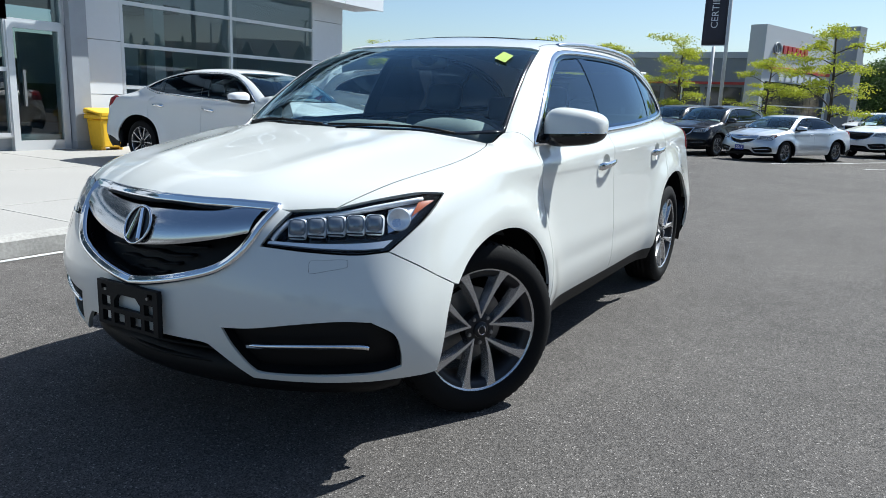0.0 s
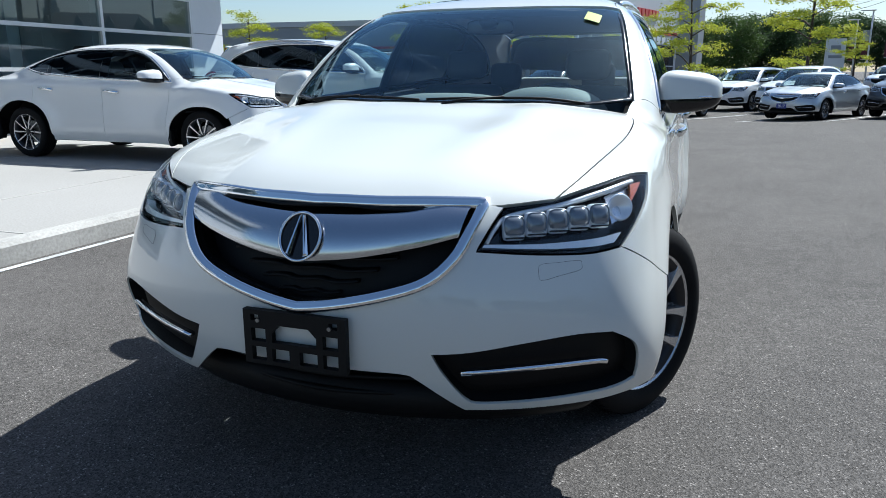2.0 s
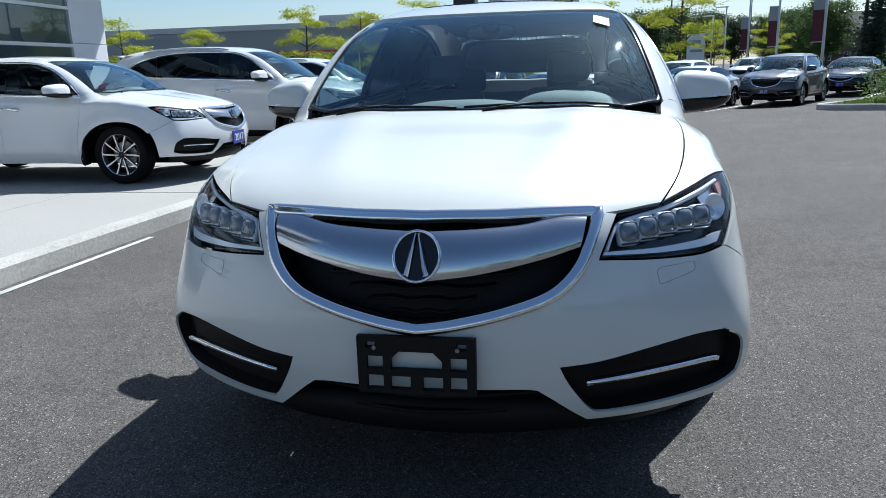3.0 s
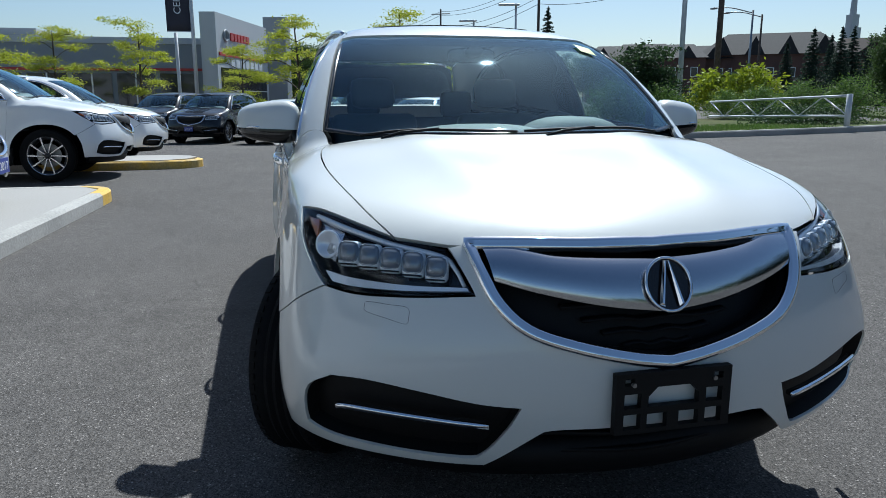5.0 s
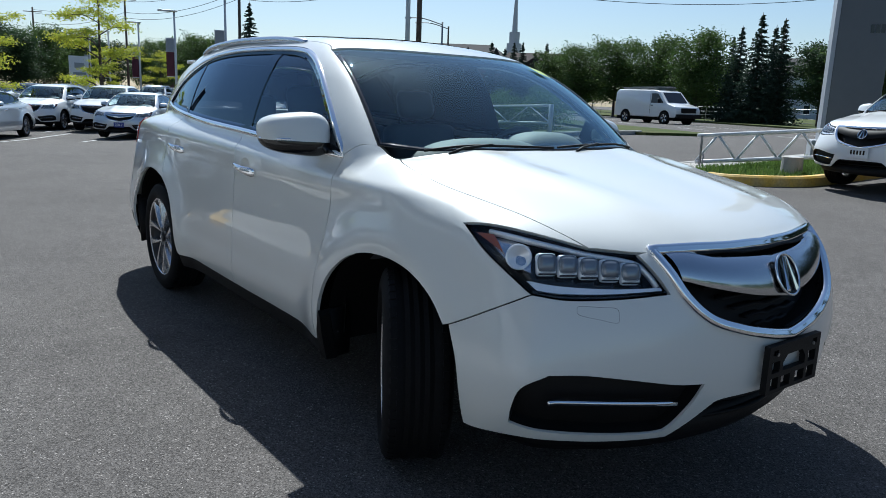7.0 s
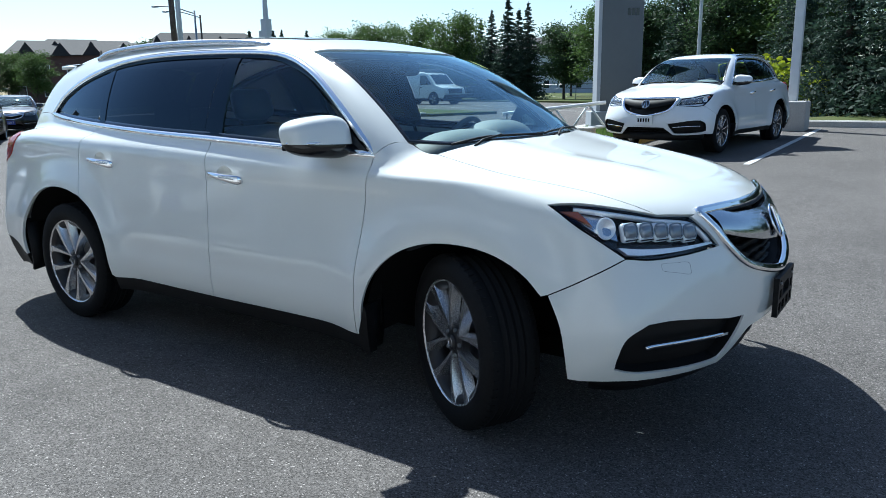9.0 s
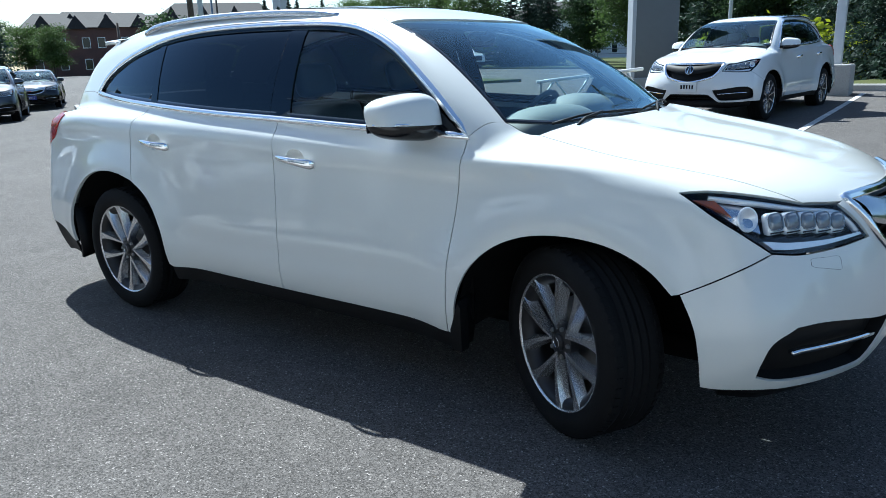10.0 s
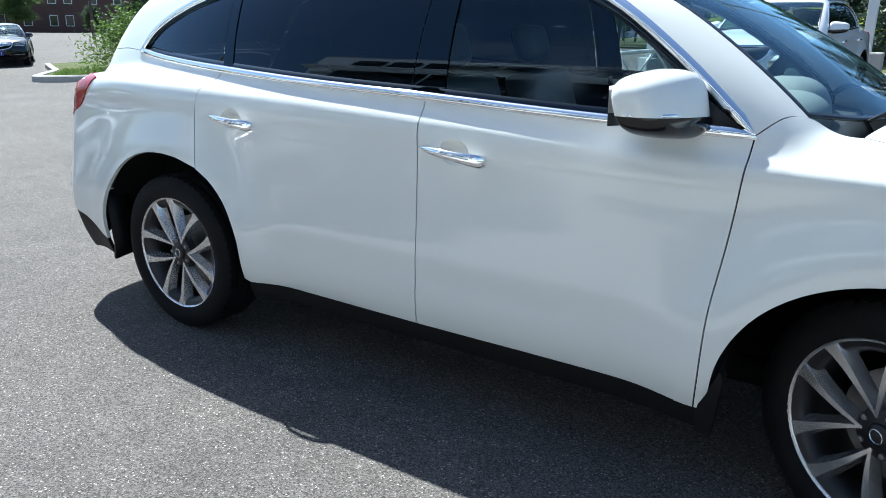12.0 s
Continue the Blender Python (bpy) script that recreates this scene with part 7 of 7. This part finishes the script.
def again(ob, x, y, turn=0.0, k=1.0, lift=0.0):
    c = copy_thing(ob, pose(0, 0, 0))
    return put(c, x, y, turn, k, lift)


# young yellow-green trees in the lot
loc = [layered_tree("tree", 11 + i, 5.0, 1.32, "young open tree with flat tiers of yellow-green leaves") for i in range(3)]
spots = [(-36.7, -7.3, 1.12), (-30.3, -2.06, .80), (-29.6, .35, 1.06), (-30.5, 5.1, 1.15), (-34, -10.6, 1.0), (-34, -13.7, 1.08), (-34, -24.5, 1.02), (-36, -20.5, .92), (-58, 15.5, .9), (-64, 12.5, .9)]
for i, (x, y, k) in enumerate(spots):
    if i < 3:
        put(loc[i], x, y, 40 * i, k)
    else:
        tagged(again(loc[i % 3], x, y, 70 * i, k), group="lot trees")

# tree belt beyond the road
brd = [broad_tree("tree", 31 + i, 8.0, 2.7, (M_LEAF, M_LEAFDARK, M_LEAF)[i], .125, 17, .40, ("broad green tree in a roadside belt", "dark green broad tree in a roadside belt", "leafy green tree in a roadside belt")[i], .16, .22, 20, .1) for i in range(3)]
spr = [spruce("spruce", 51 + i, 9.0, 2.3, "dark spruce in a roadside belt", .15) for i in range(2)]
for t in brd + spr:
    put(t, 0, 0)
rng = random.Random(8)
first = {}
def plant(kind, x, y, k):
    pool = brd if kind == "b" else spr
    k = k * .88 if kind == "b" else k
    t = rng.choice(pool)
    if t.name not in first:
        first[t.name] = 1
        put(t, x, y, rng.uniform(0, 360), k)
    else:
        tagged(again(t, x, y, rng.uniform(0, 360), k), group="tree belt")
for i in range(46):
    s, t = rng.uniform(35, 46), -118 + 3.7 * i + rng.uniform(-1, 1)
    p = rn * s + rd * t
    azim = math.degrees(math.atan2(p.y + 1, p.x - 3.9))
    kind = "s" if (117 < azim < 123 or 139 < azim < 143.5 or rng.random() < .12) else "b"
    plant(kind, p.x, p.y, rng.uniform(.72, 1.0) if azim < 136 else rng.uniform(.62, .85) if azim < 150 else rng.uniform(.5, .66))
for az, d, k, kind in ((133.5, 70, .9, "b"), (131.0, 68, .95, "b"), (128.0, 66, .95, "b"), (125.2, 60, .95, "b"), (122.5, 58, .78, "s"), (121.3, 56, .86, "s"), (119.8, 55, .80, "s"), (117.0, 54, .8, "b"), (138.0, 80, .82, "s"), (137.0, 82, .74, "s"), (138.7, 76, .78, "s"), (136.2, 78, .80, "s"), (140.4, 78, .80, "s"), (145.2, 92, .52, "b"), (147.0, 96, .5, "b"), (150.0, 98, .45, "b"), (142.0, 80, .68, "s"), (139.3, 84, .78, "s"), (135.6, 72, .85, "b"), (114, 48, .85, "b"), (111, 46, .9, "b"), (108.5, 42, .95, "s"), (106, 40, .9, "b"), (103, 40, .85, "b"), (100, 38, .9, "b")):
    plant(kind, *polar(az, d), k)
for az, d, k in ((176.5, 85, 1.0), (175, 92, 1.1), (173.6, 88, .95), (172.2, 95, 1.1), (170.8, 100, 1.0), (169.4, 104, 1.1), (168, 98, .95), (166, 110, 1.0), (164.5, 115, 1.1), (163, 90, .9), (161.8, 84, .95), (177.8, 90, 1.0), (179, 96, 1.0), (158, 100, .9), (156, 110, .9), (154.5, 95, .8)):
    plant("b", *polar(az, d), k)
# evergreen screen by the bays
near = spruce("spruce", 77, 6.4, 2.1, "dense dark blue-green spruce behind the parking bays", .085, 9, .2)
put(near, 2.1, 18.3)
for x, y, k in ((3.9, 17.9, 1.05), (.55, 19.6, .9), (5.6, 18.2, 1.1), (7.4, 18.5, 1.0), (3.0, 20.5, 1.15), (9.5, 18.9, 1.1), (-1.0, 22, .85), (12, 19, 1.0)):
    tagged(again(near, x, y, 50 * x, k), group="evergreen screen")
# shrubs
gold = shrub("shrub", 5, 1.2, 1.2, M_GOLD, "rounded golden yellow shrub on a verge", .09)
put(gold, -1.6, 20.4, 0, 1.15)
for x, y, k in ((-2.9, 21.0, 1.2), (-.2, 20.8, 1.0), (-4.3, 21.8, 1.0), (-38, 26.5, 1.7), (-33.5, 26, 1.8), (-41, 31, 1.6)):
    tagged(again(gold, x, y, 33 * x, k), group="golden shrubs")
bush = shrub("shrub", 6, 1.15, 1.25, M_SHRUB, "dense green shrub on the verge", .042, 210, 26)
put(bush, -16.3, 8.95, 0, 1.05, .12)
for x, y, k in ((-15.2, 9.9, .9), (-16.9, 9.9, 1.1), (-19.6, 18.3, 1.0), (-17.2, 18.2, 1.05), (-21.8, 18.0, .9), (-23.4, 17.6, .8), (-21.8, 13.6, .8)):
    tagged(again(bush, x, y, 47 * x, k, .12), group="verge shrubs")
tall = broad_tree("tree", 91, 5.2, 1.9, M_LEAFDARK, .12, 8, .24, "dark leafy tree on the planted island", .10, .2, 18, .1)
put(tall, -16.6, 10.3, 0, .50, .12)
tagged(again(spr[0], -60.0, 23.8, 20, .98, .0), group="island trees")
low = shrub("shrub", 9, 1.3, .35, M_LEAFDARK, "low spreading juniper beside the gate", .05, 120)
put(low, -15.4, 15.7, 0, 1.0, .12)
for x, y in ((-17.0, 16.1), (-18.7, 16.3)):
    tagged(again(low, x, y, 60 * x, 1.05, .12), group="junipers")


# grass blades on the near islands
def blades(name, outline, n, seed, parent_label):
    rng = random.Random(seed)
    poly = np.array(outline)
    v, f = [], []
    while len(f) < n:
        x, y = rng.uniform(poly[:, 0].min(), poly[:, 0].max()), rng.uniform(poly[:, 1].min(), poly[:, 1].max())
        if not inside_poly(np.array([[x, y]]), poly)[0]:
            continue
        a, h, w = rng.uniform(0, 6.28), rng.uniform(.04, .13), rng.uniform(.006, .012)
        z, k = gz(x, y) + .125, len(v)
        v += [(x - w * math.cos(a), y - w * math.sin(a), z), (x + w * math.cos(a), y + w * math.sin(a), z), (x + rng.gauss(0, .03), y + rng.gauss(0, .03), z + h)]
        f.append((k, k + 1, k + 2))
    ob = tag_mesh(name, v, f, M_SHRUB, smooth=False)
    tagged(ob, parent_label, "grass", kind="stuff")


blades("grass", isl3, 9000, 3, "short green grass blades on the island")
blades("grass", [(-19.2, 8.75), (-17.8, 7.68), (-17.2, 7.32), (-16.2, 7.58), (-14.5, 9.2), (-12.8, 14.0), (-17, 14)], 7000, 4, "short green grass blades on the verge")
